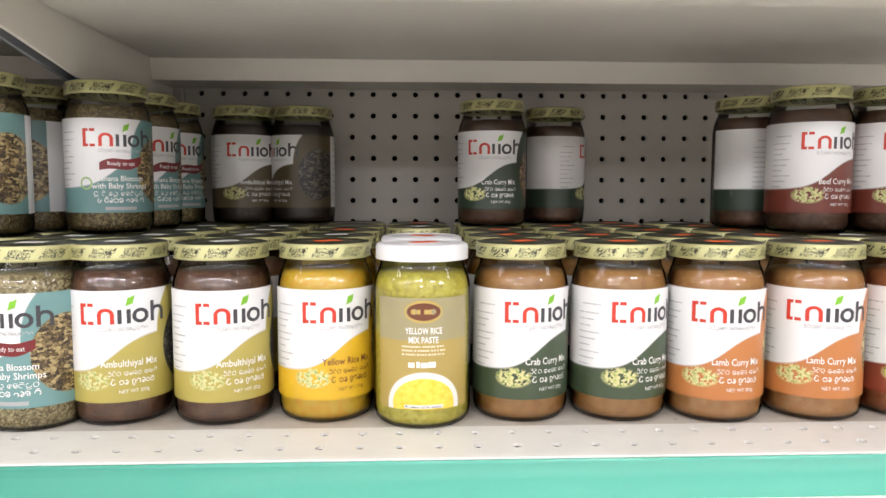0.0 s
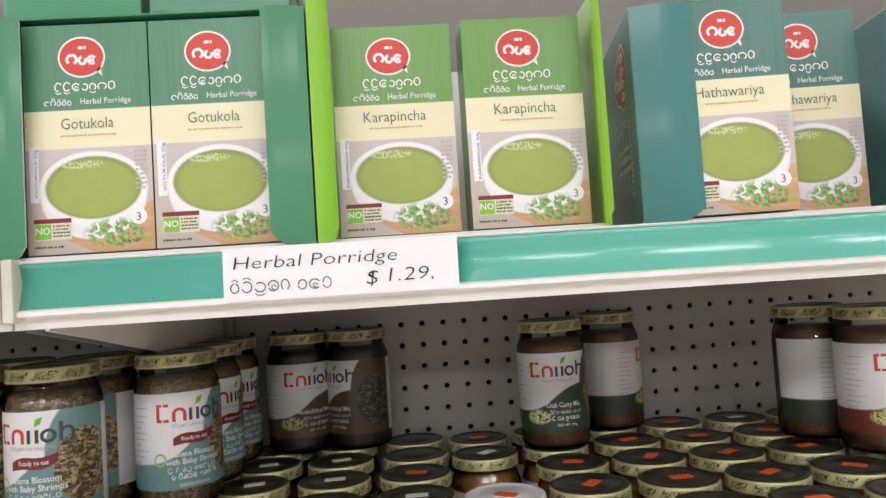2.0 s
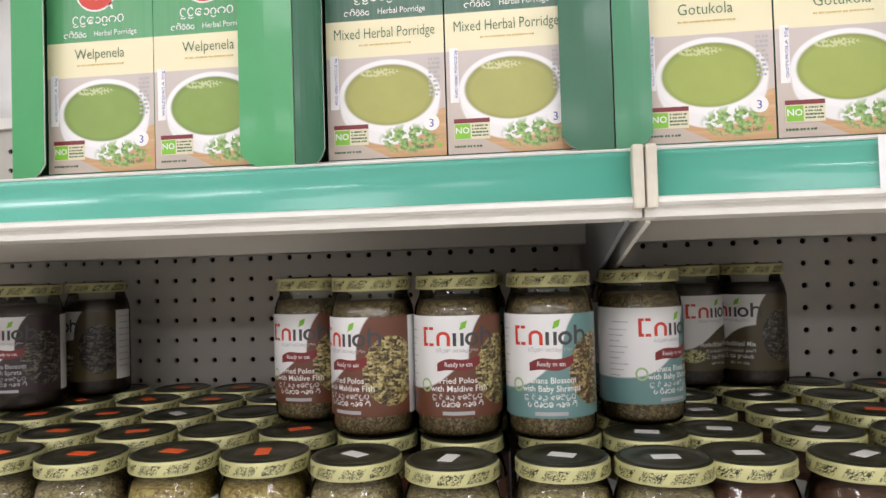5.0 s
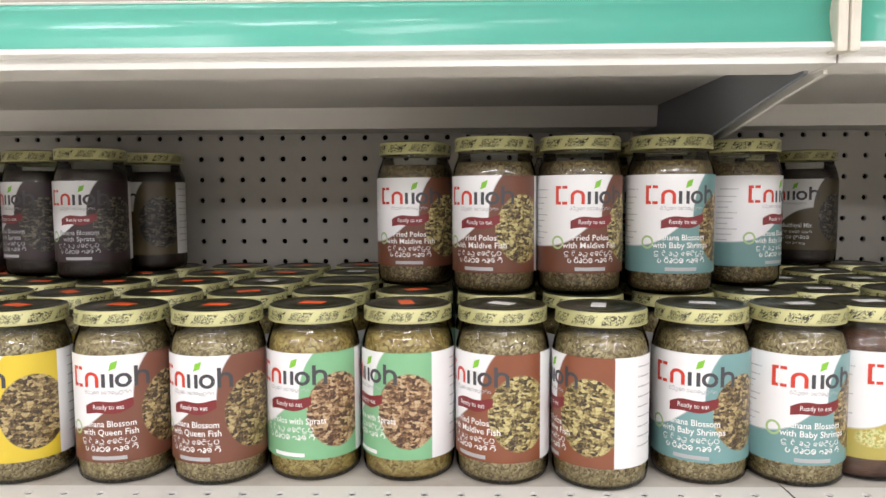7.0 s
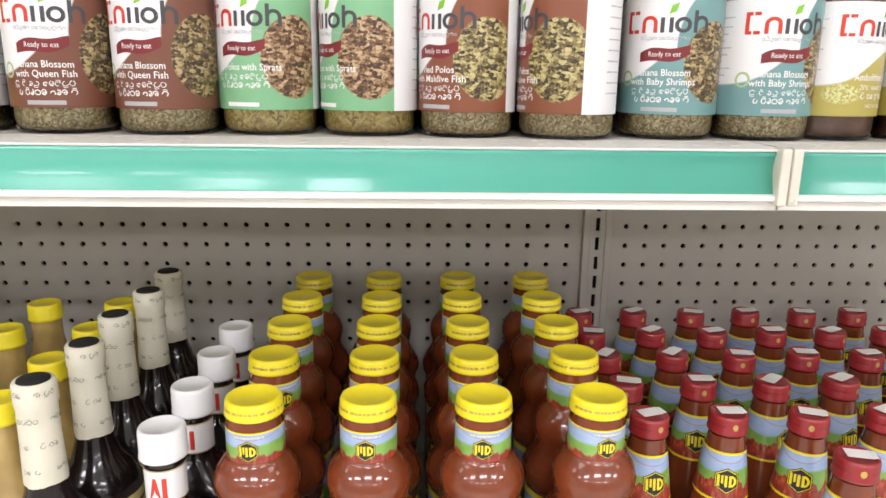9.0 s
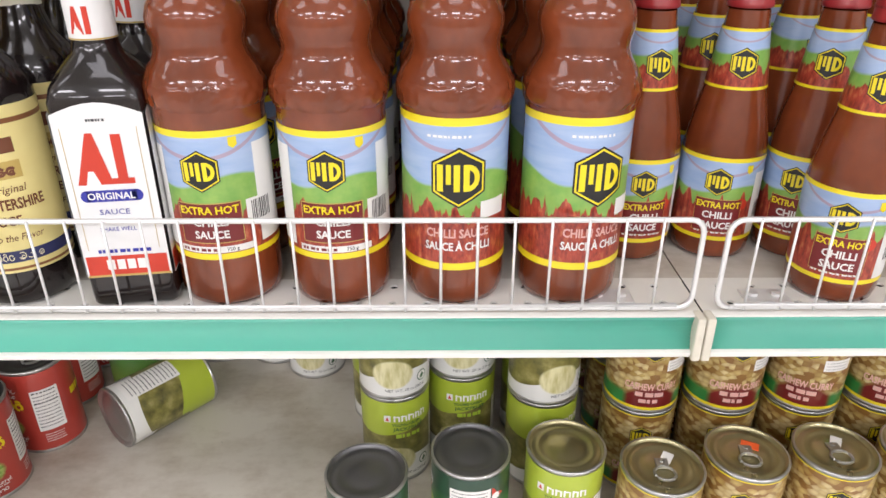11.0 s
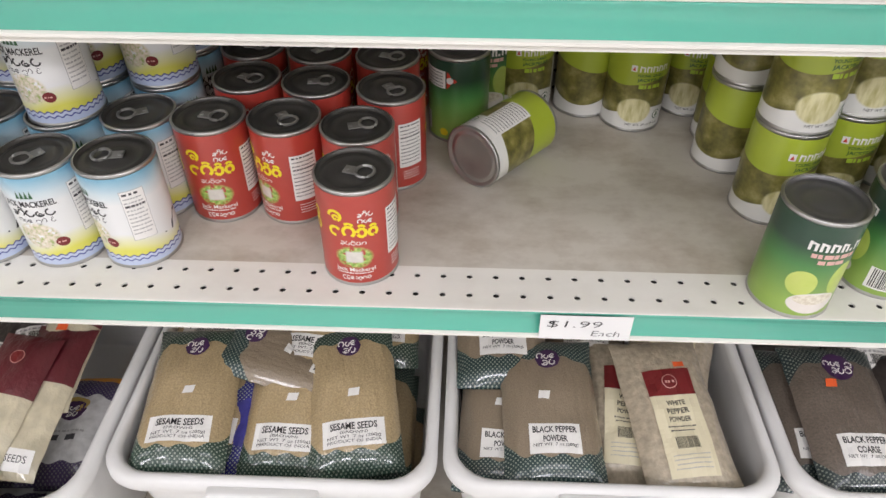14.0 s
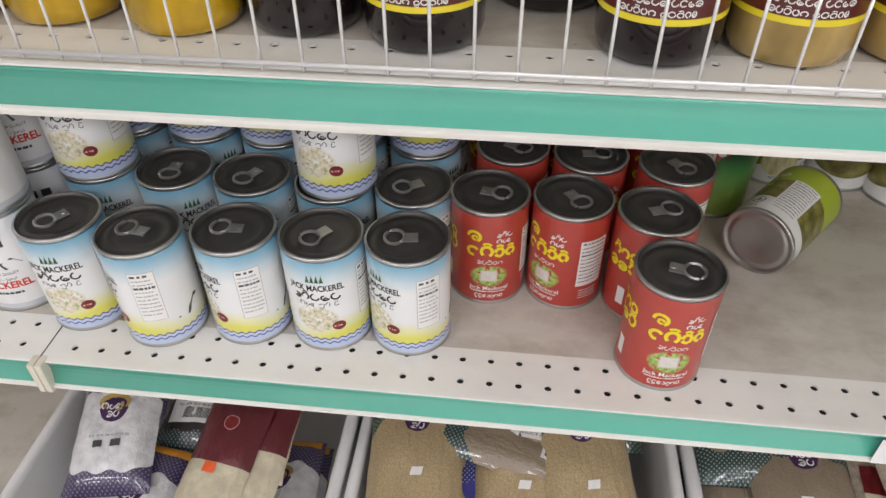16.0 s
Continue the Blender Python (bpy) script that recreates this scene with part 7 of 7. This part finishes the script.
def packet(name, label, skin, w2, length, thick, prnt, seed=1):
    """A filled bag: pillow shape, crimped ends, wrinkled film."""
    ob = thing(name, label, "packet", "spice packets")
    nx, ny = 12, 18
    off = Vector((seed * 3.1, seed * 1.7, 0))

    def hgt(fx, fy):
        a = max(0.0, 1 - abs(2 * fx - 1) ** 2.6) ** 0.55
        b = max(0.0, 1 - abs(2 * fy - 1) ** 5.0) ** 0.6
        return thick * a * b + 0.0035 * (noise.noise(Vector((fx * 4, fy * 5, 0)) + off) + 0.5 * noise.noise(Vector((fx * 11, fy * 12, 1)) + off))

    v, uvs, f = [], [], []
    for side in (1, -1):
        for j in range(ny + 1):
            for i in range(nx + 1):
                fx, fy = i / nx, j / ny
                pinch = 1 - 0.05 * (1 - abs(2 * fy - 1) ** 4)
                x = (2 * fx - 1) * w2 * pinch + 0.0015 * noise.noise(Vector((fy * 9, side * 0.0, 3)) + off)
                z = hgt(fx, fy) if side > 0 else -0.15 * thick * max(0, 1 - abs(2 * fx - 1) ** 3)
                v.append((x, fy * length, max(z, 0.0004) if side > 0 else min(z, 0)))
                uvs.append(((2 * fx - 1) * w2, fy * length))
    m = nx + 1
    for side in range(2):
        o = side * m * (ny + 1)
        for j in range(ny):
            for i in range(nx):
                q = (o + j * m + i, o + j * m + i + 1, o + (j + 1) * m + i + 1, o + (j + 1) * m + i)
                f.append(q if side == 0 else tuple(reversed(q)))
    part("bag", mesh_of("bag", v, f, [skin], [0] * len(f), uvs, True), ob)
    if prnt:
        def wrap(u, vv, k):
            fx, fy = min(max(u / w2 / 2 + 0.5, 0), 1), min(max(vv / length, 0), 1)
            return (u * (1 - 0.05 * (1 - abs(2 * fy - 1) ** 4)), vv, hgt(fx, fy) + 0.0005 + k * 3.5)

        p = Print(wrap, 0.006)
        prnt(p)
        part("packet_print", p.mesh("packet_print"), ob)
    return Kind(ob)


def grid_rect(p, u0, v0, u1, v1, ink, level=0, step=0.006):
    n = max(1, int((v1 - v0) / step + 0.9))
    for i in range(n):
        p.rect(u0, v0 + (v1 - v0) * i / n, u1, v0 + (v1 - v0) * (i + 1) / n, ink, level)


def crest(p, v, r=0.016):
    """A dark rounded crest with plain pale strokes."""
    for i in range(8):
        a, b = -r + 2 * r * i / 8, -r + 2 * r * (i + 1) / 8
        ha, hb = (0.85 * math.sqrt(max(0, r * r - q * q)) for q in (a, b))
        p.lay([(a, v - ha), (b, v - hb), (b, v), (a, v)], [(0, 1, 2, 3)], "purple", 0)
        p.lay([(a, v), (b, v), (b, v + hb), (a, v + ha)], [(0, 1, 2, 3)], "purple", 0)
    p.glyphs(-r * 0.85, r * 0.95, v + 0.0005, 0.0085, "white", 5, 1)
    p.glyphs(-r * 0.5, r * 0.7, v - 0.0095, 0.0080, "white", 6, 1)


def tag(p, lines, v0, v1, w=0.036, stick=None):
    grid_rect(p, -w, v0, w, v1, "white", 0)
    h = (v1 - v0)
    v = v1
    for s, k in lines:
        v -= h * k * 1.28
        p.text(s, 0, v, h * k * 0.86, "black", 1, 0.02 if k > 0.2 else 0.0, width=min(1.72 * w, 0.0048 * len(s)))
    if stick:
        p.rect(stick[0] - 0.007, stick[1] - 0.005, stick[0] + 0.007, stick[1] + 0.005, stick[2], 2, 0.002)


SEED = packet_skin("sesame", (0.47, 0.36, 0.20), (0.018, 0.050, 0.035), 0.6, 0.030, 0.026, 0.195, 0.057, 420)
PEPPER = packet_skin("pepper_powder", (0.29, 0.23, 0.16), (0.012, 0.040, 0.042), 0.6, 0.034, 0.034, 0.195, 0.06, 700)
COARSE = packet_skin("coarse_pepper", (0.155, 0.125, 0.10), (0.014, 0.030, 0.034), 0.5, 0.030, 0.026, 0.195, 0.058, 420)
BLACKP = packet_skin("whole_pepper", (0.035, 0.028, 0.026), (0.02, 0.04, 0.045), 0.5, 0.014, 0.02, 0.195, 0.05, 260)
WHITEP = packet_skin("white_pepper", (0.50, 0.43, 0.32), None, 0, 0, 0, 0.20, 0.055, 120)
FLOURY = packet_skin("floury", (0.62, 0.56, 0.40), None, 0, 0, 0, 0.20, 0.05, 40, (0.118, (0.12, 0.014, 0.022)))
PURPLE = packet_skin("white_purple", (0.72, 0.72, 0.72), (0.05, 0.03, 0.10), 0.35, 0.040, 0.022, 0.16, 0.055, 60)
BLUEBAG = packet_skin("blue", (0.05, 0.05, 0.30), (0.03, 0.03, 0.22), 0.9, 0.05, 0.05, 0.16, 0.04, 60)


def sesame_print(p):
    crest(p, 0.158)
    tag(p, (("SESAME SEEDS", 0.30), ("(BROWN)", 0.12), ("NET WT. 7 oz (200g)", 0.13), ("PRODUCT OF INDIA", 0.13)), 0.030, 0.062, 0.038, (0.002, 0.095, "white"))


def pepper_print(p):
    crest(p, 0.158)
    tag(p, (("BLACK PEPPER", 0.24), ("POWDER", 0.24), ("NET WT. 7 oz (200g)", 0.12)), 0.036, 0.072, 0.031, (-0.010, 0.108, "white"))


def coarse_print(p):
    crest(p, 0.158, 0.021)
    tag(p, (("BLACK PEPPER", 0.24), ("COARSE", 0.24), ("NET WT. 7 oz (200g)", 0.12)), 0.034, 0.072, 0.031, (-0.018, 0.135, "orange"))


def whole_print(p):
    crest(p, 0.158)
    grid_rect(p, -0.036, 0.030, 0.036, 0.060, "white", 0)
    p.barcode(-0.018, 0.036, 0.020, 0.050, 4, 1)
    p.bars(-0.028, 0.028, 0.053, 0.003, "pale", 4, 1)
    p.rect(0.0, 0.100, 0.014, 0.112, "white", 1, 0.003)


def white_print(p):
    grid_rect(p, -0.030, 0.020, 0.030, 0.118, "cream", 0)
    grid_rect(p, -0.030, 0.118, 0.030, 0.152, "maroon", 0)
    p.oval(0, 0.135, 0.010, 0.009, "pink", 1, 18)
    p.oval(0, 0.135, 0.009, 0.008, "maroon", 2, 18)
    p.bars(-0.006, 0.006, 0.133, 0.003, "pink", 4, 3)
    for s, v in (("WHITE", 0.105), ("PEPPER", 0.095), ("POWDER", 0.085)):
        p.text(s, 0, v, 0.0062, "black", 1, 0.02, width=0.0046 * len(s))
    p.bars(-0.018, 0.018, 0.078, 0.0016, "grey", 5)
    p.bars(-0.016, 0.016, 0.073, 0.0016, "grey", 6)
    p.barcode(-0.014, 0.052, 0.014, 0.066, 6, 1)
    for i in range(4):
        p.bars(-0.022, 0.022, 0.044 - 0.005 * i, 0.0012, "pale", 9 + i)
    p.rect(0.012, 0.154, 0.026, 0.161, "orange", 1)


def floury_print(p):
    p.oval(0, 0.166, 0.010, 0.009, "pink", 1, 18)
    p.oval(0, 0.166, 0.009, 0.008, "maroon", 2, 18)
    grid_rect(p, -0.040, 0.008, 0.034, 0.034, "white", 0)
    p.text("SESAME SEEDS", -0.003, 0.018, 0.0085, "grey", 1, 0.0, width=0.062)
    p.rect(-0.012, 0.105, 0.004, 0.117, "orange", 1)


def purple_print(p):
    crest(p, 0.095, 0.018)
    p.oval(0, 0.104, 0.0195, 0.012, "gold", -0.3, 20)
    p.bars(-0.024, 0.024, 0.062, 0.003, "pale", 4)
    p.bars(-0.018, 0.018, 0.050, 0.008, "grey", 5, 1, 0.5)
    grid_rect(p, -0.046, 0.145, 0.046, 0.156, "amber", 0)


KINDS = {
    "sesame": packet("sesame_packet", "clear packet of brown sesame seeds with green band", SEED, 0.057, 0.195, 0.022, sesame_print, 1),
    "pepper": packet("pepper_packet", "clear packet of black pepper powder, teal band", PEPPER, 0.060, 0.195, 0.022, pepper_print, 2),
    "coarse": packet("coarse_pepper_packet", "clear packet of coarse black pepper, orange sticker", COARSE, 0.058, 0.195, 0.022, coarse_print, 3),
    "black": packet("whole_pepper_packet", "clear packet of whole black pepper with white label", BLACKP, 0.050, 0.195, 0.022, whole_print, 4),
    "white": packet("white_pepper_packet", "clear packet of white pepper powder, maroon label", WHITEP, 0.056, 0.200, 0.020, white_print, 5),
    "flour": packet("pale_spice_packet", "cream spice packet with maroon top", FLOURY, 0.040, 0.200, 0.016, floury_print, 6),
    "purple": packet("white_spice_packet", "white and purple spice packet with orange band", PURPLE, 0.050, 0.160, 0.022, purple_print, 7),
    "blue": packet("blue_spice_packet", "blue dotted spice packet between the others", BLUEBAG, 0.036, 0.160, 0.016, None, 8),
}
BAGS = (
    # bin 1
    ("sesame", -1.137, -0.052, 0.283, 8, 0, 4), ("sesame", -1.022, -0.042, 0.258, 14, 0, 0), ("sesame", -0.932, -0.040, 0.270, 14, 0, 10), ("sesame", -1.125, -0.030, 0.255, 8, 3, -2), ("blue", -1.062, -0.050, 0.245, 12, 10, 8),
    ("sesame", -1.010, 0.070, 0.292, 12, 0, -6), ("pepper", -0.930, 0.085, 0.285, 8, 0, 75), ("sesame", -1.155, 0.11, 0.270, 6, 0, 0), ("blue", -1.08, 0.115, 0.300, 10, 0, 0), ("sesame", -0.93, 0.13, 0.26, 8, 0, 0),
    # bin 2
    ("pepper", -0.705, -0.052, 0.275, 10, 0, 2), ("pepper", -0.765, -0.045, 0.250, 8, 0, -4), ("white", -0.548, -0.054, 0.272, 12, 0, 8), ("white", -0.620, -0.030, 0.252, 8, 0, -6), ("pepper", -0.762, 0.075, 0.295, 10, 0, 3), ("white", -0.560, 0.10, 0.270, 6, 0, -20), ("pepper", -0.65, 0.12, 0.262, 4, 0, 0),
    # bin 3
    ("coarse", -0.352, -0.050, 0.272, 12, 0, 2), ("black", -0.252, -0.045, 0.262, 12, 0, 6), ("black", -0.165, -0.040, 0.270, 14, 0, 12), ("coarse", -0.39, -0.03, 0.250, 8, 0, -4), ("black", -0.300, 0.085, 0.285, 8, 0, 0), ("black", -0.185, 0.100, 0.280, 8, 0, -12), ("black", -0.105, -0.02, 0.252, 8, 0, 0),
    # bin 0
    ("purple", -1.478, -0.085, 0.240, 10, 0, -6), ("purple", -1.492, -0.010, 0.285, 16, 0, 10), ("purple", -1.515, 0.09, 0.29, 10, 0, 5), ("flour", -1.385, -0.080, 0.268, 16, 0, -8), ("flour", -1.345, -0.055, 0.262, 14, 0, -4), ("flour", -1.338, 0.03, 0.278, 12, 0, -2), ("black", -1.43, 0.07, 0.262, 6, 0, 0), ("black", -1.38, 0.10, 0.265, 6, 0, 20),
    # bin 4
    ("white", 0.06, -0.04, 0.270, 10, 0, 4), ("coarse", 0.17, -0.04, 0.270, 12, 0, -4), ("white", 0.25, -0.04, 0.265, 10, 0, 0), ("white", 0.10, 0.08, 0.27, 8, 0, 0),
)
for kind, x, y, z, rx, ry, rz in BAGS:
    KINDS[kind].put(pose(x, y, z, rx, ry, rz))
# more packets lie under the upper ones
for x0 in (-1.59, -1.205, -0.82, -0.435, -0.05):
    for i in range(3):
        for j in range(3):
            KINDS[("purple" if x0 < -1.5 else "sesame" if x0 < -1 else "pepper" if x0 < -0.6 else "black" if x0 < -0.2 else "white")].put(pose(x0 + 0.073 + 0.102 * i, -0.03 + 0.02 * (j % 2), 0.125 + 0.042 * j, 2, 0, rng.uniform(-8, 8)))
